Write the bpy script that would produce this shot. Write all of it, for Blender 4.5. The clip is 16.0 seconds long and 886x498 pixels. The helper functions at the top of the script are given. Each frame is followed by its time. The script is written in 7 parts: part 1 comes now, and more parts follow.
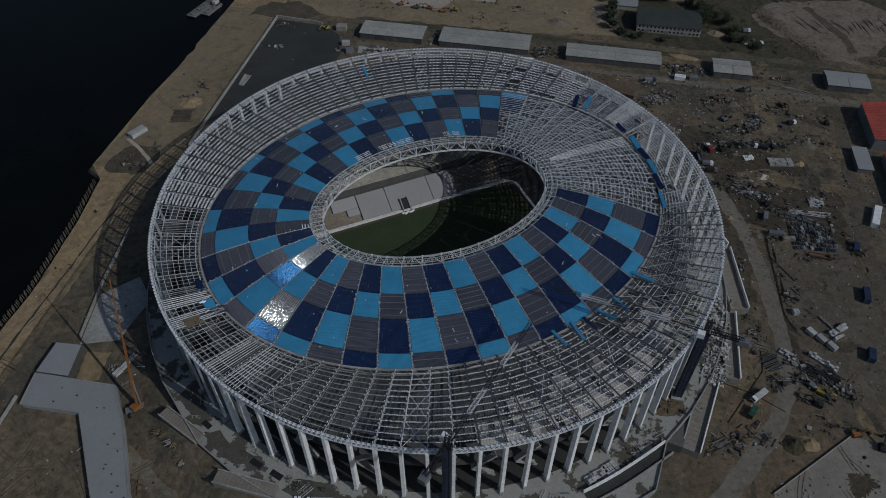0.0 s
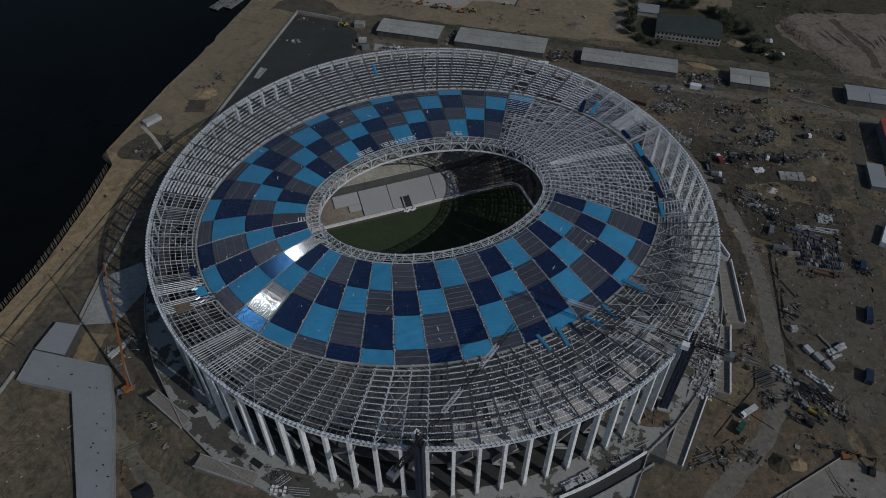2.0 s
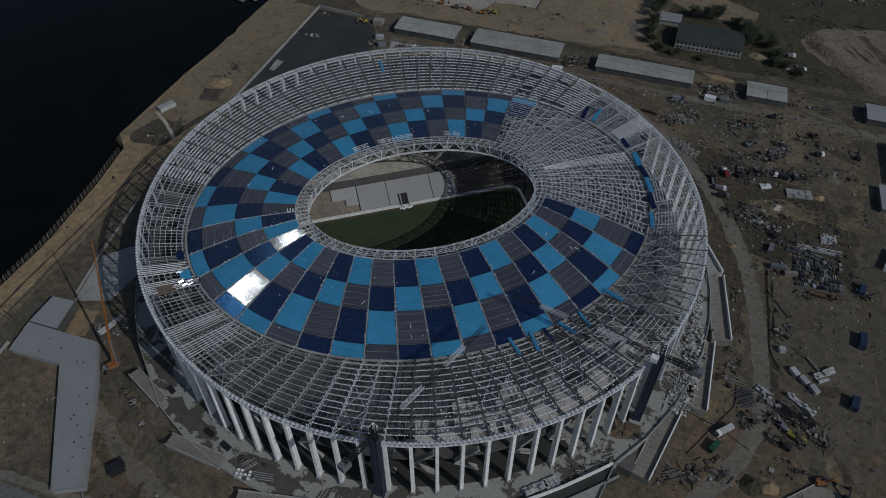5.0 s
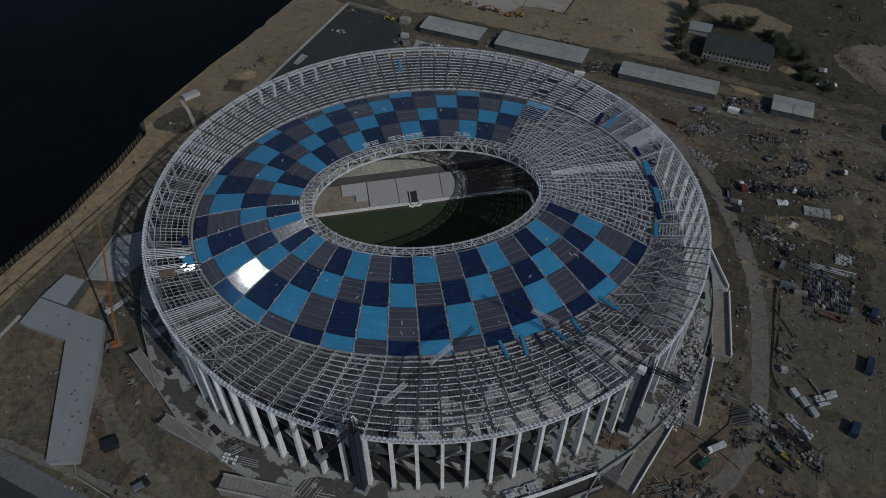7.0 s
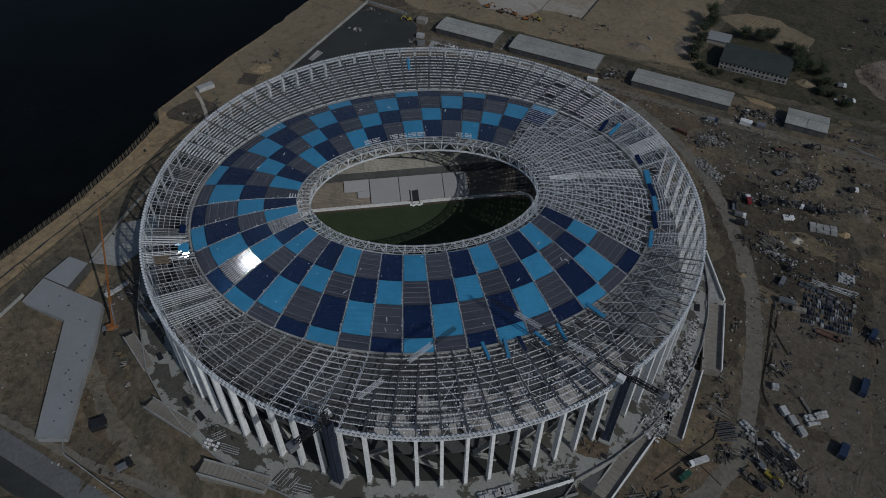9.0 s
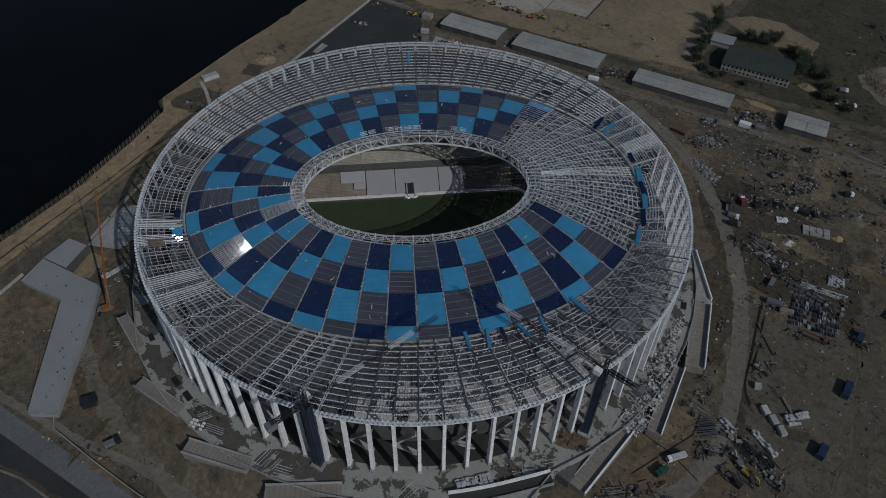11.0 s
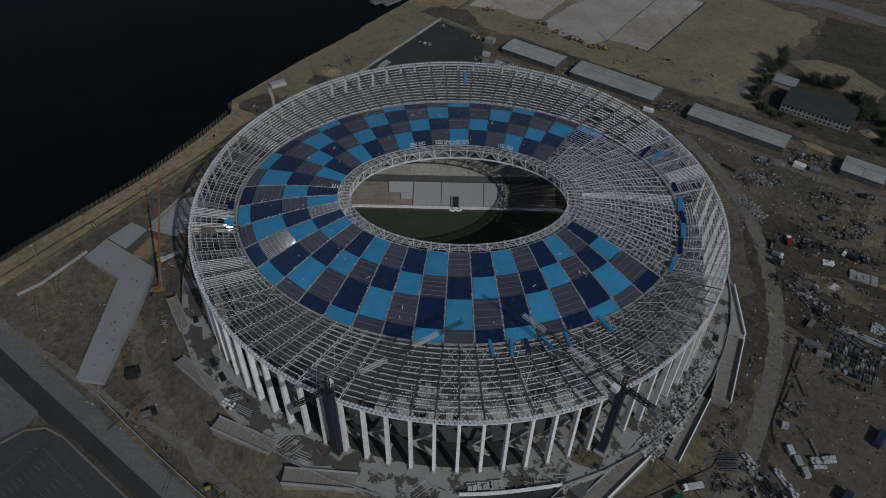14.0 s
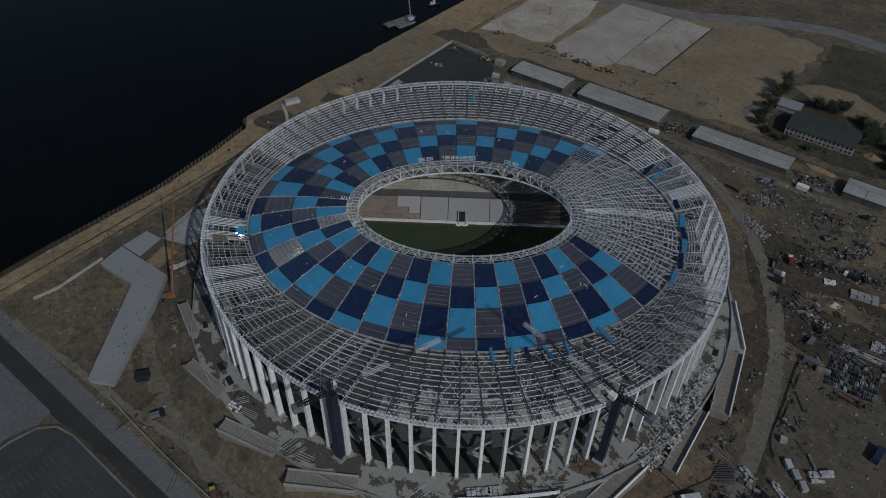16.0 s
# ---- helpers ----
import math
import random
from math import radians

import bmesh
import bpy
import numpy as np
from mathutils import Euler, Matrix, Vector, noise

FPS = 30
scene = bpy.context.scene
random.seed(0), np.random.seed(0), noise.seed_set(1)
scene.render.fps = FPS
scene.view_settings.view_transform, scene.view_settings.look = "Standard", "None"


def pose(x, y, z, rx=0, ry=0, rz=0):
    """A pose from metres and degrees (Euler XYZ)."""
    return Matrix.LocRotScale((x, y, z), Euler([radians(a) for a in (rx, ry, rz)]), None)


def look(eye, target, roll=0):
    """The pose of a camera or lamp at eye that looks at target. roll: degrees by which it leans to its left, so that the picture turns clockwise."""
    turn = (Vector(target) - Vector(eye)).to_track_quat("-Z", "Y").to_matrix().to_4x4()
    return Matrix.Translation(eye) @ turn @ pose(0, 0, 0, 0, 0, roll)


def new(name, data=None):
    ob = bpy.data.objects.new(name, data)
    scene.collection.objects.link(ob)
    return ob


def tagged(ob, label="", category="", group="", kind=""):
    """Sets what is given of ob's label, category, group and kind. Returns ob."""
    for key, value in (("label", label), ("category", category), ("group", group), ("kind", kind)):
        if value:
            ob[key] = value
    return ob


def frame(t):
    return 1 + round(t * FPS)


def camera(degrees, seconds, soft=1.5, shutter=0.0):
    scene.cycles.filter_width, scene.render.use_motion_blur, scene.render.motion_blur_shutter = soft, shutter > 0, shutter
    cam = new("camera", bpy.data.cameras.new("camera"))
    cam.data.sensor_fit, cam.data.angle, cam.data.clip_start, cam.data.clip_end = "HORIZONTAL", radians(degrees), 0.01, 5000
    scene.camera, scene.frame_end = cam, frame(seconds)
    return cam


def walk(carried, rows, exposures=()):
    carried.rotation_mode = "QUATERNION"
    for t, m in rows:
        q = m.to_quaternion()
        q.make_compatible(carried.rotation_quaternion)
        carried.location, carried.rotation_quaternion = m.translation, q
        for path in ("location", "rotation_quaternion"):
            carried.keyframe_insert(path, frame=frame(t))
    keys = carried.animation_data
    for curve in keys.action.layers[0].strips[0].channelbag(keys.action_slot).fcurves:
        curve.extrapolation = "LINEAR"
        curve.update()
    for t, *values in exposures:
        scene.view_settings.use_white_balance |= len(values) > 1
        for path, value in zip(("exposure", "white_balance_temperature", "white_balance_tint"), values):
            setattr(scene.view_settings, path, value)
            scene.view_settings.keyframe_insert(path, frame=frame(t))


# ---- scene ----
cam = camera(64.8, 16.0, 0.95)
METRES, EYE, TILT, LEAN, TURN = 122.0, 292.8, 0.0, 0.0, 11.1
START_X, START_Y = 54.8, -262.8
ROWS = [
    (0.0, 0.0, 0.0, 0.0, -0.04, -46.54, 0.03),
    (0.5, 0.0357, -0.002, 0.001, 0.71, -46.54, -0.02),
    (1.0, 0.0714, -0.0034, 0.0017, 1.49, -46.52, -0.05),
    (1.5, 0.1066, -0.0041, 0.002, 2.44, -46.51, -0.08),
    (2.0, 0.1428, -0.0043, 0.0026, 3.46, -46.51, -0.1),
    (2.5, 0.1788, -0.0043, 0.0034, 4.09, -46.5, -0.12),
    (3.0, 0.2145, -0.0038, 0.004, 4.71, -46.5, -0.15),
    (3.5, 0.2497, -0.0027, 0.0046, 5.36, -46.48, -0.18),
    (4.0, 0.2856, -0.0009, 0.0052, 6.14, -46.48, -0.19),
    (6.5, 0.4656, 0.0145, 0.009, 11.04, -46.44, -0.22),
    (7.0, 0.5007, 0.019, 0.0092, 12.15, -46.42, -0.23),
    (7.5, 0.534, 0.0238, 0.0087, 13.62, -46.4, -0.24),
    (8.0, 0.5705, 0.03, 0.0086, 15.52, -46.38, -0.21),
    (8.5, 0.6087, 0.0371, 0.0101, 16.07, -46.37, -0.24),
    (9.0, 0.6425, 0.0405, 0.0108, 15.58, -46.29, -0.43),
    (11.5, 0.7757, 0.0175, 0.0193, 18.33, -46.43, -0.85),
    (12.0, 0.7969, 0.006, 0.0203, 19.33, -46.47, -0.89),
    (12.5, 0.8176, -0.0067, 0.0214, 20.68, -46.5, -0.9),
    (13.0, 0.8349, -0.0167, 0.0247, 22.06, -46.33, -0.92),
    (13.5, 0.8545, -0.0332, 0.025, 23.19, -45.01, -0.91),
    (14.0, 0.8742, -0.0523, 0.0241, 24.23, -44.23, -0.89),
    (14.5, 0.8914, -0.0704, 0.0244, 25.4, -44.27, -0.86),
    (15.0, 0.91, -0.0887, 0.0257, 26.78, -44.33, -0.82),
    (15.5, 0.9262, -0.1038, 0.0298, 26.04, -43.59, -0.87),
    (16.0, 0.9392, -0.1229, 0.0301, 25.59, -42.22, -0.95),
]
walk(cam, [(t, pose(START_X, START_Y, EYE, TILT, LEAN, TURN) @ pose(METRES * x, METRES * y, METRES * z, 90 + pitch, roll, yaw)) for t, x, y, z, yaw, pitch, roll in ROWS], [(0, -1.24, 6000, 8), (16, -1.24, 6000, 8)])

# ---- light ----
SUN_AZ, SUN_EL = -21.8, 36.8
sun_dir = Vector((math.cos(radians(SUN_EL)) * math.cos(radians(SUN_AZ)), math.cos(radians(SUN_EL)) * math.sin(radians(SUN_AZ)), math.sin(radians(SUN_EL))))
sun = new("sun", bpy.data.lights.new("sun", "SUN"))
sun.data.energy, sun.data.angle, sun.data.color = 3.5, radians(0.53), (1.0, 0.95, 0.87)
sun.matrix_world = look(sun_dir * 900, (0, 0, 0))
world = bpy.data.worlds.new("world")
scene.world = world
world.use_nodes = True
sky = world.node_tree.nodes.new("ShaderNodeTexSky")
sky.sky_type, sky.sun_disc = "NISHITA", False
sky.sun_elevation, sky.sun_rotation = radians(SUN_EL), radians(90 - SUN_AZ)
world.node_tree.links.new(sky.outputs[0], world.node_tree.nodes["Background"].inputs[0])
world.node_tree.nodes["Background"].inputs[1].default_value = 0.092


# ---- materials ----
def mat(name, col, rough=0.8, metal=0.0, col2=None, big=20.0, fine=1.5, bump=0.15, spread=0.12, spec=0.5, patch=0.5, grain=0.25, edge=0.12, col3=None, speck=0.0):
    """A surface with stains at a large scale, grain at a fine one and a small difference from piece to piece."""
    m = bpy.data.materials.new(name)
    m.use_nodes = True
    nt = m.node_tree
    bs = nt.nodes["Principled BSDF"]
    N, L = nt.nodes.new, nt.links.new
    geo = N("ShaderNodeNewGeometry")
    n1, n2 = N("ShaderNodeTexNoise"), N("ShaderNodeTexNoise")
    n1.inputs["Scale"].default_value, n1.inputs["Detail"].default_value, n1.inputs["Roughness"].default_value = 1 / big, 6, 0.65
    n2.inputs["Scale"].default_value, n2.inputs["Detail"].default_value, n2.inputs["Roughness"].default_value = 1 / fine, 5, 0.7
    L(geo.outputs["Position"], n1.inputs["Vector"])
    L(geo.outputs["Position"], n2.inputs["Vector"])
    r1 = N("ShaderNodeMapRange")
    r1.inputs[1].default_value, r1.inputs[2].default_value = patch - edge, patch + edge
    L(n1.outputs[0], r1.inputs[0])
    mix = N("ShaderNodeMix")
    mix.data_type = "RGBA"
    mix.inputs[6].default_value = (*col, 1)
    mix.inputs[7].default_value = (*(col2 or [c * 0.72 for c in col]), 1)
    L(r1.outputs[0], mix.inputs[0])
    last = mix.outputs[2]
    if col3:
        n3, r4, mix3 = N("ShaderNodeTexNoise"), N("ShaderNodeMapRange"), N("ShaderNodeMix")
        n3.inputs["Scale"].default_value, n3.inputs["Detail"].default_value, n3.inputs["Roughness"].default_value = 3.3 / big, 8, 0.7
        n3.inputs["Distortion"].default_value = 1.2
        L(geo.outputs["Position"], n3.inputs["Vector"])
        r4.inputs[1].default_value, r4.inputs[2].default_value, r4.inputs[4].default_value = 0.52, 0.66, 0.85
        L(n3.outputs[0], r4.inputs[0])
        mix3.data_type = "RGBA"
        L(last, mix3.inputs[6])
        mix3.inputs[7].default_value = (*col3, 1)
        L(r4.outputs[0], mix3.inputs[0])
        last = mix3.outputs[2]
    r2 = N("ShaderNodeMapRange")
    r2.inputs[1].default_value, r2.inputs[2].default_value, r2.inputs[3].default_value, r2.inputs[4].default_value = 0.3, 0.7, 1 - grain, 1 + 0.8 * grain
    L(n2.outputs[0], r2.inputs[0])
    if speck:
        for size, lo, hi, tone in ((1.1, 0.60, 0.68, 0.45), (1.9, 0.62, 0.70, 1.55), (7.0, 0.54, 0.64, 0.66)):
            n4, r5, mix4 = N("ShaderNodeTexNoise"), N("ShaderNodeMapRange"), N("ShaderNodeMix")
            n4.inputs["Scale"].default_value, n4.inputs["Detail"].default_value, n4.inputs["Roughness"].default_value, n4.inputs["Distortion"].default_value = 1 / size, 4, 0.65, 0.6
            L(geo.outputs["Position"], n4.inputs["Vector"])
            L(n4.outputs[0], r5.inputs[0])
            r5.inputs[1].default_value, r5.inputs[2].default_value, r5.inputs[4].default_value = lo, hi, speck
            mix4.data_type, mix4.blend_type, mix4.clamp_result = "RGBA", "MULTIPLY", False
            L(r5.outputs[0], mix4.inputs[0])
            L(last, mix4.inputs[6])
            mix4.inputs[7].default_value = (tone, tone, tone, 1)
            last = mix4.outputs[2]
    info = N("ShaderNodeObjectInfo")
    r3 = N("ShaderNodeMapRange")
    r3.inputs[3].default_value, r3.inputs[4].default_value = 1 - spread, 1 + spread
    L(info.outputs["Random"], r3.inputs[0])
    mul = N("ShaderNodeMath")
    mul.operation = "MULTIPLY"
    L(r2.outputs[0], mul.inputs[0])
    L(r3.outputs[0], mul.inputs[1])
    vm = N("ShaderNodeVectorMath")
    vm.operation = "SCALE"
    L(last, vm.inputs[0])
    L(mul.outputs[0], vm.inputs[3])
    L(vm.outputs[0], bs.inputs["Base Color"])
    bs.inputs["Roughness"].default_value, bs.inputs["Metallic"].default_value = rough, metal
    bs.inputs["Specular IOR Level"].default_value = spec
    if bump:
        b = N("ShaderNodeBump")
        b.inputs["Strength"].default_value, b.inputs["Distance"].default_value = bump, fine * 0.25
        L(n2.outputs[0], b.inputs["Height"])
        L(b.outputs[0], bs.inputs["Normal"])
    return m


def sheet_metal(name, col, rough, metal, rib=1.0, strength=0.5, spread=0.1, scuff=0.3):
    """Corrugated sheet: ribs follow the first UV coordinate, in metres; scuffs and dust run along the second."""
    m = mat(name, col, rough, metal, col2=[c * 0.86 for c in col], big=9, fine=2.0, bump=0, spread=spread, grain=0.09)
    nt = m.node_tree
    N, L = nt.nodes.new, nt.links.new
    bs = nt.nodes["Principled BSDF"]
    uv, wave, bp = N("ShaderNodeUVMap"), N("ShaderNodeTexWave"), N("ShaderNodeBump")
    uv.uv_map = "UVMap"
    wave.bands_direction, wave.wave_profile = "X", "SIN"
    wave.inputs["Scale"].default_value = 0.314 / rib
    L(uv.outputs[0], wave.inputs["Vector"])
    L(wave.outputs[1], bp.inputs["Height"])
    bp.inputs["Strength"].default_value, bp.inputs["Distance"].default_value = 1.0, rib * strength
    L(bp.outputs[0], bs.inputs["Normal"])
    base = bs.inputs["Base Color"].links[0].from_socket
    info, add, last = N("ShaderNodeObjectInfo"), N("ShaderNodeVectorMath"), base
    add.operation = "ADD"
    shift = N("ShaderNodeVectorMath")
    shift.operation = "SCALE"
    shift.inputs[0].default_value = (61, 37, 0)
    L(info.outputs["Random"], shift.inputs[3])
    L(uv.outputs[0], add.inputs[0])
    L(shift.outputs[0], add.inputs[1])
    for sx, sy, lo, hi, much in ((1.5, 0.16, 0.62, 0.72, 1.0), (0.14, 1.1, 0.64, 0.70, 0.6)):
        mp, nz, rg, mx = N("ShaderNodeMapping"), N("ShaderNodeTexNoise"), N("ShaderNodeMapRange"), N("ShaderNodeMix")
        mp.inputs["Scale"].default_value = (sx, sy, 1)
        nz.inputs["Scale"].default_value, nz.inputs["Detail"].default_value, nz.inputs["Roughness"].default_value = 1.0, 3, 0.6
        L(add.outputs[0], mp.inputs[0])
        L(mp.outputs[0], nz.inputs["Vector"])
        L(nz.outputs[0], rg.inputs[0])
        rg.inputs[1].default_value, rg.inputs[2].default_value, rg.inputs[4].default_value = lo, hi, scuff * much
        mx.data_type = "RGBA"
        L(rg.outputs[0], mx.inputs[0])
        L(last, mx.inputs[6])
        mx.inputs[7].default_value = (0.34, 0.36, 0.42, 1)
        last = mx.outputs[2]
    L(last, bs.inputs["Base Color"])
    return m


def scrap_mat(name, cols, rough=0.85):
    """Loose pieces, each of a colour of its own out of a few."""
    m = bpy.data.materials.new(name)
    m.use_nodes = True
    nt = m.node_tree
    bs = nt.nodes["Principled BSDF"]
    geo, ramp, nz, mx = nt.nodes.new("ShaderNodeNewGeometry"), nt.nodes.new("ShaderNodeValToRGB"), nt.nodes.new("ShaderNodeTexNoise"), nt.nodes.new("ShaderNodeMix")
    ramp.color_ramp.interpolation = "CONSTANT"
    while len(ramp.color_ramp.elements) < len(cols):
        ramp.color_ramp.elements.new(0.5)
    for k, c in enumerate(cols):
        ramp.color_ramp.elements[k].position = k / len(cols)
        ramp.color_ramp.elements[k].color = (*c, 1)
    nt.links.new(geo.outputs["Random Per Island"], ramp.inputs[0])
    nz.inputs["Scale"].default_value, nz.inputs["Detail"].default_value = 1.2, 5
    nt.links.new(geo.outputs["Position"], nz.inputs["Vector"])
    mx.data_type, mx.blend_type = "RGBA", "MULTIPLY"
    mx.inputs[0].default_value = 0.7
    nt.links.new(ramp.outputs[0], mx.inputs[6])
    nt.links.new(nz.outputs[0], mx.inputs[7])
    nt.links.new(mx.outputs[2], bs.inputs["Base Color"])
    bs.inputs["Roughness"].default_value, bs.inputs["Specular IOR Level"].default_value = rough, 0.3
    return m


M = {}
M["dirt"] = mat("dirt", (0.165, 0.128, 0.0846), 0.95, col2=(0.09, 0.083, 0.0644), big=45, fine=4, bump=0.5, spec=0.2, grain=0.4, col3=(0.075, 0.064, 0.0478), speck=0.8)
M["sand"] = mat("sand", (0.33, 0.245, 0.142), 0.95, col2=(0.235, 0.178, 0.11), big=40, fine=4, bump=0.4, spec=0.2, grain=0.3, col3=(0.20, 0.15, 0.09), speck=0.55)
M["pale_sand"] = mat("pale_sand", (0.43, 0.405, 0.35), 0.95, col2=(0.33, 0.28, 0.22), big=50, fine=4, bump=0.3, spec=0.2)
M["scrub"] = mat("scrub", (0.060, 0.056, 0.0368), 0.95, col2=(0.088, 0.076, 0.0515), big=25, fine=3, bump=0.6, spec=0.2, grain=0.4, col3=(0.040, 0.039, 0.0267), speck=0.8)
M["red_dirt"] = mat("red_dirt", (0.165, 0.122, 0.0828), 0.95, col2=(0.115, 0.091, 0.0635), big=25, fine=3, bump=0.5, spec=0.2, grain=0.35, col3=(0.080, 0.066, 0.0478), speck=0.8)
M["track"] = mat("track", (0.168, 0.150, 0.118), 0.95, col2=(0.135, 0.120, 0.095), big=18, fine=3, bump=0.3, spec=0.2, grain=0.25, col3=(0.098, 0.084, 0.064), speck=0.8)
M["lot"] = mat("lot", (0.225, 0.178, 0.1104), 0.95, col2=(0.13, 0.105, 0.069), big=18, fine=3, bump=0.4, spec=0.2, grain=0.3, col3=(0.11, 0.088, 0.0598), speck=0.8)
M["damp_dirt"] = mat("damp_dirt", (0.088, 0.073, 0.0524), 0.95, col2=(0.062, 0.054, 0.0405), big=22, fine=3, bump=0.5, spec=0.2, grain=0.4, col3=(0.125, 0.098, 0.0672), speck=0.8)
M["haul_road"] = mat("haul_road", (0.20, 0.183, 0.152), 0.95, col2=(0.165, 0.15, 0.125), big=22, fine=2.5, bump=0.25, spec=0.2, grain=0.25, col3=(0.13, 0.117, 0.096), speck=0.35)
M["bank_dirt"] = mat("bank_dirt", (0.152, 0.116, 0.083), 0.95, col2=(0.108, 0.097, 0.068), big=20, fine=3, bump=0.5, spec=0.2, grain=0.35, col3=(0.19, 0.16, 0.125), speck=0.7)
M["damp_concrete"] = mat("damp_concrete", (0.082, 0.078, 0.064), 0.85, col2=(0.062, 0.06, 0.05), big=7, fine=1.2, bump=0.1, grain=0.25, col3=(0.11, 0.105, 0.088))
M["pale_track"] = mat("pale_track", (0.195, 0.172, 0.132), 0.95, col2=(0.15, 0.132, 0.102), big=14, fine=3, bump=0.3, spec=0.2, grain=0.3, col3=(0.115, 0.098, 0.074), speck=0.6)
M["rut"] = mat("rut", (0.105, 0.088, 0.0644), 0.95, big=12, fine=2, bump=0.2, spec=0.2, grain=0.4, speck=0.55)
M["asphalt"] = mat("asphalt", (0.055, 0.057, 0.058), 0.9, col2=(0.04, 0.042, 0.042), big=25, fine=1.5, bump=0.1)
# Near-black asphalt; also the colour for shade on the stadium floor and channel.
M["asphalt_and_shade"] = mat("asphalt_and_shade", (0.028, 0.030, 0.028), 0.75, col2=(0.04, 0.042, 0.038), big=25, fine=2, bump=0.1)
M["road"] = mat("road", (0.165, 0.168, 0.168), 0.9, col2=(0.135, 0.137, 0.138), big=25, fine=2, bump=0.1)
M["yard_paving"] = mat("yard_paving", (0.125, 0.132, 0.136), 0.9, col2=(0.10, 0.106, 0.11), big=25, fine=2, bump=0.1)
M["concrete"] = mat("concrete", (0.34, 0.34, 0.325), 0.9, big=14, fine=1.6, bump=0.1)
M["plaza"] = mat("plaza", (0.27, 0.27, 0.25), 0.85, col2=(0.075, 0.07, 0.058), big=11, fine=1.6, bump=0.1, patch=0.53, grain=0.15, edge=0.012)
# Also carries painted shade: east stands, concourse wall, shed fronts.
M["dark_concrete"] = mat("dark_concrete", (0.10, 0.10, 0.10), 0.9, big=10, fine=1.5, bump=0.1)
M["white_paint"] = mat("white_paint", (0.80, 0.81, 0.82), 0.5, col2=(0.74, 0.75, 0.76), big=8, fine=2, bump=0.03, spread=0.06)
M["steel"] = mat("steel", (0.72, 0.74, 0.77), 0.45, 0.1, col2=(0.62, 0.64, 0.67), big=12, fine=3, bump=0, spread=0.1)
M["grey_steel"] = mat("grey_steel", (0.22, 0.23, 0.25), 0.45, 0.2, big=12, fine=3, bump=0, spread=0.15)
M["galv_steel"] = mat("galv_steel", (0.50, 0.515, 0.53), 0.45, 0.15, big=12, fine=3, bump=0, spread=0.15)
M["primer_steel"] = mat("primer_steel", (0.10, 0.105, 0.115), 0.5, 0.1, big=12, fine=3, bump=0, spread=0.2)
M["dark_steel"] = mat("dark_steel", (0.026, 0.027, 0.031), 0.5, 0.2, big=6, fine=2, bump=0)
M["blue_panel"] = sheet_metal("blue_panel", (0.06, 0.28, 0.49), 0.30, 0.0, 0.45, 0.1, 0.05)
M["navy_panel"] = sheet_metal("navy_panel", (0.013, 0.022, 0.066), 0.20, 0.0, 0.45, 0.34, 0.1)
M["navy_panel"].node_tree.nodes["Principled BSDF"].inputs["Specular Tint"].default_value = (0.12, 0.42, 1.0, 1)
M["navy_panel"].node_tree.nodes["Principled BSDF"].inputs["Specular IOR Level"].default_value = 0.8
M["grey_panel"] = sheet_metal("grey_panel", (0.145, 0.145, 0.178), 0.2, 0.5, 0.45, 0.34, 0.15)
M["silver_panel"] = sheet_metal("silver_panel", (0.23, 0.24, 0.26), 0.10, 0.85, 0.45, 0.36, 0.05)
M["roof_grey"] = mat("roof_grey", (0.262, 0.272, 0.282), 0.8, col2=(0.24, 0.248, 0.256), big=18, fine=2, bump=0.03, spread=0.05, grain=0.07)
M["shed_roof"] = mat("shed_roof", (0.34, 0.34, 0.31), 0.6, col2=(0.27, 0.27, 0.25), big=14, fine=2, bump=0.05)
M["grass"] = mat("grass", (0.045, 0.065, 0.028), 0.95, col2=(0.035, 0.055, 0.025), big=14, fine=1.5, bump=0.2)
M["orange"] = mat("orange", (0.30, 0.12, 0.035), 0.6, big=6, fine=1, bump=0)
M["red_roof"] = mat("red_roof", (0.42, 0.085, 0.06), 0.6, big=10, fine=1.5, bump=0.05)
M["water"] = mat("water", (0.005, 0.0065, 0.007), 0.25, big=60, fine=3, bump=0.04, spread=0, spec=0.035)
M["brick"] = mat("brick", (0.36, 0.34, 0.31), 0.9, big=8, fine=1, bump=0.1)
M["slate"] = mat("slate", (0.036, 0.046, 0.039), 0.8, big=10, fine=1.5, bump=0.1)
M["glass"] = mat("glass", (0.02, 0.025, 0.03), 0.15, big=10, fine=1, bump=0)
M["seat_grey"] = mat("seat_grey", (0.40, 0.42, 0.45), 0.75, big=20, fine=2, bump=0.05)
M["pale_concrete"] = mat("pale_concrete", (0.46, 0.44, 0.39), 0.9, big=20, fine=2, bump=0.08)
M["membrane"] = mat("membrane", (0.33, 0.335, 0.35), 0.8, col2=(0.31, 0.315, 0.33), big=20, fine=2, bump=0.03, grain=0.05)

M["brown_concrete"] = mat("brown_concrete", (0.27, 0.235, 0.195), 0.9, col2=(0.20, 0.175, 0.15), big=10, fine=2, bump=0.08)
M["rust_soil"] = mat("rust_soil", (0.09, 0.072, 0.055), 0.95, big=8, fine=1, bump=0.2)
M["terrace_slab"] = mat("terrace_slab", (0.44, 0.415, 0.385), 0.9, col2=(0.20, 0.185, 0.17), big=9, fine=2, bump=0.08, patch=0.55, edge=0.03)
M["grey_sand"] = mat("grey_sand", (0.30, 0.265, 0.23), 0.95, col2=(0.36, 0.33, 0.29), big=40, fine=4, bump=0.2, spec=0.2, grain=0.15)
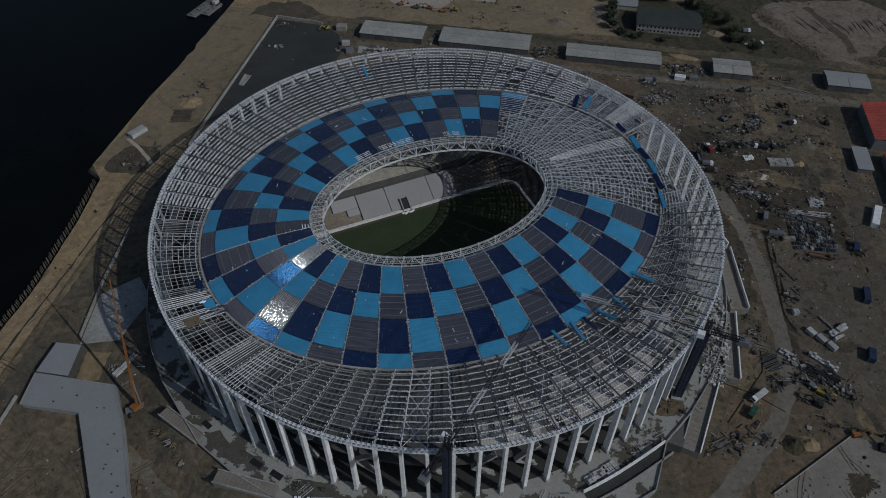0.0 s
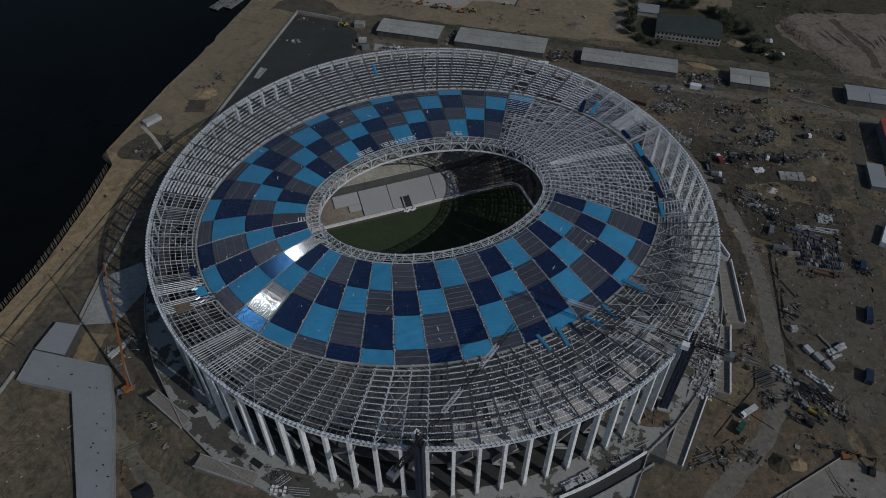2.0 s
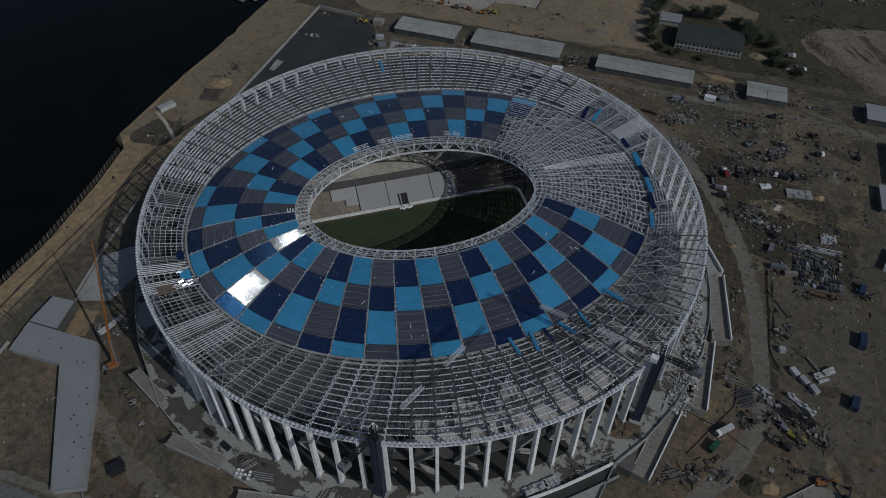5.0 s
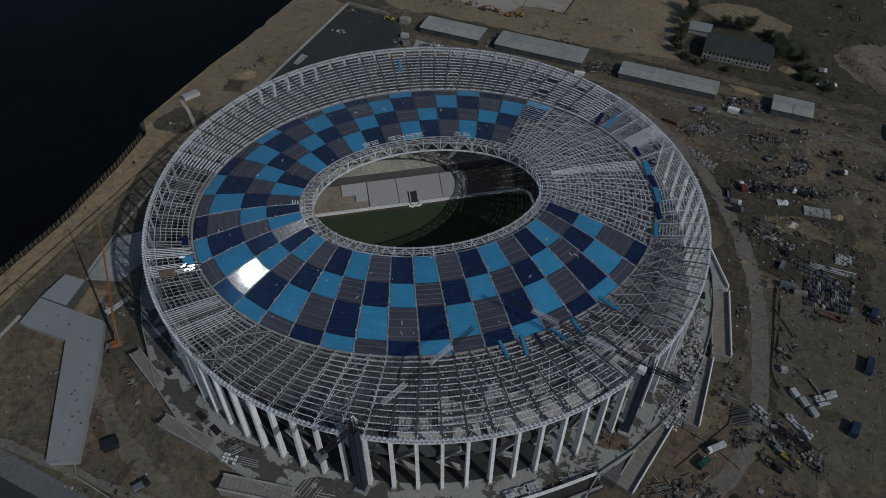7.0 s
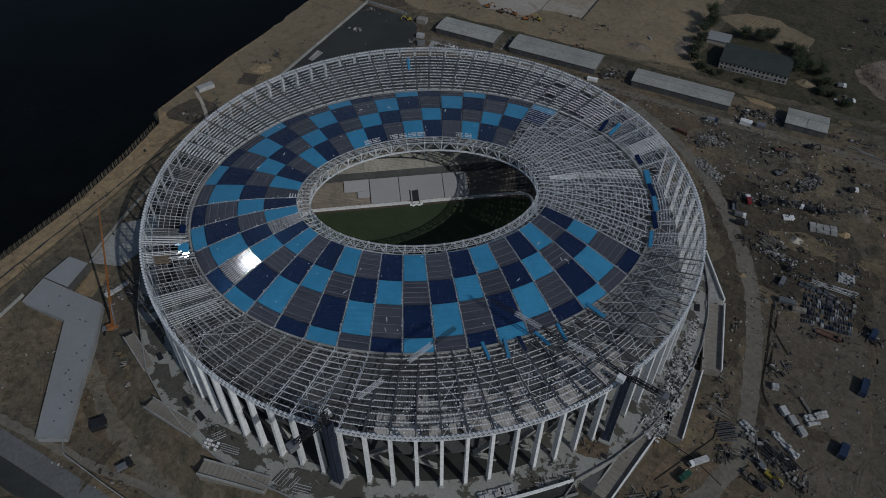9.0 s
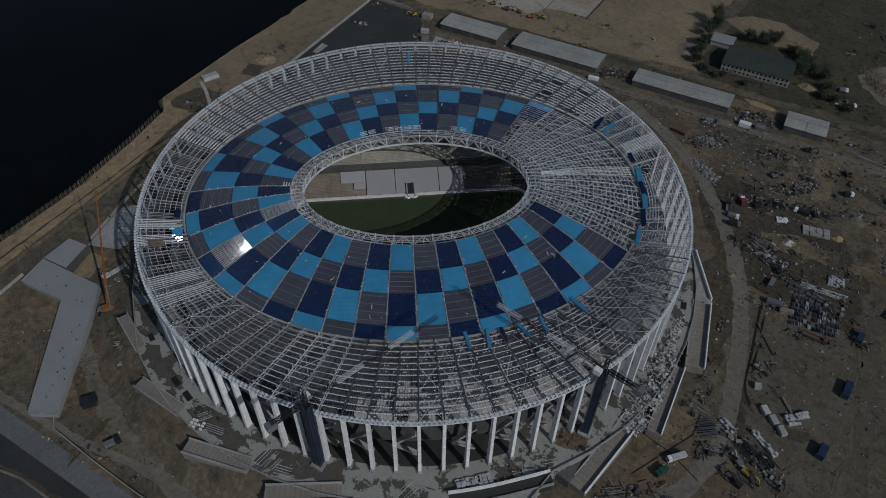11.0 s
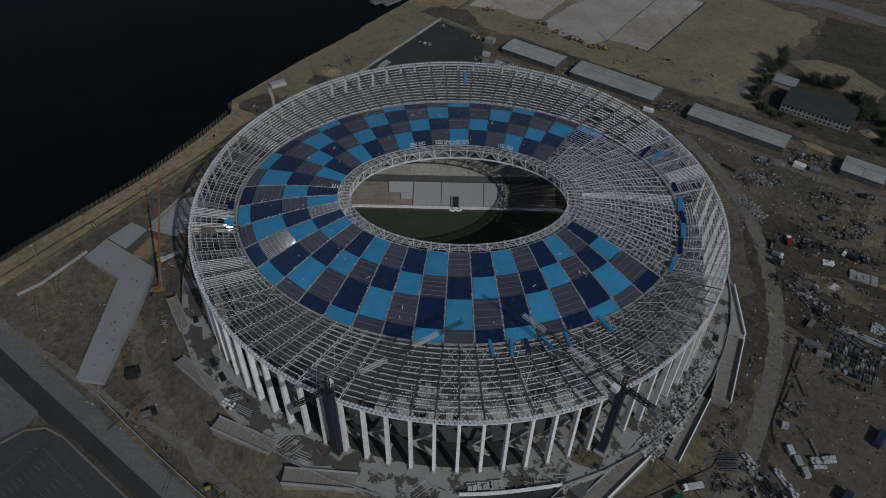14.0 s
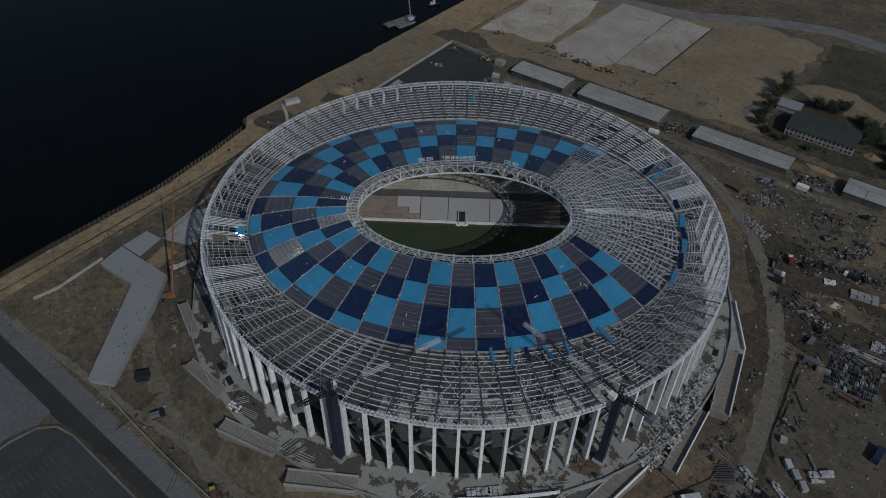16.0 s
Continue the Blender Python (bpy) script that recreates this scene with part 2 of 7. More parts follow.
M["dirt_road"] = mat("dirt_road", (0.130, 0.111, 0.0865), 0.95, col2=(0.105, 0.090, 0.0672), big=18, fine=3, bump=0.3, spec=0.2, grain=0.25, col3=(0.082, 0.070, 0.0515), speck=0.8)
M["pink_soil"] = mat("pink_soil", (0.225, 0.183, 0.145), 0.95, col2=(0.17, 0.14, 0.112), big=14, fine=3, bump=0.5, spec=0.2, grain=0.3, col3=(0.14, 0.118, 0.09), speck=0.8)
M["dusty_concrete"] = mat("dusty_concrete", (0.265, 0.245, 0.215), 0.95, col2=(0.225, 0.205, 0.18), big=20, fine=3, bump=0.1, spec=0.2, grain=0.15, col3=(0.19, 0.172, 0.15))
M["crane_blue"] = mat("crane_blue", (0.030, 0.042, 0.075), 0.5, 0.1, big=6, fine=2, bump=0)
M["mud"] = mat("mud", (0.03, 0.026, 0.021), 0.95, big=4, fine=1, bump=0.3, spec=0.1)
M["grey_slab"] = mat("grey_slab", (0.12, 0.124, 0.124), 0.9, col2=(0.08, 0.083, 0.084), big=7, fine=2, bump=0.08)
M["field"] = mat("field", (0.245, 0.195, 0.128), 0.95, col2=(0.18, 0.148, 0.10), big=45, fine=4, bump=0.3, spec=0.2, grain=0.2, col3=(0.22, 0.165, 0.10), speck=0.55)
M["kerb"] = mat("kerb", (0.19, 0.18, 0.165), 0.9, big=14, fine=1.6, bump=0.1)
M["faded_paint"] = mat("faded_paint", (0.15, 0.155, 0.15), 0.8, big=4, fine=1.0, bump=0)
M["red_paint"] = mat("red_paint", (0.24, 0.03, 0.035), 0.5, big=5, fine=1, bump=0)
M["blue_paint"] = mat("blue_paint", (0.020, 0.036, 0.078), 0.5, big=5, fine=1, bump=0)
M["green_paint"] = mat("green_paint", (0.022, 0.08, 0.052), 0.5, big=5, fine=1, bump=0)
M["yellow_paint"] = mat("yellow_paint", (0.40, 0.32, 0.05), 0.5, big=5, fine=1, bump=0)
M["wood"] = mat("wood", (0.19, 0.145, 0.10), 0.85, big=4, fine=0.6, bump=0.1, spread=0.25)
M["wrap"] = mat("wrap", (0.47, 0.475, 0.48), 0.7, big=4, fine=0.7, bump=0.1, spread=0.2)
M["rust"] = mat("rust", (0.125, 0.07, 0.05), 0.85, big=4, fine=0.7, bump=0.1, spread=0.25)
M["rubble"] = mat("rubble", (0.30, 0.28, 0.25), 0.95, col2=(0.16, 0.14, 0.12), big=3, fine=0.8, bump=0.2)
M["stone"] = mat("stone", (0.21, 0.20, 0.18), 0.95, col2=(0.10, 0.095, 0.085), big=3, fine=0.8, bump=0.2)
M["scrap_pale"] = scrap_mat("scrap_pale", ((0.46, 0.455, 0.44), (0.26, 0.25, 0.235), (0.36, 0.355, 0.345), (0.18, 0.172, 0.16), (0.75, 0.75, 0.74), (0.11, 0.105, 0.098), (0.30, 0.285, 0.26)))
M["scrap_dark"] = scrap_mat("scrap_dark", ((0.10, 0.094, 0.086), (0.16, 0.148, 0.13), (0.05, 0.05, 0.05), (0.26, 0.245, 0.22), (0.14, 0.11, 0.088), (0.11, 0.114, 0.12), (0.07, 0.066, 0.062), (0.42, 0.41, 0.39)))
M["scrap_mixed"] = scrap_mat("scrap_mixed", ((0.08, 0.075, 0.07), (0.33, 0.32, 0.30), (0.14, 0.105, 0.08), (0.05, 0.05, 0.052), (0.22, 0.20, 0.17), (0.10, 0.11, 0.13), (0.55, 0.55, 0.54), (0.13, 0.11, 0.09), (0.06, 0.055, 0.05), (0.17, 0.155, 0.135)))
M["scrap_white"] = scrap_mat("scrap_white", ((0.85, 0.86, 0.87), (0.55, 0.55, 0.54), (0.70, 0.70, 0.69), (0.16, 0.155, 0.15), (0.80, 0.81, 0.82), (0.40, 0.39, 0.37), (0.07, 0.07, 0.07), (0.62, 0.60, 0.57)))
M["leaf"] = mat("leaf", (0.045, 0.055, 0.024), 0.8, col2=(0.028, 0.038, 0.018), big=3, fine=0.6, bump=0, spread=0.25)
M["bark"] = mat("bark", (0.10, 0.08, 0.06), 0.9, big=2, fine=0.3, bump=0.2)


# ---- mesh tools ----
class Mesh:
    """Gathers boxes, beams and sheets into one mesh."""

    def __init__(self):
        self.v, self.f, self.uv, self.smooth = [], [], {}, 0

    def quad(self, a, b, c, d):
        n = len(self.v)
        self.v += [tuple(a), tuple(b), tuple(c), tuple(d)]
        self.f.append((n, n + 1, n + 2, n + 3))

    def hexa(self, lo, hi, caps=True):
        """A solid between two rings of corners, lo and hi, of the same length, turning counter-clockwise."""
        n, k = len(self.v), len(lo)
        self.v += [tuple(p) for p in lo] + [tuple(p) for p in hi]
        for i in range(k):
            j = (i + 1) % k
            self.f.append((n + i, n + j, n + k + j, n + k + i))
        if caps:
            self.f.append(tuple(n + i for i in reversed(range(k))))
            self.f.append(tuple(n + k + i for i in range(k)))

    def beam(self, p, q, w, h=None, caps=False):
        p, q = Vector(p), Vector(q)
        d = q - p
        if d.length < 1e-6:
            return
        side = d.cross(Vector((0, 0, 1)))
        side = side.normalized() if side.length > 1e-4 * d.length else Vector((1, 0, 0))
        up = side.cross(d).normalized()
        s, u = side * (w / 2), up * ((h or w) / 2)
        ring = (-s - u, s - u, s + u, -s + u)
        self.hexa([p + r for r in ring], [q + r for r in ring], caps)

    def box(self, x0, y0, z0, x1, y1, z1, m=None):
        lo = [Vector((x0, y0, z0)), Vector((x1, y0, z0)), Vector((x1, y1, z0)), Vector((x0, y1, z0))]
        hi = [Vector((p.x, p.y, z1)) for p in lo]
        if m is not None:
            lo, hi = [m @ p for p in lo], [m @ p for p in hi]
        self.hexa(lo, hi)

    def prism(self, pts, z0, z1):
        self.hexa([(x, y, z0) for x, y in pts], [(x, y, z1) for x, y in pts])

    def data(self, name, material):
        me = bpy.data.meshes.new(name)
        me.from_pydata(self.v, [], self.f)
        if self.uv:
            layer = me.uv_layers.new(name="UVMap")
            flat = [c for poly in self.f for i in poly for c in self.uv.get(i, (0, 0))]
            layer.data.foreach_set("uv", flat)
        me.materials.append(material)
        if self.smooth:
            me.polygons.foreach_set("use_smooth", [i < self.smooth for i in range(len(self.f))])
            hard = {key for poly in me.polygons[self.smooth:] for key in poly.edge_keys}
            me.attributes.new("sharp_edge", "BOOLEAN", "EDGE").data.foreach_set("value", [e.key in hard for e in me.edges])
        me.update()
        return me


def part(name, mesh, material, parent=None, label="", **tags):
    """Links a Mesh as one object, under a thing or under a part."""
    ob = new(name, mesh.data(name, material))
    ob.parent = parent
    return tagged(ob, label, **tags)


def thing(name, label, category, group="", kind="", at=None):
    ob = new(name)
    ob.empty_display_size = 0.5
    if at is not None:
        ob.matrix_basis = at
    return tagged(ob, label, category, group, kind)


def sheet(name, pts, z, material, label, category, kind="structure", down=0.4):
    """A flat piece of ground with that outline, counter-clockwise."""
    m = Mesh()
    if z < 0.2:
        z, down = 0.3 * z, 0.05
    m.prism(pts, z - down, z)
    return part(name, m, material, None, label, category=category, kind=kind)


def ragged(pts, step=6.0, amount=1.5, seed=1):
    """The outline with uneven edges."""
    rng, out = random.Random(seed), []
    for i, a in enumerate(pts):
        b = pts[(i + 1) % len(pts)]
        d = math.dist(a, b)
        n = max(1, int(d / step))
        for k in range(n):
            t = k / n
            out.append((a[0] + (b[0] - a[0]) * t + rng.uniform(-amount, amount), a[1] + (b[1] - a[1]) * t + rng.uniform(-amount, amount)))
    return out


# ---- ground and river ----
BANK = [(-1500, -214), (-420, -215), (-142, -218), (-62, -216), (-8, -222), (30, -229), (36, -241), (75, -241), (120, -241), (180, -237), (260, -238), (450, -236), (3000, -236)]


def bank_x(y):
    return float(np.interp(y, [b[0] for b in BANK], [b[1] for b in BANK]))


def build_ground():
    ys = sorted(set([-3000, -1500, -800] + list(range(-400, 640, 5)) + [30, 36, 800, 1200, 2000, 3000]))
    us = [0, 1.5, 3.0] + [5 + 5 * k for k in range(105)] + [700, 1000, 1600, 3200]
    m = Mesh()
    for y in ys:
        bx = bank_x(y)
        for u in us:
            wob = 1.2 * noise.noise((y * 0.09, 3.3, 0)) if u < 4 else 0
            x = bx + u + wob
            z = -0.02 if u > 4 else (-6.0, -2.2, -0.4)[int(u / 1.5)]
            m.v.append((x, y, min(z, 0.0)))
    k = len(us)
    for j in range(len(ys) - 1):
        for i in range(k - 1):
            a = j * k + i
            m.f.append((a, a + 1, a + k + 1, a + k))
    part("ground", m, M["dirt"], None, "brown bare building-site ground with tracks and dust", category="ground", kind="structure")
    w = Mesh()
    w.quad((-3500, -3000, -3.5), (-205, -3000, -3.5), (-205, 3000, -3.5), (-3500, 3000, -3.5))
    part("water", w, M["water"], None, "dark calm river water beside the sandy bank", category="river", kind="structure")


build_ground()


# ---- stadium ----
AXIS = radians(34.5)
CA, SA = math.cos(AXIS), math.sin(AXIS)
BAYS = 88
STEP = 2 * math.pi / BAYS
RIM_R, RIM_Z = 142.9, 50.3
RIDGE = (120.5, 99.6, 44.8)
PANEL_IN = (66.5, 46.0, 49.8)
RING = (60.0, 40.3, 50.2)
PLAZA_Z = 9.4
FIRST, LAST = -28, 7


def S(x, y, z):
    """From the stadium's own axes, x along the pitch, to the world."""
    return Vector((x * CA - y * SA, x * SA + y * CA, z))


def rim(th, r=RIM_R, z=RIM_Z):
    return S(r * math.sin(th), -r * math.cos(th), z)


def ridge(th, grow=0.0, dz=0.0):
    a, b, z = RIDGE
    a, b = a + grow, b + grow
    r = 1 / math.hypot(math.sin(th) / a, math.cos(th) / b)
    return S(r * math.sin(th), -r * math.cos(th), z + dz)


def inner(th, e, dz=0.0):
    u = th + radians(3.5) * math.sin(2 * th)
    return S(e[0] * math.sin(u), -e[1] * math.cos(u), e[2] + dz)


def lerp(a, b, t):
    return a + (b - a) * t


def roof_in(th, f, dz=0.0):
    """The inner roof: f from 0 at the ridge to 1 at the inner edge of the panels."""
    p = lerp(ridge(th), inner(th, PANEL_IN), f)
    p.z += 1.6 * math.sin(math.pi * f) + dz
    return p


def roof_out(th, f, dz=0.0):
    """The outer roof: f from 0 at the rim to 1 at the ridge."""
    p = lerp(rim(th), ridge(th), f)
    p.z += dz
    return p


stadium = thing("stadium", "round football stadium under construction with a steel lattice roof", "stadium")


def build_columns():
    for j in range(BAYS):
        th = j * STEP
        m = Mesh()
        rad = rim(th, 1, 0)
        tan = Vector((-rad.y, rad.x, 0))
        lo, hi = rim(th, 142.4, PLAZA_Z), rim(th, 142.3, RIM_Z - 2.2)
        ring = lambda c, w, d: [c - tan * w - rad * d, c + tan * w - rad * d, c + tan * w + rad * d, c - tan * w + rad * d]
        deg = (math.degrees(th) + 180) % 360 - 180
        deep, half = (0.55, 0.5) if -140 < deg < -62 else (0.7, 0.6) if 96 < deg < 150 else (1.3, 0.8) if 62 < deg <= 96 else (1.5, 0.72)
        m.hexa(ring(lo, half, deep)[::-1], ring(hi, 0.92 * half, 0.73 * deep)[::-1])
        # West columns are greyer than the white rest: interior shade put into colour.
        c = part("column", m, M["galv_steel" if -140 < deg < -66 else "white_paint"], stadium)
        m = Mesh()
        foot = rim(th, 142.4, PLAZA_Z - 0.3)
        m.hexa(ring(foot, 1.15, 2.0)[::-1], ring(foot + Vector((0, 0, 1.5)), 1.05, 1.9)[::-1])
        part("plinth", m, M["concrete"], c, "grey concrete plinth")


def build_rim():
    m = Mesh()
    sub = 5
    n = BAYS * sub
    for i in range(n):
        a, b, c = (i * 2 * math.pi / n, (i + 1) * 2 * math.pi / n, (i + 0.5) * 2 * math.pi / n)
        for r, z, w in ((RIM_R, RIM_Z, 0.28), (RIM_R + 0.3, RIM_Z - 2.2, 0.28), (RIM_R - 1.1, RIM_Z - 0.9, 0.2)):
            m.beam(rim(a, r, z), rim(b, r, z), w)
        m.beam(rim(a, RIM_R + 0.3, RIM_Z - 2.2), rim(c, RIM_R, RIM_Z), 0.19)
        m.beam(rim(c, RIM_R, RIM_Z), rim(b, RIM_R + 0.3, RIM_Z - 2.2), 0.19)
        m.beam(rim(a, RIM_R, RIM_Z), rim(c, RIM_R - 1.1, RIM_Z - 0.9), 0.1)
        m.beam(rim(c, RIM_R - 1.1, RIM_Z - 0.9), rim(b, RIM_R, RIM_Z), 0.1)
        for q, z in ((a, RIM_Z + 0.2), (c, RIM_Z - 2.1)):
            m.beam(rim(q - 0.0028, RIM_R, z), rim(q + 0.0028, RIM_R, z), 1.0, 0.55, True)
    part("rim_truss", m, M["steel"], stadium, "pale steel rim truss")
    m = Mesh()
    n = BAYS * 2
    for i in range(n):
        a, b = i * 2 * math.pi / n, (i + 1) * 2 * math.pi / n
        m.beam(ridge(a, 0.6, 0.5), ridge(b, 0.6, 0.5), 0.9, 0.5)
        m.beam(ridge(a, 2.6, -0.6), ridge(b, 2.6, -0.6), 0.35)
        m.beam(ridge(a, 0.6, 0.5), ridge(b, 2.6, -0.6), 0.22)
    part("ridge_gutter", m, M["concrete"], stadium, "grey gutter along the edge of the panels")


def build_rafters():
    for j in range(BAYS):
        th = j * STEP
        deg = (math.degrees(th) + 180) % 360 - 180
        dark, left = -19 < deg < 62, -118 < deg < -34
        m, n = Mesh(), 9
        top, web, chord = (0.52, 0.15, 0.3) if dark else (0.2, 0.08, 0.1) if abs(deg) > 122 else (0.26, 0.1, 0.16) if left else (0.26, 0.1, 0.17)
        for k in range(n):
            f0, f1, fm = k / n, (k + 1) / n, (k + 0.5) / n
            lift = 0.95 if dark or abs(deg) > 122 else 0.2
            if 94 < deg < 146:
                for s in (-0.0028, 0.0028):
                    m.beam(roof_out(th + s, f0, 0.95), roof_out(th + s, f1, 0.95), 0.17, 0.25)
            else:
                m.beam(roof_out(th, f0, lift), roof_out(th, f1, lift), top, 0.3)
            m.beam(roof_out(th, f0, -2.2), roof_out(th, f1, -2.2), chord)
            m.beam(roof_out(th, f0, -2.2), roof_out(th, fm, 0.0), web)
            m.beam(roof_out(th, fm, 0.0), roof_out(th, f1, -2.2), web)
        r = part("outer_rafter", m, M["primer_steel" if dark else "grey_steel" if abs(deg) > 122 else "galv_steel" if left else "steel"], stadium)
        m = Mesh()
        if -62 < deg < 62:
            for k in range(26):
                f = (k + 0.5 + 0.3 * math.sin(k * 5.1 + j * 2.3)) / 26
                s = 0.0035 if (k + j) % 2 else -0.0035
                if dark and (k * 7 + j * 3) % 5:
                    continue
                m.beam(roof_out(th + s, f - 0.011, 0.8), roof_out(th + s, f + 0.008, 0.8), 0.3, 0.2, True)
            part("cleat", m, M["white_paint"], r, "short white cleats along the rafter", kind="stuff")
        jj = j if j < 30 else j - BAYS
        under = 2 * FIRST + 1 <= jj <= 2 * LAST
        m, n = Mesh(), 12
        for k in range(n):
            f0, f1, fm = k / n, (k + 1) / n, (k + 0.5) / n
            d0, d1 = -2.6 - 1.5 * f0, -2.6 - 1.5 * f1
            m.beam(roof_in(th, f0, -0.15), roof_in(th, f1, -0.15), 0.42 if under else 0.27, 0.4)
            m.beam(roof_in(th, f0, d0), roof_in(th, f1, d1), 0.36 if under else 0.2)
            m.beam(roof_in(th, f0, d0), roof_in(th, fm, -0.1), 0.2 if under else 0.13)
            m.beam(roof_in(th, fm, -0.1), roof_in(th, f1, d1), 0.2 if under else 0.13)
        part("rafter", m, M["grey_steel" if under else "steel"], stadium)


def build_ring():
    top, low, back = RING, (60.6, 40.9, 44.3), (65.0, 45.0, 45.6)
    n = BAYS * 2
    chords = (("top_chord", top, 0.5, 0.5), ("walkway_rail", (62.0, 42.2, 50.3), 0.2, 0.3), ("middle_chord", (64.0, 44.0, 49.9), 0.3, 0.3), ("panel_chord", PANEL_IN, 0.35, 0.5), ("bottom_chord", low, 0.7, 0.7), ("back_chord", back, 0.45, 0.45))
    for name, e, w, h in chords:
        m = Mesh()
        for i in range(n):
            m.beam(inner(i * 2 * math.pi / n, e), inner((i + 1) * 2 * math.pi / n, e), w, h)
        part(name, m, M["galv_steel" if name != "bottom_chord" else "steel"], stadium)
    def strut(name, p, q, w):
        m = Mesh()
        m.beam(p, q, w)
        part(name, m, M["steel"], stadium)

    thin = Mesh()
    for i in range(0, n, 2):
        a = i * 2 * math.pi / n
        strut("ring_tie", inner(a, top), inner(a, PANEL_IN, 0.2), 0.26)
        side = (math.degrees(a) + 180) % 360 - 180
        for k in range(5 if -60 < side < 80 else 0):
            t = a + STEP * (k + 0.2) / 5
            for e in ((61.0, 41.3, 50.7), (63.4, 43.5, 50.5)):
                thin.beam(inner(t, e), inner(t + STEP * 0.11, e), 0.34, 0.2, True)
        if i % 4 == 2:
            strut("ring_post", inner(a, low), inner(a, top), 0.5)
            for s in (-1, 1):
                strut("ring_diagonal", inner(a, low), inner(a + s * STEP, top), 0.32)
                strut("panel_diagonal", inner(a, low), inner(a + s * STEP * 0.9, PANEL_IN), 0.22)
                strut("back_diagonal", inner(a, back), inner(a + s * STEP, PANEL_IN), 0.2)
            strut("node_tie", inner(a, low), inner(a, back), 0.22)
            strut("back_post", inner(a, back), inner(a, PANEL_IN), 0.22)
            m = Mesh()
            c = inner(a, top)
            m.box(-0.35, -0.35, -0.5, 0.35, 0.35, 0.45, pose(c.x, c.y, c.z, 0, 0, math.degrees(a)))
            part("node_plate", m, M["white_paint"], stadium)
    part("walkway_tray", thin, M["steel"], stadium, "short pale trays along the opening", kind="stuff")


def build_ring_gear():
    """Trays stacked on the far inner edge of the panels, and loose gear on the far ring."""
    rng = random.Random(61)
    for c in (177, 181, 185, 189, 197, 201, 160, 156, 264):
        m = Mesh()
        for r in range(3):
            for k in range(10):
                t = radians(c) + STEP * (k + 0.2) * 0.085 - STEP * 0.4
                p, q = roof_in(t, 0.93 + 0.026 * r, 0.7), roof_in(t + STEP * 0.055, 0.93 + 0.026 * r, 0.7)
                if rng.random() < 0.85:
                    m.beam(p, q, 0.45, 0.3, True)
        part("tray_row", m, M["white_paint"], stadium, "rows of white trays stacked on the panels", kind="stuff")
    m = Mesh()
    for _ in range(420):
        t, e = radians(rng.uniform(108, 268)), rng.random()
        z = rng.choice((50.0, 49.6, 46.5, 45.0)) + rng.uniform(-0.3, 0.8)
        p = inner(t, (60.4 + 5.6 * e, 40.7 + 5 * e, z))
        a = rng.uniform(0, 6.28)
        l = rng.uniform(0.3, 1.6)
        m.beam(p, p + Vector((math.cos(a) * l, math.sin(a) * l, rng.uniform(-0.6, 0.6))), rng.uniform(0.12, 0.4), 0.2, True)
    part("ring_gear", m, M["scrap_mixed"], stadium, "loose planks, bars and boxes along the far ring", kind="stuff")


ROWS_F = [1.0, 0.69, 0.44, 0.13, 0.0]


def panel_patch(th0, th1, f0, f1, nu=4, nv=5, lift=0.35, lap=0.0):
    """A slightly thick sheet between two rafters; ribs run from the ridge to the opening. lap: how far each length of
    sheet rises onto the next, a tilt added to place the sun's glint.
    """
    m = Mesh()
    long = (roof_in(th0, f0) - roof_in(th0, f1)).length
    n = max(1, round(long / 2.4))
    lines = [((q + e) / n, lap * (e - 0.5)) for q in range(n) for e in (0, 1)] if lap else [(k / nv, 0) for k in range(nv + 1)]
    c, o = len(lines), (nu + 1) * len(lines)
    for side in (0, -0.18):
        for i in range(nu + 1):
            th = th0 + (th1 - th0) * i / nu
            for g, rise in lines:
                f = f0 + (f1 - f0) * g
                m.uv[len(m.v)] = ((roof_in(th0, f) - roof_in(th1, f)).length * (i / nu - 0.5), long * g)
                m.v.append(tuple(roof_in(th, f, lift + side + rise)))
    flat = []
    for i in range(nu):
        for k in range(c - 1):
            a = i * c + k
            (flat if lap and k % 2 else m.f).append((a, a + 1, a + c + 1, a + c))
            flat.append((o + a, o + a + c, o + a + c + 1, o + a + 1))
    m.smooth = len(m.f)
    edge = [i * c for i in range(nu + 1)] + [nu * c + k for k in range(1, c)] + [i * c + c - 1 for i in range(nu - 1, -1, -1)] + [k for k in range(c - 2, 0, -1)]
    m.f += flat + [(a, b, o + b, o + a) for a, b in zip(edge, edge[1:] + edge[:1])]
    return m


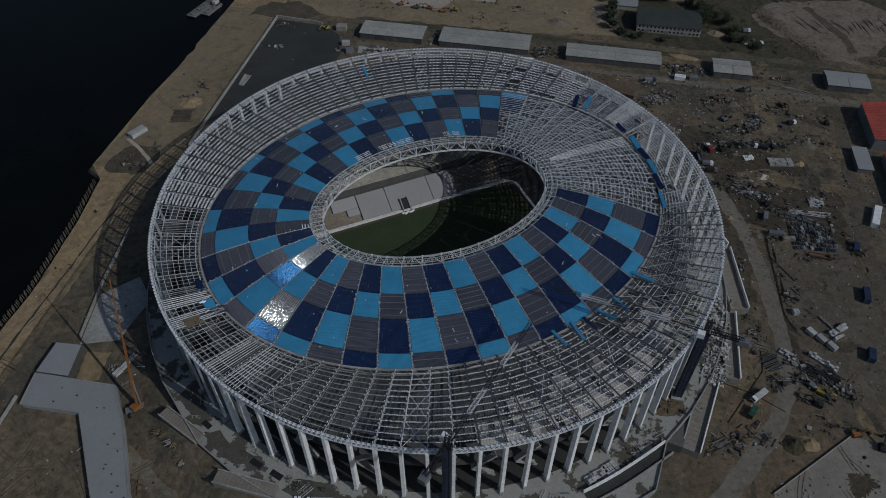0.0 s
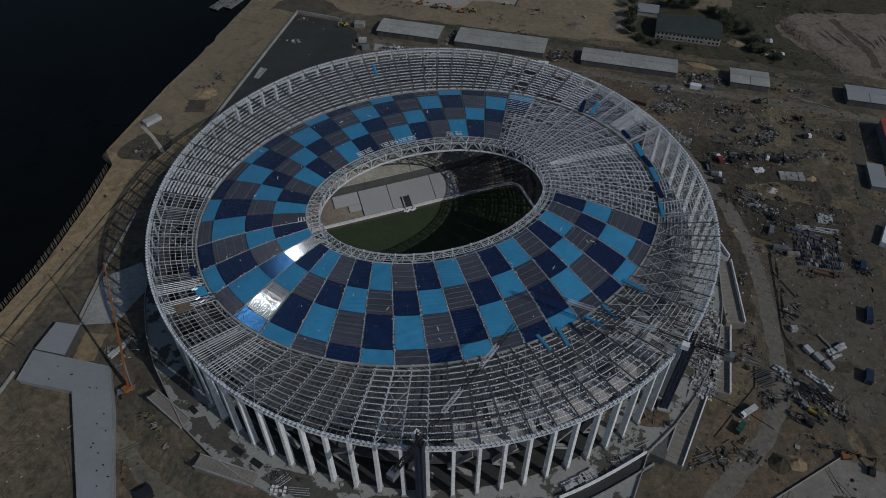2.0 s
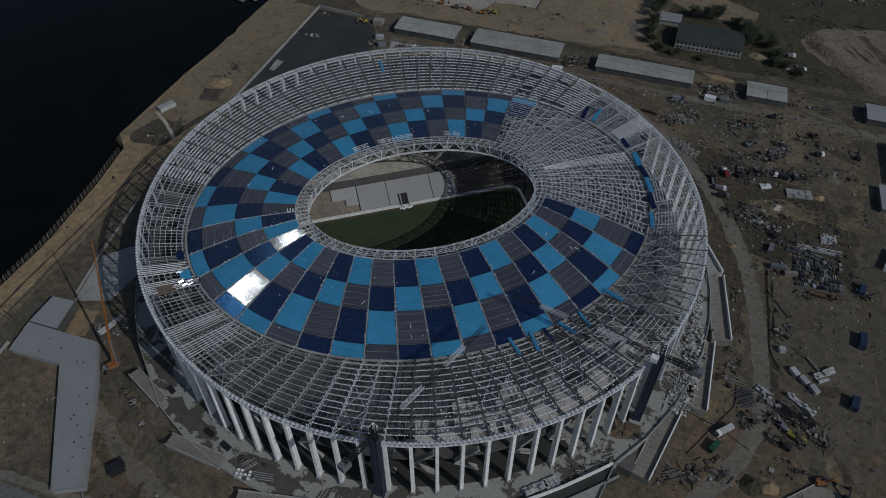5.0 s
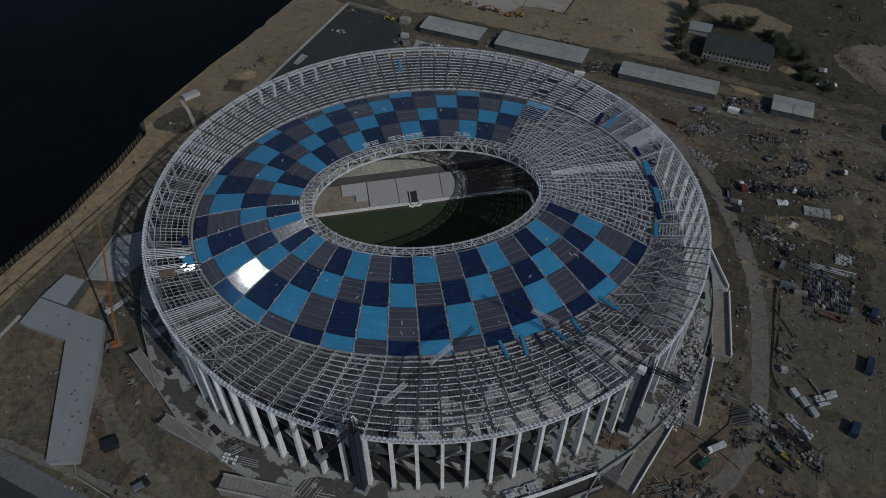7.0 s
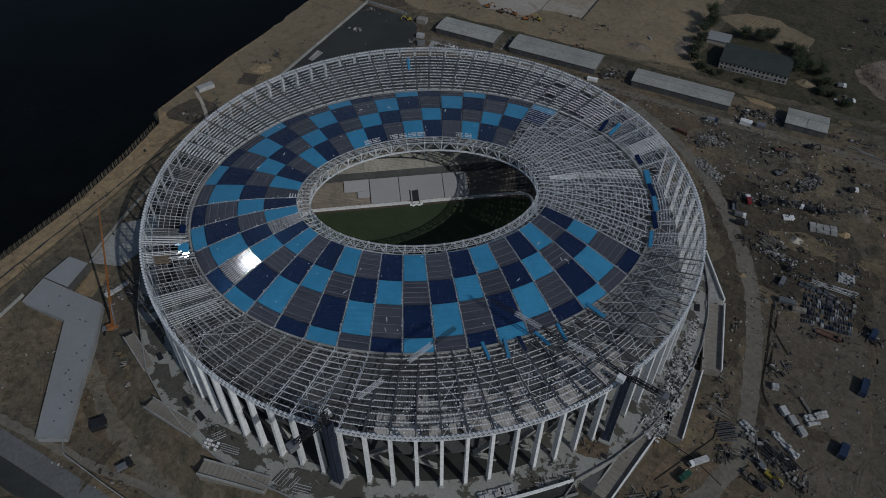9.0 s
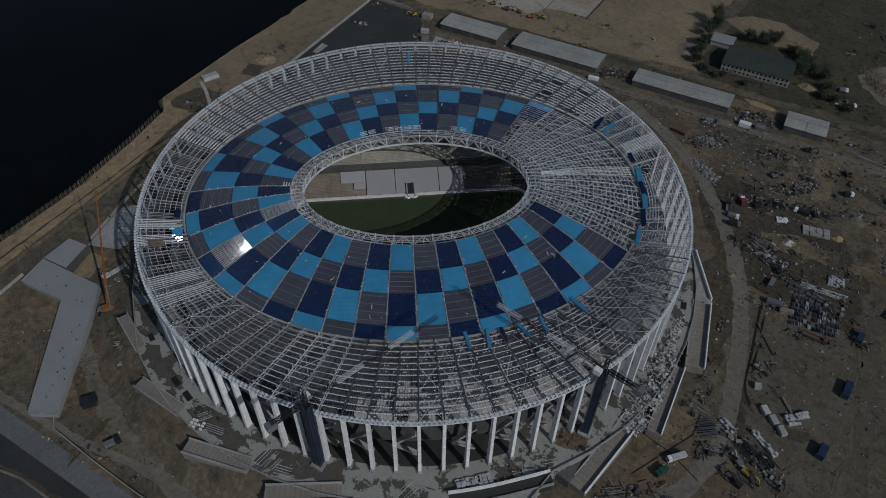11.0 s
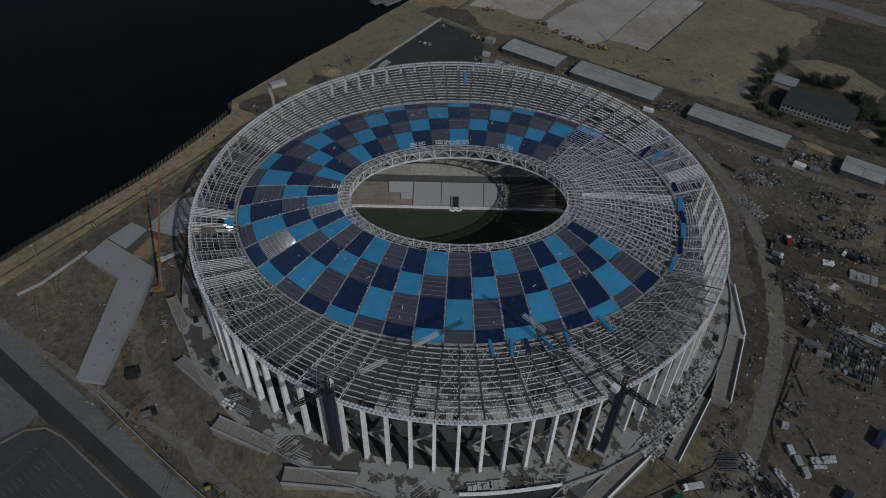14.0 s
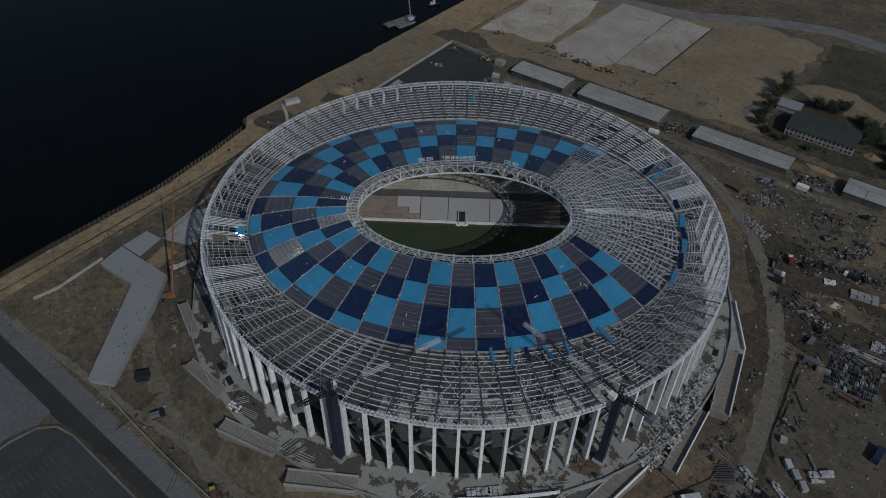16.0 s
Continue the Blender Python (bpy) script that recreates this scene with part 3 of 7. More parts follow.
def build_panels():
    kinds = (("blue_panel", "sky-blue roof panel"), ("grey_panel", "bare grey metal roof panel"), ("navy_panel", "navy roof panel"))
    rng = random.Random(5)
    for c in range(FIRST, LAST + 1):
        for r in range(4):
            if c == -28 and r < 2:
                continue
            th = c * 2 * STEP
            gap = 0.0012 if c < -11 and c > -23 else 0.0044 + rng.random() * 0.0016
            th0, th1 = th - STEP + gap, th + STEP - gap
            f0, f1 = ROWS_F[r + 1], ROWS_F[r]
            kind = (1 + c + r) % 3
            # Only columns -8 and -9 get the added tilt that makes them glint.
            m = panel_patch(th0, th1, f0 + 0.003, f1 - 0.003, lap=0.22 if c in (-8, -9) else 0.0)
            bare = (c, r) in ((-8, 2), (-9, 0))
            p = part("roof_panel", m, M["silver_panel" if bare else kinds[kind][0]], stadium, "bare silver roof panel with pale ribs" if bare else kinds[kind][1])
            if bare:
                for k in range(11):
                    s = Mesh()
                    t = lerp(th0, th1, (k + 0.5) / 11)
                    s.beam(roof_in(t, f0, 0.45), roof_in(t, f1, 0.45), 0.22, 0.14)
                    part("rib", s, M["galv_steel"], p, "pale metal rib")
            elif kind == 1:
                s = Mesh()
                n = 2 if c < -11 else rng.choice((3, 4, 4, 5)) if r < 3 else rng.choice((1, 2))
                for k in range(n):
                    f = f0 + (f1 - f0) * (k + 0.5) / n
                    s.beam(roof_in(th0, f, 0.45), roof_in(th1, f, 0.45), 0.12 if c < -11 else 0.2, 0.12)
                part("seam", s, M["grey_steel"], p, "pale seam strips")


def purlin_row(m, a, b, f, plates, rng, width=0.62, keep=0.93, low=True, bar=None):
    """One purlin between two rafters: a thin bar and, on it, a row of short pale trays."""
    (bar or m).beam(roof_out(a, f, 0.35), roof_out(b, f, 0.35), 0.12 if plates else 0.17, 0.16 if plates else 0.22)
    if low:
        (bar or m).beam(roof_out(a, f + 0.03, -0.9), roof_out(b, f + 0.03, -0.9), 0.10)
    if plates:
        for k in range(plates):
            t0, t1 = (k + 0.18 + rng.uniform(-0.06, 0.06)) / plates, (k + 0.78 + rng.uniform(-0.08, 0.08)) / plates
            t0, t1 = 0.07 + 0.86 * t0, 0.07 + 0.86 * t1
            if rng.random() < keep:
                df = rng.gauss(0, 0.0015)
                m.beam(roof_out(lerp(a, b, t0), f + df, 0.62), roof_out(lerp(a, b, t1), f + df + rng.gauss(0, 0.001), 0.62), width * rng.uniform(0.8, 1.15), 0.14)


def build_purlins():
    rng = random.Random(11)
    rest, side, mid, dark = Mesh(), Mesh(), Mesh(), Mesh()
    for j in range(BAYS):
        a, b = j * STEP, (j + 1) * STEP
        deg = (math.degrees(a) + 180) % 360 - 180
        near, far, west = -56 < deg < 24, abs(deg) > 112, -112 <= deg <= -70
        rows = 15 if far else 13 if near else 9 if west else 17 if 24 <= deg <= 112 else 11
        plates = 8 if near else 9 if far else 6 if 24 <= deg < 64 and j % 2 else 7 if 64 <= deg <= 112 else 0
        width, keep = (0.5, 0.97) if near and deg > -14 else (0.42, 0.93) if near else (1.0, 0.98) if far else (0.3, 0.75)
        if near and deg > -14:
            for k in range(rows):
                f = (k + 0.55) / rows
                for q in range(6):
                    if rng.random() < 0.28:
                        t0 = (q + rng.uniform(0.1, 0.5)) / 6
                        rest.beam(roof_out(lerp(a, b, t0), f, 0.6), roof_out(lerp(a, b, t0 + 0.07), f, 0.6), 0.34, 0.14)
        for k in range(0 if far else 1, rows):
            f = (k + 0.45 if far else k) / rows + rng.uniform(-0.004, 0.004)
            if not near and not far and rng.random() < (0.4 if j % 5 == 2 else 0.03):
                continue
            if far and deg > 0 and rng.random() < (0.08 if deg < 140 else 0.04):
                continue
            if -56 < deg < 36:
                m = Mesh()
                if deg > 12 and rng.random() < 0.12:
                    continue
                purlin_row(m, a, b, f, plates if deg < 12 or rng.random() < 0.5 else 0, rng, width, keep, False)
                part("purlin", m, M["white_paint" if deg > -34 else "galv_steel"], stadium)
            else:
                purlin_row(rest if far else mid if 24 <= deg < 64 else side, a, b, f, plates, rng, width, keep, not west, dark if far else None)
    part("purlin_rest", rest, M["white_paint"], stadium, "rows of white trays on steel purlins", kind="stuff")
    part("purlin_rest", dark, M["grey_steel"], stadium, "thin grey purlins under the white trays", kind="stuff")
    part("purlin_rest", mid, M["galv_steel"], stadium, "rows of grey steel purlins", kind="stuff")
    part("purlin_rest", side, M["steel"], stadium, "rows of pale steel purlins", kind="stuff")
    thin, pale = Mesh(), Mesh()
    for j in range(BAYS):
        a = j * STEP
        deg = (math.degrees(a) + 180) % 360 - 180
        n = 8 if -20 < deg < 24 else 4 if -56 < deg < -19 else 8 if -118 < deg < -60 and j % 5 == 2 else 4 if -112 < deg < -56 else 6 if 24 <= deg < 140 else 3
        for k in range(1, n):
            t = a + STEP * k / n
            if -112 < deg < -56:
                pale.beam(roof_out(t, 0.01, 0.45), roof_out(t, 0.99, 0.45), 0.12, 0.12)
            else:
                thin.beam(roof_out(t, 0.01, 0.1), roof_out(t, 0.99, 0.1), 0.1, 0.12)
    part("batten_rest", pale, M["galv_steel"], stadium, "thin pale steel battens", kind="stuff")
    part("batten_rest", thin, M["grey_steel"], stadium, "thin grey steel battens", kind="stuff")
    for j in range(BAYS):
        a, b = j * STEP, (j + 1) * STEP
        deg = (math.degrees(a) + 180) % 360 - 180
        if j in (0, 1) or j % 6 == 3 or (-118 < deg < -60 and rng.random() < 0.3) or 24 < deg < 140:
            for k in range(3):
                f0, f1 = k / 3, (k + 1) / 3
                for p, q in ((a, b), (b, a)):
                    m = Mesh()
                    m.beam(roof_out(p, f0, 0.0), roof_out(q, f1, 0.0), 0.17)
                    part("brace", m, M["galv_steel" if deg < -60 else "steel"], stadium)
    for j in range(BAYS):
        jj = j if j < 30 else j - BAYS
        if 2 * FIRST + 1 <= jj <= 2 * LAST:
            continue
        a, b = j * STEP, (j + 1) * STEP
        m = Mesh()
        dense = j in (22,)
        for k in range(1, 23):
            f = k / 23 + rng.uniform(-0.006, 0.006)
            if rng.random() < 0.88:
                m.beam(roof_in(a, f, 0.3), roof_in(b, f, 0.3), 0.24, 0.24)
            for q in range(4):
                if rng.random() < 0.3:
                    t0 = lerp(a, b, (q + rng.uniform(0.1, 0.5)) / 4)
                    m.beam(roof_in(t0, f, 0.5), roof_in(t0 + STEP * 0.1, f, 0.5), 0.4, 0.16)
        for k in range(9):
            f0, f1 = k / 9, (k + 1) / 9
            m.beam(roof_in(a, f0, -2.6 - 1.5 * f0), roof_in(b, f0, -2.6 - 1.5 * f0), 0.2)
            m.beam(roof_in(a, f0, -2.6 - 1.5 * f0), roof_in(b, f1, -2.6 - 1.5 * f1), 0.2)
            if (k + j) % 2:
                m.beam(roof_in(a, f0, -0.4), roof_in(b, f1, -0.4), 0.2)
            else:
                m.beam(roof_in(b, f0, -0.4), roof_in(a, f1, -0.4), 0.2)
        for k in range(1, 6 if dense else 2):
            t = a + STEP * k / (6 if dense else 2)
            m.beam(roof_in(t, 0.02, 0.6), roof_in(t, 0.98, 0.6), 0.2 if dense else 0.16, 0.2)
        # Extra bars below the bay, added to keep sunlight off pitch and stand.
        low = Mesh()
        for k in range(1, 24):
            f = k / 24
            low.beam(roof_in(a, f, -1.6 - f), roof_in(b, f, -1.6 - f), 0.5, 0.3)
        for k in range(1, 5):
            t = a + STEP * k / 5
            low.beam(roof_in(t, 0.0, -2.0), roof_in(t, 1.0, -3.2), 0.4, 0.4)
        part("under_purlin", low, M["primer_steel"], stadium, "dark bars added under the bare bay to block the sun", kind="stuff")
        part("open_bay", m, M["white_paint" if dense else "steel"], stadium, "bare pale steel bay where no panels lie yet")
    for j in range(-2 * 12 + 1, 2 * LAST + 2, 2):
        th = j * STEP
        m = Mesh()
        for s in (-1, 1):
            for k in range(24):
                f = (k + rng.uniform(0.1, 0.9)) / 24
                w = s * (0.0048 + 0.0012 * rng.random())
                if rng.random() < 0.36:
                    m.beam(roof_in(th + w, f, 0.55), roof_in(th + w * 0.7, f + rng.choice((0.004, 0.004, 0.012)), 0.55), rng.uniform(0.2, 0.42), 0.2, True)
        for k in range(40):
            f = (k + 0.5) / 40
            m.beam(roof_in(th - 0.006, f, 0.1), roof_in(th + 0.006, f, 0.1), 0.14)
        for k in range(6):
            m.beam(roof_in(th, k / 6, 0.45), roof_in(th, (k + 1) / 6, 0.45), 0.11, 0.12)
        part("panel_clip", m, M["steel"], stadium, "pale fixing clips between the panels", kind="stuff")


def stand_line(d, n=96, hx=71.0, hy=45.3, corner=7.0):
    """A rounded rectangle round the pitch, d metres outside the front of the stands."""
    pts = []
    r = corner + d
    for q, (sx, sy) in enumerate(((1, 1), (-1, 1), (-1, -1), (1, -1))):
        for k in range(n // 4 + 1):
            a = math.pi / 2 * (q + k / (n // 4))
            pts.append((sx * (hx - corner) + r * math.cos(a), sy * (hy - corner) + r * math.sin(a)))
    return pts


def build_bowl():
    def band(name, rows, material, label, side=0):
        m = Mesh()
        lines = [[S(x, y, z) for x, y in stand_line(d)] for d, z in rows]
        k = len(lines[0])
        for line in lines:
            m.v += [tuple(p) for p in line]
        for r in range(len(rows) - 1):
            for i in range(k):
                a, b = r * k + i, r * k + (i + 1) % k
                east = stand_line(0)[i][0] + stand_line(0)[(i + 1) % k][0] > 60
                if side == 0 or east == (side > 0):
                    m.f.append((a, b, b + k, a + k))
        return part(name, m, material, stadium, label)

    def steps(d0, z0, n, tread, rise):
        rows = []
        for k in range(n):
            rows += [(d0 + k * tread, z0 + k * rise), (d0 + k * tread, z0 + (k + 1) * rise)]
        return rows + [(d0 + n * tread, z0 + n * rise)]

    lower, upper = steps(1.5, 1.0, 17, 0.85, 0.44) + [(15.9, 8.6)], steps(19.0, 12.2, 34, 0.85, 0.56) + [(49, 31.5), (49, 20)]
    band("front_parapet", [(-0.5, -0.5), (-0.5, 1.7), (0.4, 1.7), (0.4, 1.0), (1.5, 1.0)], M["white_paint"], "pale concrete parapet round the pitch")
    # East half of both stands is darker concrete, which paints in the roof's shade.
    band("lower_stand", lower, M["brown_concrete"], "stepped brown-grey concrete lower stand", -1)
    band("lower_stand", lower, M["dark_concrete"], "concrete lower stand, east half with shade in its colour", 1)
    # Dark colour here paints the narrow shadow band between the two tiers.
    band("middle_stand_wall", [(15.9, 8.6), (18.5, 8.6), (18.5, 12.2), (19.0, 12.2)], M["dark_concrete"], "concourse wall with the shadow band put into its colour")
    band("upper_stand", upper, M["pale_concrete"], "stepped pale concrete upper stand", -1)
    band("upper_stand", upper, M["dark_concrete"], "concrete upper stand, east half with shade in its colour", 1)
    n = 176
    for name, z0, z1, r0, r1 in (("ground_slab", 8.6, 9.3, 100, 126), ("concourse_slab", 17.5, 18.3, 104, 133), ("concourse_slab", 26.0, 26.8, 104, 131), ("top_slab", 33.4, 34.2, 104, 130)):
        m = Mesh()
        for i in range(n):
            a = i * 2 * math.pi / n
            rr = 1 / math.hypot(math.sin(a) / 115, math.cos(a) / 93) if name == "top_slab" else r0
            m.v += [tuple(rim(a, rr, z0)), tuple(rim(a, r1, z0)), tuple(rim(a, r1, z1)), tuple(rim(a, rr, z1))]
            o, q = 4 * i, 4 * ((i + 1) % n)
            for k in range(4):
                m.f.append((o + k, q + k, q + (k + 1) % 4, o + (k + 1) % 4))
        part(name, m, M["grey_slab" if name == "top_slab" else "dark_concrete"], stadium)
    rng, m = random.Random(4), Mesh()
    for i in range(42):
        a0, a1 = radians(-16 + 72 * i / 58), radians(-16 + 72 * (i + 1) / 58)
        edge = 116.5 + 4 * math.sin(i * 0.7) + rng.uniform(-2, 2) + max(0, 9 - i) * 0.7
        for r0, r1 in ((edge, 128.2), (128.5, 134.5)):
            if rng.random() < 0.82 and r1 - r0 > 1:
                m.hexa([rim(a0, r0, 33.8), rim(a0, r1, 33.8), rim(a1, r1, 33.8), rim(a1, r0, 33.8)], [rim(a0, r0, 34.8), rim(a0, r1, 34.8), rim(a1, r1, 34.8), rim(a1, r0, 34.8)])
    part("terrace", m, M["terrace_slab"], stadium, "pale stained concrete terrace slabs under the rim", kind="stuff")
    m = Mesh()
    for i in range(n):
        a = i * 2 * math.pi / n
        m.v += [tuple(rim(a, 124, PLAZA_Z)), tuple(rim(a, 124, 36)), tuple(rim(a, 123.4, 36)), tuple(rim(a, 123.4, PLAZA_Z))]
        o, q = 4 * i, 4 * ((i + 1) % n)
        for k in range(4):
            m.f.append((o + k, q + k, q + (k + 1) % 4, o + (k + 1) % 4))
    part("outer_wall", m, M["dark_concrete"], stadium, "dark concrete wall behind the columns")
    rng = random.Random(3)
    # The floor behind the columns is near-black: its shade is in the colour.
    # The slab at 126 m is added to hide bright plaza below the rim.
    # The wall at 139 m is added as a dark backdrop for the shaded interior.
    for name, d0, d1, r0, r1, z0, z1, mt, lab in (("gallery_slab", 56, 112, 126, 134.6, 33.3, 33.85, "grey_slab", "dark slab added under the rim to hide sunlit plaza"), ("dark_floor", -62, 13, 110, 141.0, 9.2, 9.55, "asphalt_and_shade", "floor behind the columns with its shade put into the colour"), ("rear_wall", 97, 200, 139.2, 139.9, 9.2, 46.0, "primer_steel", "added dark wall standing in for the shaded interior behind the columns"), ("rear_wall", 200, 298, 139.2, 139.9, 9.2, 40.0, "primer_steel", "added dark wall standing in for the shaded interior behind the columns")):
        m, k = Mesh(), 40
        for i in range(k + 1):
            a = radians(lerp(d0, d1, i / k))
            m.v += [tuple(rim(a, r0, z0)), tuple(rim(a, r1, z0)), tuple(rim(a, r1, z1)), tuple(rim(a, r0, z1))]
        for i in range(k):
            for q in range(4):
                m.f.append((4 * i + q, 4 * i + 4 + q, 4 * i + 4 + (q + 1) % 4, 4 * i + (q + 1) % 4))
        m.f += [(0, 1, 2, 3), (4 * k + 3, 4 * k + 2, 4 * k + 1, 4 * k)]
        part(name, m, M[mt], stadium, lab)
    for deg in (-24, -17, -9, 2, 9, 17, 26, -38, -50):
        th = radians(deg)
        m = Mesh()
        for k, (z0, z1) in enumerate(((17.9, 26.4), (9.4, 17.9))):
            a, b = (th, th + 0.075) if k % 2 else (th + 0.075, th)
            m.beam(rim(a, 134.5, z1), rim(b, 134.5, z0), 2.6, 0.5, True)
            m.beam(rim(a, 135.9, z1 + 0.9), rim(b, 135.9, z0 + 0.9), 0.3, 1.0, True)
        part("stair_flight", m, M["concrete"], stadium, "pale concrete stair flight")
    for x0, x1, d0, d1 in ((-28, -10.2, 0.8, 15.4), (-9.8, 17.3, 0.8, 15.4), (17.7, 33, 0.8, 15.4), (-36, -28.6, 4.6, 8.4), (-44, -28.6, 8.6, 15.4)):
        m = Mesh()
        y0, y1, z0, z1 = 45.3 + d0, 45.3 + d1, 1.75 + d0 * 0.494, 1.75 + d1 * 0.494
        m.hexa([S(x0, y0, z0 - 0.2), S(x1, y0, z0 - 0.2), S(x1, y1, z1 - 0.2), S(x0, y1, z1 - 0.2)], [S(x0, y0, z0), S(x1, y0, z0), S(x1, y1, z1), S(x0, y1, z1)])
        part("cover_sheet", m, M["membrane"], stadium, "plain grey sheet laid over the seat steps")
    for x in (-30.5, 7.5, 40):
        m = Mesh()
        m.hexa([S(x, 64.4, 12.4), S(x + 1.1, 64.4, 12.4), S(x + 1.1, 89, 28.7), S(x, 89, 28.7)], [S(x, 64.4, 13.1), S(x + 1.1, 64.4, 13.1), S(x + 1.1, 89, 29.4), S(x, 89, 29.4)])
        part("aisle", m, M["concrete"], stadium, "pale aisle up the upper stand")
    m = Mesh()
    m.hexa([S(x, y, 0) for x, y in ((-3.4, 44.6), (-2.7, 44.6), (-2.7, 51), (-3.4, 51))], [S(x, y, z) for x, y, z in ((-3.4, 44.6, 2.8), (-2.7, 44.6, 2.8), (-2.7, 51, 6.2), (-3.4, 51, 6.2))])
    m.hexa([S(x, y, 0) for x, y in ((1.3, 44.6), (2.0, 44.6), (2.0, 51), (1.3, 51))], [S(x, y, z) for x, y, z in ((1.3, 44.6, 2.8), (2.0, 44.6, 2.8), (2.0, 51, 6.2), (1.3, 51, 6.2))])
    gate = part("tunnel_gate", m, M["concrete"], stadium, "concrete side walls of the players' tunnel")
    # A solid black slab paints the shade inside the tunnel mouth.
    m = Mesh()
    m.hexa([S(x, y, z) for x, y, z in ((-2.7, 45, 2.0), (1.3, 45, 2.0), (1.3, 51, 5.2), (-2.7, 51, 5.2))], [S(x, y, z) for x, y, z in ((-2.7, 45, 2.5), (1.3, 45, 2.5), (1.3, 51, 5.7), (-2.7, 51, 5.7))])
    part("tunnel_mouth", m, M["dark_steel"], gate, "black slab for the shade in the tunnel mouth")
    for k, (x, y) in enumerate(((-3.6, 43.2), (-2.2, 42.6), (-0.6, 43.4), (1.2, 42.8), (2.6, 43.3))):
        m = Mesh()
        c = S(x, y, 0.3)
        m.box(-0.9, -0.35, 0, 0.9, 0.35, 0.45, pose(c.x, c.y, c.z, 0, 0, 34.5 + 25 * math.sin(k * 2.1)))
        m.box(-0.9, 0.2, 0.45, 0.9, 0.35, 0.95, pose(c.x, c.y, c.z, 0, 0, 34.5 + 25 * math.sin(k * 2.1)))
        part("team_bench", m, M["white_paint"], None, "white bench standing before the players' tunnel", category="bench", group="benches before the tunnel")
    sheet("pitch_margin", [tuple(S(x, y, 0)[:2]) for x, y in stand_line(-0.4)], 0.25, M["rust_soil"], "brown bare margin round the pitch", "ground")
    sheet("pitch", [tuple(S(x, y, 0)[:2]) for x, y in stand_line(-2.4)], 0.3, M["grass"], "dark green grass pitch half in shade", "pitch")


def build_plaza():
    n = 48
    deg = [(k + 0.35) * 360 / n for k in range(n)]
    pts = [tuple(rim(radians(d), 168.0 if d < 15 or d > 349 else 158.2 if d > 295 else 155.8, 0)[:2]) for d in deg]
    hole = [tuple(rim(radians(d), 112, 0)[:2]) for d in deg]
    m = Mesh()
    outer_lo, outer_hi = [(*p, -1) for p in pts], [(*p, PLAZA_Z) for p in pts]
    hole_hi = [(*p, PLAZA_Z) for p in hole]
    m.v += outer_lo + outer_hi + hole_hi
    for i in range(n):
        j = (i + 1) % n
        m.f.append((i, j, n + j, n + i))
        m.f.append((n + i, n + j, 2 * n + j, 2 * n + i))
    part("plaza", m, M["plaza"], None, "raised concrete plaza with damp patches round the stadium", category="plaza", kind="structure")
    m = Mesh()
    for i in range(n):
        a, b = Vector(outer_hi[i]), Vector(outer_hi[(i + 1) % n])
        m.beam(a + Vector((0, 0, 0.4)), b + Vector((0, 0, 0.4)), 0.5, 1.2, True)
    part("parapet", m, M["concrete"], None, "low concrete parapet along the plaza edge", category="wall", kind="structure")


build_columns()
build_rim()
build_rafters()
build_ring()
build_ring_gear()
build_panels()
build_purlins()
build_bowl()
build_plaza()


# ---- tools for the things around ----
def obj(name, label, category, group="", at=None, kind=""):
    return thing(name, label, category, group, kind, at)


def place(x, y, deg=0.0, z=0.0):
    return pose(x, y, z, 0, 0, deg)


def ribbon(pts, w, step=4.0, wob=0.6, seed=1):
    """The outline of a strip of that width along a line of points."""
    rng = random.Random(seed)
    line = []
    for a, b in zip(pts, pts[1:]):
        n = max(1, int(math.dist(a, b) / step))
        line += [(a[0] + (b[0] - a[0]) * k / n, a[1] + (b[1] - a[1]) * k / n) for k in range(n)]
    line.append(pts[-1])
    for _ in range(6):
        line = [line[0]] + [((p[0] + 2 * q[0] + r[0]) / 4, (p[1] + 2 * q[1] + r[1]) / 4) for p, q, r in zip(line, line[1:], line[2:])] + [line[-1]]
    left, right = [], []
    for i, p in enumerate(line):
        a, b = line[max(0, i - 1)], line[min(len(line) - 1, i + 1)]
        d = math.dist(a, b) or 1
        nx, ny = -(b[1] - a[1]) / d, (b[0] - a[0]) / d
        l, r = w / 2 + rng.uniform(-wob, wob), w / 2 + rng.uniform(-wob, wob)
        left.append((p[0] + nx * l, p[1] + ny * l))
        right.append((p[0] - nx * r, p[1] - ny * r))
    return left, right


def strip(name, pts, w, z, material, label, category, wob=0.6, seed=1, kind="structure"):
    z = 0.3 * z
    left, right = ribbon(pts, w, wob=wob, seed=seed)
    m, n = Mesh(), len(left)
    for p in left + right:
        m.v.append((p[0], p[1], z))
    for p in left + right:
        m.v.append((p[0], p[1], z - 0.05))
    for i in range(n - 1):
        m.f.append((n + i, n + i + 1, i + 1, i))
        m.f.append((i, i + 1, 2 * n + i + 1, 2 * n + i))
        m.f.append((n + i + 1, n + i, 3 * n + i, 3 * n + i + 1))
    return part(name, m, material, None, label, category=category, kind=kind)


def wall_run(name, pts, w, h, z, material, label, category="wall", kind="structure"):
    m = Mesh()
    for a, b in zip(pts, pts[1:]):
        m.beam((*a, z + h / 2 - 0.2), (*b, z + h / 2 - 0.2), w, h + 0.4, True)
    return part(name, m, material, None, label, category=category, kind=kind)


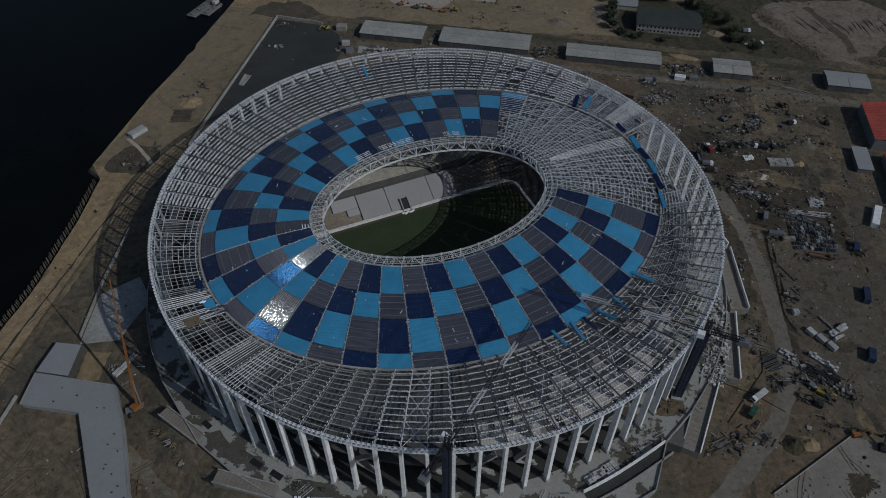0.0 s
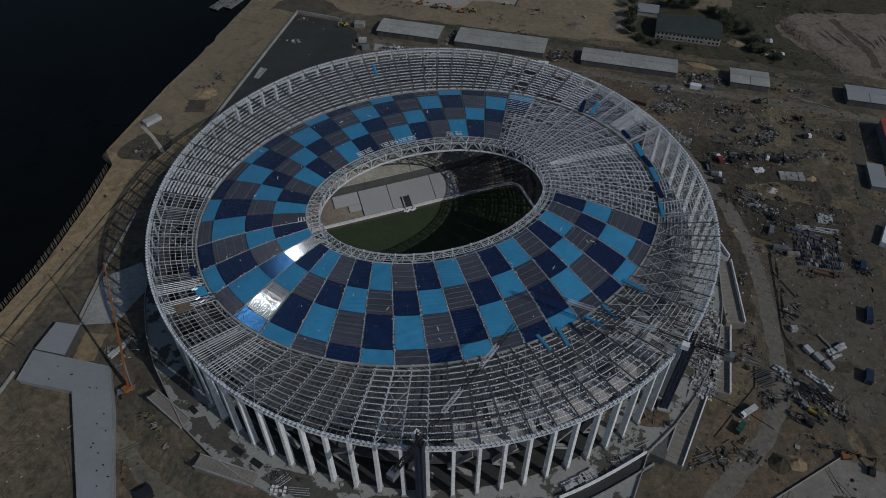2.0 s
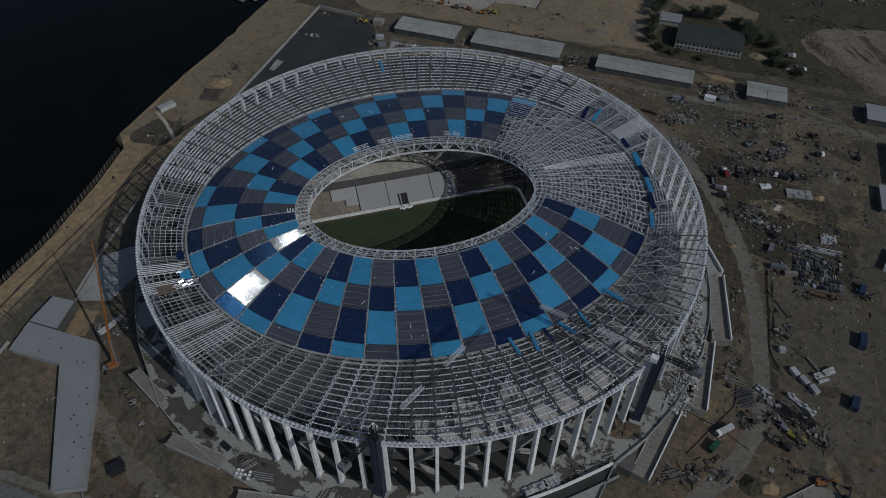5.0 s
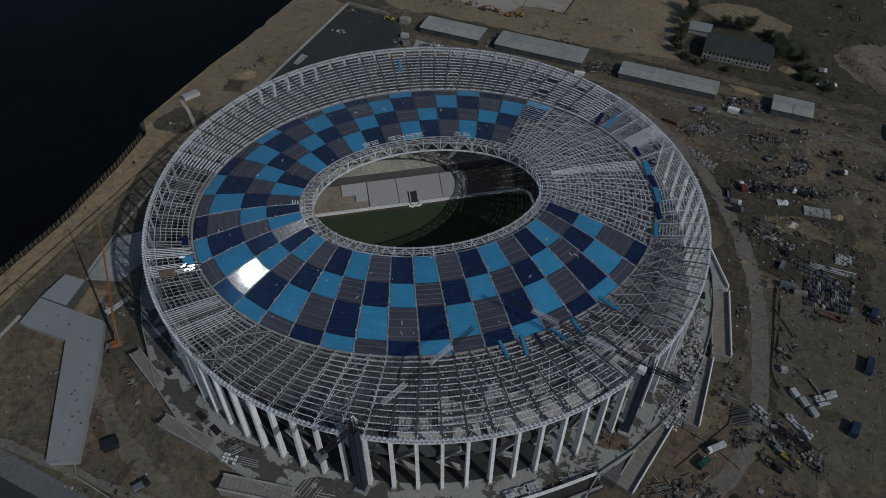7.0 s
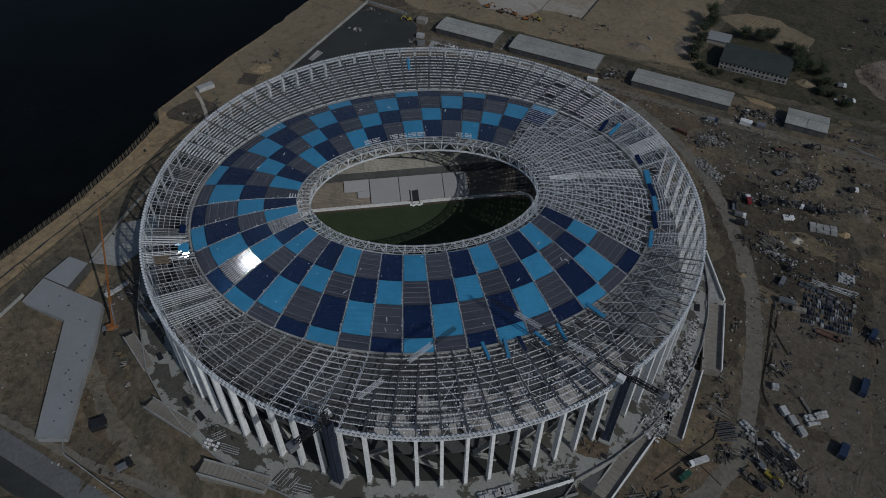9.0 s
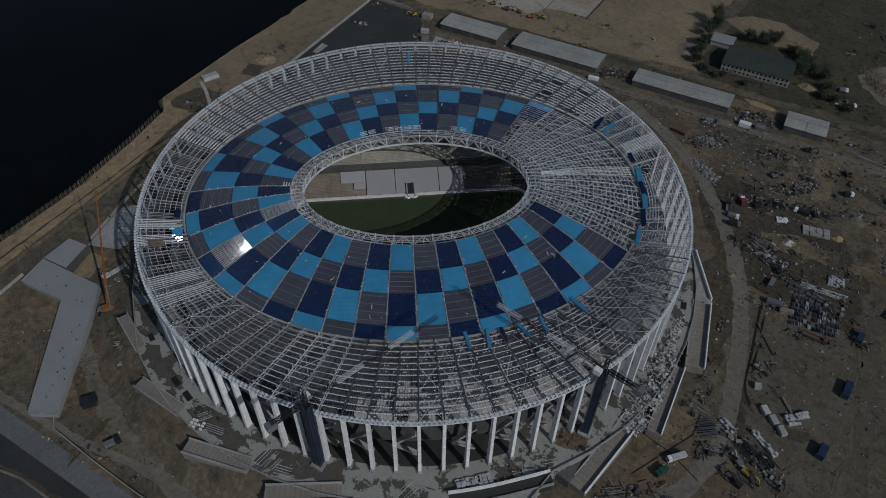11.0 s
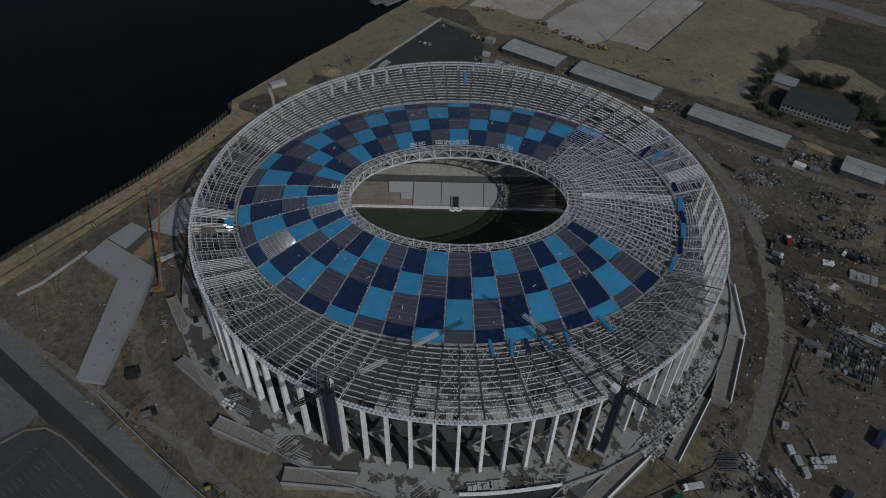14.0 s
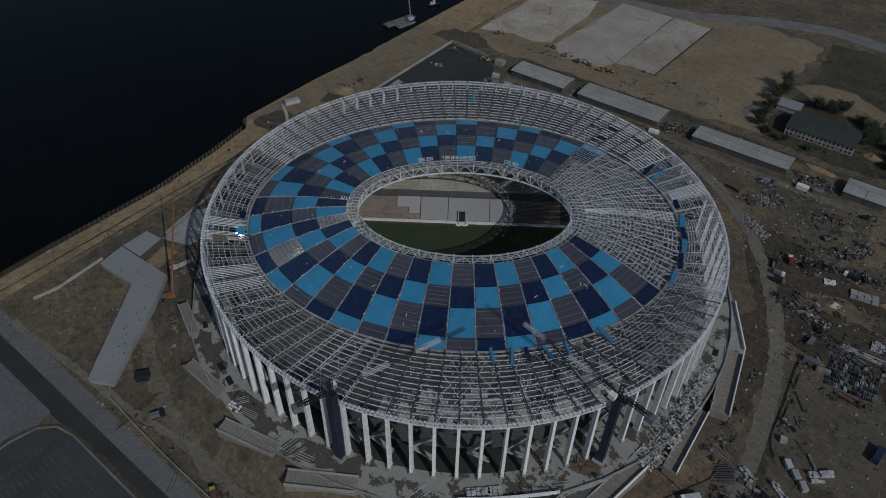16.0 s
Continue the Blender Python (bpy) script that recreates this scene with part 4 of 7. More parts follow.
def chunk(m, x, y, z, s, rng, flat=0.6):
    """A broken lump: a box with its corners pushed about."""
    ax, ay, az = s * rng.uniform(0.5, 1), s * rng.uniform(0.4, 0.9), s * flat * rng.uniform(0.4, 1)
    t = pose(x, y, z, rng.uniform(-25, 25), rng.uniform(-25, 25), rng.uniform(0, 180))
    j = lambda: rng.uniform(0.7, 1.15)
    lo = [t @ Vector((sx * ax * j(), sy * ay * j(), -az * j())) for sx, sy in ((-1, -1), (1, -1), (1, 1), (-1, 1))]
    hi = [t @ Vector((sx * ax * j() * 0.85, sy * ay * j() * 0.85, az * j())) for sx, sy in ((-1, -1), (1, -1), (1, 1), (-1, 1))]
    m.hexa(lo, hi)


def rubble(name, x, y, rx, ry, n, size, material, label, seed, deg=0.0, high=1.5, z=0.0):
    rng, m = random.Random(seed), Mesh()
    c, s = math.cos(radians(deg)), math.sin(radians(deg))
    for _ in range(n):
        u, v = rng.gauss(0, 0.45), rng.gauss(0, 0.45)
        r = math.hypot(u, v)
        if r > 1.2:
            continue
        px, py = u * rx, v * ry
        chunk(m, x + px * c - py * s, y + px * s + py * c, z + max(0.0, high * (1 - r)) * rng.uniform(0.3, 1), size * rng.uniform(0.4, 1.3), rng)
    return part(name, m, M[material], None, label, category="rubble", kind="stuff")


def heap(name, x, y, rx, ry, h, material, label, seed, category="heap", deg=0.0):
    """A loose heap with an uneven slope."""
    m, nr, na = Mesh(), 7, 26
    c, s = math.cos(radians(deg)), math.sin(radians(deg))
    m.v.append((x, y, h))
    for i in range(1, nr + 1):
        for k in range(na):
            a, f = 2 * math.pi * k / na, i / nr
            wob = 1 + 0.25 * noise.noise((math.cos(a) * 1.7 + seed, math.sin(a) * 1.7, f))
            px, py = math.cos(a) * rx * f * wob, math.sin(a) * ry * f * wob
            z = h * (1 - f) ** 1.25 * (1 + 0.35 * noise.noise((px * 0.5, py * 0.5, seed))) - 0.35 * f
            m.v.append((x + px * c - py * s, y + px * s + py * c, z))
    for k in range(na):
        m.f.append((0, 1 + k, 1 + (k + 1) % na))
        for i in range(nr - 1):
            a, b = 1 + i * na + k, 1 + i * na + (k + 1) % na
            m.f.append((a, a + na, b + na, b))
    return part(name, m, M[material], None, label, category=category)


# ---- ground: sand, roads, yards ----
bank = [(bank_x(y) + 3.4, y) for y in range(-260, 440, 12)]
sheet("sand_strip", bank[::-1] + [(-196, -260), (-197, -100), (-199, -20), (-192, 60), (-188, 100), (-189, 250), (-190, 428)], 0.03, M["sand"], "tan sandy strip along the river bank", "sand")
sheet("sand_field", ragged([(-184, 286), (-152, 299), (-126, 295), (-115, 304), (-114, 376), (-124, 420), (-181, 380)], 8, 1.2, 2), 0.11, M["pale_sand"], "pale levelled sand field", "sand")
sheet("sand_field", ragged([(-109, 300), (-92, 286), (-55, 289), (-47.6, 305), (-45.6, 431), (-100, 431)], 10, 0.8, 3), 0.11, M["grey_sand"], "pinkish-grey levelled sand field", "sand")
sheet("sand_field", ragged([(-46.6, 304.5), (-34, 308), (-11, 307), (-5, 429), (-43.6, 431)], 12, 0.5, 33), 0.12, M["pale_sand"], "pale levelled sand field with a dark edge", "sand")
strip("edge_ditch", [(-10, 304), (-4, 432)], 1.6, 0.14, M["asphalt_and_shade"], "dark drain along the pale sand field", "ditch", 0.2, 31)
strip("field_joint", [(-47, 303), (-44.6, 431)], 0.5, 0.4, M["asphalt_and_shade"], "thin dark joint between two sand fields", "ditch", 0.1, 32)
sheet("sand_field", ragged([(-188, 258), (-50, 262), (20, 262), (92, 272), (86, 330), (90, 390), (96, 458), (36, 470), (-36, 440), (-190, 400)], 10, 3.0, 4), 0.03, M["field"], "tan sand field with vehicle tracks", "sand")
sheet("scrub_field", ragged([(98, 262), (320, 262), (420, 300), (420, 470), (100, 470), (104, 380), (94, 320)], 10, 3.0, 5), 0.04, M["scrub"], "dark scrubby grass round the old building", "ground")
sheet("sand_patch", ragged([(121, 346), (147, 337), (170, 339), (171, 362), (140, 382), (114, 381), (92, 364)], 6, 1.5, 6), 0.09, M["field"], "tan sand patch with raked ridges", "sand")
strip("far_road", [(-230, 410), (-31, 446), (36, 482), (94, 500), (145, 492), (420, 520)], 20, 0.1, M["kerb"], "grey road beyond the sand fields", "road", 0.2, 3)
sheet("dark_yard", [(-186, 244), (-185.4, 98), (-150, 110), (-120, 170), (-118, 205), (-128, 230), (-145, 241)], 0.06, M["asphalt_and_shade"], "dark asphalt yard behind a white wall", "yard")
strip("rail_track", [(-112, 256), (20, 258), (140, 250), (300, 248), (420, 252)], 7, 0.06, M["scrub"], "dark overgrown railway bed behind the sheds", "track", 0.5, 4)
strip("service_road", [(-110, 218), (30, 216), (135, 213), (205, 212), (300, 205)], 8, 0.07, M["track"], "pale dusty service road before the sheds", "road", 1.0, 5)
sheet("concrete_apron", ragged([(-105, 206), (-50, 207), (-20, 200), (30, 207), (30, 213), (-108, 215)], 6, 0.8, 7), 0.09, M["concrete"], "pale concrete apron behind the stadium", "pavement")
strip("site_road", [(60, 205), (96, 180), (124.6, 151.7), (146, 120), (162, 89), (173, 60), (179.5, 31), (184, -11), (187, -42), (176, -72), (150, -112), (120, -150), (60, -178)], 8.5, 0.2, M["haul_road"], "dusty grey site road round the stadium", "road", 0.7, 6)
strip("site_road", [(60, -178), (-10, -182), (-80, -164), (-118, -140)], 8, 0.06, M["pale_track"], "dusty grey site road before the stadium", "road", 1.6, 61)
strip("site_track", [(-176, -186.5), (-120, -184), (-64, -182), (-37, -177.5), (-17, -178), (6, -179)], 4.0, 0.3, M["haul_road"], "pale trodden track along the front fence", "road", 0.8, 62)
strip("site_road", [(262, 240), (250, 190), (244, 110), (241, 60), (243, 0), (246, -60), (244, -120)], 8.5, 0.05, M["dirt_road"], "dusty grey site road beside the storage yard", "road", 0.9, 7)
sheet("storage_yard", ragged([(196, -58), (240, -58), (240, -30), (238, -2), (215, 4), (192, -8), (186, -36)], 6, 1.2, 8), 0.04, M["dirt_road"], "grey gravel storage yard", "yard")
sheet("dark_yard", ragged([(150, 88), (172, 66), (232, 58), (236, 100), (220, 128), (176, 146), (140, 160), (128, 136)], 6, 2.0, 9), 0.03, M["damp_dirt"], "dark damp yard full of site material", "yard")
sheet("sand_lot", ragged([(192, 203), (205, 209), (206, 161), (196, 159)], 5, 1.0, 10), 0.06, M["lot"], "tan trodden sand lot beside stacked stone", "sand")
sheet("sand_lot", ragged([(176, 100), (212, 104), (218, 116), (196, 120), (172, 112)], 5, 1.5, 11), 0.07, M["lot"], "tan trodden sand lot between the stacks", "sand")
sheet("red_field", ragged([(158, -59), (191, -49), (208, -66), (196, -90), (172, -108), (140, -126), (132, -110), (148, -84)], 6, 1.5, 12), 0.05, M["red_dirt"], "reddish bare earth", "ground")
sheet("concrete_pad", [(171, -106), (209, -71), (300, -86), (300, -180), (150, -180)], 0.10, M["dusty_concrete"], "grey concrete pad", "pavement")
sheet("red_patch", ragged([(-112, -138), (-84, -152), (-60, -162), (-44, -168), (-62, -176), (-96, -166), (-120, -150)], 6, 1.5, 13), 0.05, M["red_dirt"], "reddish trodden earth", "ground")
sheet("scrub_yard", ragged([(-172, -134), (-144, -134), (-104, -186), (-190, -178), (-184, -140)], 6, 1.5, 14), 0.05, M["dirt"], "brown trodden yard behind the building", "ground")
sheet("scrub_yard", ragged([(-176, -60), (-140, -84), (-140, 60), (-168, 74), (-180, 20)], 6, 1.5, 37), 0.045, M["dirt"], "brown damp ground in the stadium's shade", "ground")
sheet("red_patch", ragged([(40, 196), (92, 178), (128, 206), (120, 214), (40, 214)], 6, 2, 38), 0.05, M["red_dirt"], "reddish trodden earth before the sheds", "ground")
sheet("road", [(-216, -184.5), (-216, -194), (420, -213), (420, -204)], 0.10, M["road"], "pale grey road along the fence", "road")
sheet("ditch", [(-216, -194.1), (-216, -204), (420, -222), (420, -213.1)], 0.03, M["asphalt_and_shade"], "dark fresh asphalt strip beside the road", "road")
sheet("pale_yard", [(-216, -204.1), (-104, -206.5), (-102, -214), (-110, -260), (-216, -260)], 0.06, M["yard_paving"], "grey paved yard", "pavement")
kerb = [(-104, -300), (-103, -228), (-100, -216), (-93, -209.5), (-82, -207.6), (100, -213), (420, -223)]
sheet("car_park", kerb[::-1] + [(420, -300)], 0.05, M["asphalt"], "dark asphalt car park with a rounded corner", "car park")
wall_run("kerb", kerb, 1.0, 0.25, 0.05, M["kerb"], "worn kerb round the car park", "kerb")
strip("verge", [(x - 1.4, y + 1.2) for x, y in kerb[:6]], 3.4, 0.2, M["rut"], "brown bare verge along the kerb", "verge", 0.5, 34)
for name, pts in (("lane_marking", [(-88, -262), (-87.4, -219), (-86.4, -217)]), ("lane_marking", [(-85, -216.4), (-33, -219), (90, -224), (240, -231)])):
    m = Mesh()
    for a, b in zip(pts, pts[1:]):
        n = max(1, int(math.dist(a, b) / 2.6))
        for k in range(n):
            p, q = lerp(Vector((*a, 0.05)), Vector((*b, 0.05)), k / n), lerp(Vector((*a, 0.05)), Vector((*b, 0.05)), (k + 0.55) / n)
            m.beam(p, q, 0.28, 0.02, True)
    part(name, m, M["faded_paint"], None, "dashed pale lane marking on the car park", category="marking", kind="structure")
m = Mesh()
for row, x0 in enumerate((-80, -66, -52)):
    for k in range(14):
        m.beam((x0, -226 - 2.6 * k - 0.06 * x0, 0.05), (x0 + 4.6, -226 - 2.6 * k - 0.06 * x0, 0.05), 0.16, 0.02, True)
part("stall_marking", m, M["faded_paint"], None, "worn parking stall lines on dark asphalt", category="marking", kind="stuff")


def lamp_mast(x, y, h, deg):
    t = obj("lamp_mast", "tall grey lamp mast on the sandy bank", "lamp mast", at=place(x, y, deg))
    m = Mesh()
    ring = lambda r, z: [(math.cos(i * math.pi / 4) * r, math.sin(i * math.pi / 4) * r, z) for i in range(8)]
    m.hexa(ring(0.3, -0.3), ring(0.14, h))
    part("pole", m, M["grey_steel"], t)
    m = Mesh()
    m.box(-1.0, -0.25, h - 0.2, 1.0, 0.25, h + 0.2)
    part("lamp_head", m, M["galv_steel"], t, "pale lamp head")


lamp_mast(-197, -147, 13.0, 60)
strip("ditch", [(-204, -200), (-203, -109), (-203, -80), (-202, -43), (-203, -8), (-198, 20)], 1.2, 0.07, M["asphalt_and_shade"], "dark muddy ditch along the bank", "ditch", 0.4, 8)
strip("bank_track", [(-194, -200), (-194, -90), (-196, -40), (-194, 10)], 3, 0.06, M["lot"], "pale track along the bank", "track", 0.5, 9)
strip("footpath", [(-229, 70), (-217, 63), (-206, 54), (-200, 48)], 2.4, 0.1, M["pale_sand"], "pale footpath on the bank", "path", 0.2, 10)

sheet("sand_bank", ragged([(-236, 40), (-200, 40), (-188, 96), (-189, 258), (-234, 258)], 8, 1.2, 39), 0.06, M["field"], "brown trodden sand on the upper bank", "sand")
sheet("mud_patch", ragged([(-228, 36), (-206, 36), (-196, 52), (-206, 68), (-228, 62)], 6, 2.5, 40), 0.08, M["rut"], "dark muddy corner of the bank", "ground")
sheet("mud_patch", ragged([(-212, 246), (-170, 248), (-150, 258), (-176, 276), (-206, 268)], 6, 3.0, 41), 0.09, M["rut"], "dark muddy ground behind the yard wall", "ground")
sheet("scrub_yard", ragged([(190, -8), (236, -4), (238, 52), (206, 56), (188, 40)], 6, 3.0, 45), 0.05, M["dirt_road"], "dark trodden ground beside the trench", "ground")
sheet("scrub_yard", ragged([(160, 4), (176, 2), (172, 60), (156, 84), (150, 70)], 6, 2.0, 46), 0.05, M["damp_dirt"], "dark ground between ramp and road", "ground")
rng = random.Random(77)
for k in range(46):
    zone = ((146, 238, -120, 60), (146, 250, 60, 205), (-130, 90, -184, -164), (196, 300, 120, 260))[(0, 0, 1, 1, 2, 3)[k % 6]]
    x, y, rx, ry, turn = rng.uniform(*zone[:2]), rng.uniform(*zone[2:]), rng.uniform(3, 12), rng.uniform(2, 6), rng.uniform(0, 3.14)
    ring = []
    for q in range(90):
        a = q * math.pi / 45
        w = 1 + 0.55 * noise.noise((math.cos(a) * 1.6 + k, math.sin(a) * 1.6, k * 0.7)) + 0.35 * noise.noise((math.cos(a) * 5 + k, math.sin(a) * 5, k)) + 0.22 * noise.noise((math.cos(a) * 14, math.sin(a) * 14 + k, k))
        u, v = rx * w * math.cos(a), ry * w * math.sin(a)
        ring.append((x + u * math.cos(turn) - v * math.sin(turn), y + u * math.sin(turn) + v * math.cos(turn)))
    kind, lab = (("rut", "dark damp patch in the dirt"), ("damp_dirt", "dark damp patch of ground"), ("lot", "pale dusty patch of ground"), ("red_dirt", "reddish patch of bare earth"), ("rut", "dark oily patch in the dirt"))[k % 5]
    sheet("ground_patch", ring, 0.11 + 0.0018 * k, M[kind], lab, "ground")

sheet("soil_ground", ragged([(253, 264), (284, 262), (304, 297), (340, 340), (300, 372), (226, 354), (205, 329), (210, 311), (235, 286)], 6, 2.0, 43), 0.1, M["pink_soil"], "pinkish tan tipped soil", "ground")
strip("dirt_track", [(252, 350), (277, 300), (277, 279)], 7, 0.14, M["rut"], "dark track through the tipped soil", "track", 0.8, 44)

# tyre tracks, too many to count
rng, m = random.Random(21), Mesh()
for _ in range(110):
    zone = rng.choice(((180, 240, -60, 60), (190, 290, 120, 215), (120, 200, 100, 210), (-120, 80, -182, -160), (-180, 90, 258, 440), (150, 215, -120, -50), (-215, -190, -150, 240), (-185, -105, -180, -135)))
    x, y, a = rng.uniform(zone[0], zone[1]), rng.uniform(zone[2], zone[3]), rng.uniform(0, 6.28)
    bend, n = rng.uniform(-0.08, 0.08), rng.randint(6, 16)
    for side in (-0.9, 0.9):
        px, py, pa = x - math.sin(a) * side, y + math.cos(a) * side, a
        for _k in range(n):
            qx, qy = px + 2.2 * math.cos(pa), py + 2.2 * math.sin(pa)
            nx, ny = -math.sin(pa) * 0.2, math.cos(pa) * 0.2
            m.quad((px + nx, py + ny, 0.05), (px - nx, py - ny, 0.05), (qx - nx, qy - ny, 0.05), (qx + nx, qy + ny, 0.05))
            px, py, pa = qx, qy, pa + bend
part("tyre_track", m, M["rut"], None, "dark tyre tracks pressed into the dirt", category="tracks", kind="stuff")

# ---- river bank ----
wall_run("yard_wall", [(-187, 247), (-184.6, 98), (-184, 70)], 0.8, 2.2, 0, M["concrete"], "long pale concrete wall beside the dark yard")
wall_run("yard_wall", [(-187, 247), (-160, 245), (-146, 243)], 0.8, 2.0, 0, M["concrete"], "pale slab wall at the back of the yard")
wall_run("yard_wall", [(-182, -170), (-179, -156), (-181, -126)], 0.7, 1.8, 0, M["concrete"], "pale boundary wall beside the low building")
wall_run("yard_wall", [(-170, -88), (-178, -52), (-184, -10)], 0.7, 1.8, 0, M["concrete"], "pale boundary wall along the bank")
wall_run("site_fence", [(-95, -178), (-88, -184), (-60, -186.5), (-36, -188), (20, -190)], 0.3, 1.8, 0, M["concrete"], "thin pale site fence along the road")
fence = obj("bank_fence", "row of small pale piles along the river edge", "fence")
pile = Mesh()
pile.box(-0.15, -0.15, -3.8, 0.15, 0.15, 0.3)
pile.box(-0.2, -0.2, 0.3, 0.2, 0.2, 0.42)
pile_data = pile.data("pile", M["track"])
for k in range(245):
    y = -205 + k * 0.95 if k < 245 else 40 + (k - 245) * 4.0
    ob = new("pile", pile_data)
    ob.parent = fence
    ob.location = (bank_x(y) - 0.6 + 0.7 * math.sin(k * 1.7), y, 0)
kiosk = obj("site_cabin", "white ribbed site cabin on the sandy bank", "cabin", at=place(-224.5, 76.5, -25))
m = Mesh()
m.box(-2.6, -6, -0.3, 2.6, 6, 3.0)
part("body", m, M["wrap"], kiosk)
m = Mesh()
for k in range(9):
    m.box(-2.8, -5.8 + k * 1.4, 3.0, 2.8, -5.4 + k * 1.4, 3.15)
part("roof_rib", m, M["concrete"], kiosk)
mat_thing = obj("plank_mat", "dark mat of timber planks on the sand", "mat", at=place(-204, 101.5, 14))
rng = random.Random(6)
for k in range(15):
    m = Mesh()
    l = rng.uniform(5.5, 8.0)
    m.box(-l, -7.6 + k, 0.0, l * rng.uniform(0.8, 1.05), -6.7 + k, rng.uniform(0.2, 0.34))
    part("plank", m, M["rust_soil"], mat_thing)


# ---- on the river ----
def barge(x, y, deg, length, width):
    t = obj("work_barge", "dark flat work barge moored at the bank", "barge", at=place(x, y, deg, -3.6))
    m = Mesh()
    m.hexa([(-length / 2 + 1.5, -width / 2, -0.4), (length / 2 - 1.5, -width / 2, -0.4), (length / 2 - 1.5, width / 2, -0.4), (-length / 2 + 1.5, width / 2, -0.4)], [(-length / 2, -width / 2, 1.6), (length / 2, -width / 2, 1.6), (length / 2, width / 2, 1.6), (-length / 2, width / 2, 1.6)])
    part("hull", m, M["grey_steel"], t)
    m = Mesh()
    m.box(-length / 2 + 1, -width / 2 + 0.8, 1.6, length / 2 - 1, width / 2 - 0.8, 1.75)
    part("deck", m, M["stone"], t, "worn planked deck")
    for k in range(4):
        m = Mesh()
        m.box(-length / 2 + 2 + k * length / 4, -1.2, 1.75, -length / 2 + 4.5 + k * length / 4, 1.2, 2.6)
        part("deck_box", m, M["stone"], t)


barge(-259, 256, 78, 36, 8)
barge(-250, 254, 78, 22, 7)
crane = obj("crawler_crane", "pale crawler crane with a raised boom on the barge", "crane")
for s in (-1.6, 1.6):
    m = Mesh()
    m.box(-3.2, s - 0.5, -1.9, 3.2, s + 0.5, -0.7, place(-249, 262, 78))
    part("track", m, M["dark_steel"], crane)
m = Mesh()
m.box(-3.0, -1.7, -0.7, 2.4, 1.7, 1.8, place(-249, 262, 78))
part("house", m, M["wrap"], crane)
m = Mesh()
m.beam((-249, 262, 1.0), (-250, 260.5, 19.0), 0.9, 0.9, True)
part("boom", m, M["rubble"], crane)
boat = obj("tug_boat", "small white tug boat moored at the bank", "boat", at=place(-257, 309, 60, -3.5))
m = Mesh()
m.hexa([(-6, -1.6, -0.4), (4, -1.6, -0.4), (6.5, 0, -0.4), (4, 1.6, -0.4), (-6, 1.6, -0.4)], [(-6.4, -2.2, 1.2), (4.6, -2.2, 1.4), (8, 0, 1.8), (4.6, 2.2, 1.4), (-6.4, 2.2, 1.2)])
part("hull", m, M["dark_steel"], boat)
m = Mesh()
m.box(-3.5, -1.4, 1.2, 2.0, 1.4, 3.4)
m.box(-0.5, -1.1, 3.4, 2.0, 1.1, 5.2)
part("wheelhouse", m, M["wrap"], boat, "white wheelhouse")


# ---- buildings ----
def shed(x0, x1, y0, y1, h, label, roof="shed_roof", wall="dark_concrete", bays=0):
    t = obj("long_shed", label, "shed", "long sheds behind the stadium")
    m = Mesh()
    m.box(x0 + 0.5, y0 + 0.5, -0.4, x1 - 0.5, y1 - 0.5, h - 0.2)
    part("wall", m, M[wall], t)
    m = Mesh()
    ym = (y0 + y1) / 2
    m.hexa([(x0, y0, h - 0.25), (x1, y0, h - 0.25), (x1, ym, h + 0.7), (x0, ym, h + 0.7)], [(x0, y0, h), (x1, y0, h), (x1, ym, h + 0.95), (x0, ym, h + 0.95)])
    m.hexa([(x0, ym, h + 0.7), (x1, ym, h + 0.7), (x1, y1, h - 0.25), (x0, y1, h - 0.25)], [(x0, ym, h + 0.95), (x1, ym, h + 0.95), (x1, y1, h), (x0, y1, h)])
    r = part("roof", m, M[roof], t)
    m = Mesh()
    xm = x0 + (x1 - x0) * 0.52
    m.beam((xm, y0 - 0.1, h + 0.1), (xm, ym, h + 1.05), 0.5, 0.3)
    m.beam((x0, ym, h + 1.0), (x1, ym, h + 1.0), 0.6, 0.3)
    part("ridge_cap", m, M["concrete"], r)
    # Added dark panels on a dark wall: the front's shade put into colour.
    n = max(3, int((x1 - x0) / 6))
    for k in range(n):
        xa, xb = x0 + 0.5 + (x1 - x0 - 1) * (k + 0.12) / n, x0 + 0.5 + (x1 - x0 - 1) * (k + 0.88) / n
        m = Mesh()
        m.box(xa, y0 + 0.36, 0.0, xb, y0 + 0.56, h - 1.4)
        part("door", m, M["primer_steel"] if k % 3 else M["dark_concrete"], t)
    return t


shed(-110, -58, 227, 248, 5.0, "long low shed with a pale roof and shade painted on its front")
shed(-45, 27, 227, 250, 5.0, "long low shed with a pale jointed roof")
shed(55.5, 128, 225, 244, 5.0, "long low shed with a pale roof and shaded front")
shed(166, 194, 223, 243, 5.0, "short shed with a pale roof")
shed(247, 277, 221, 241, 5.0, "short shed with a bluish-grey roof", "roof_grey")


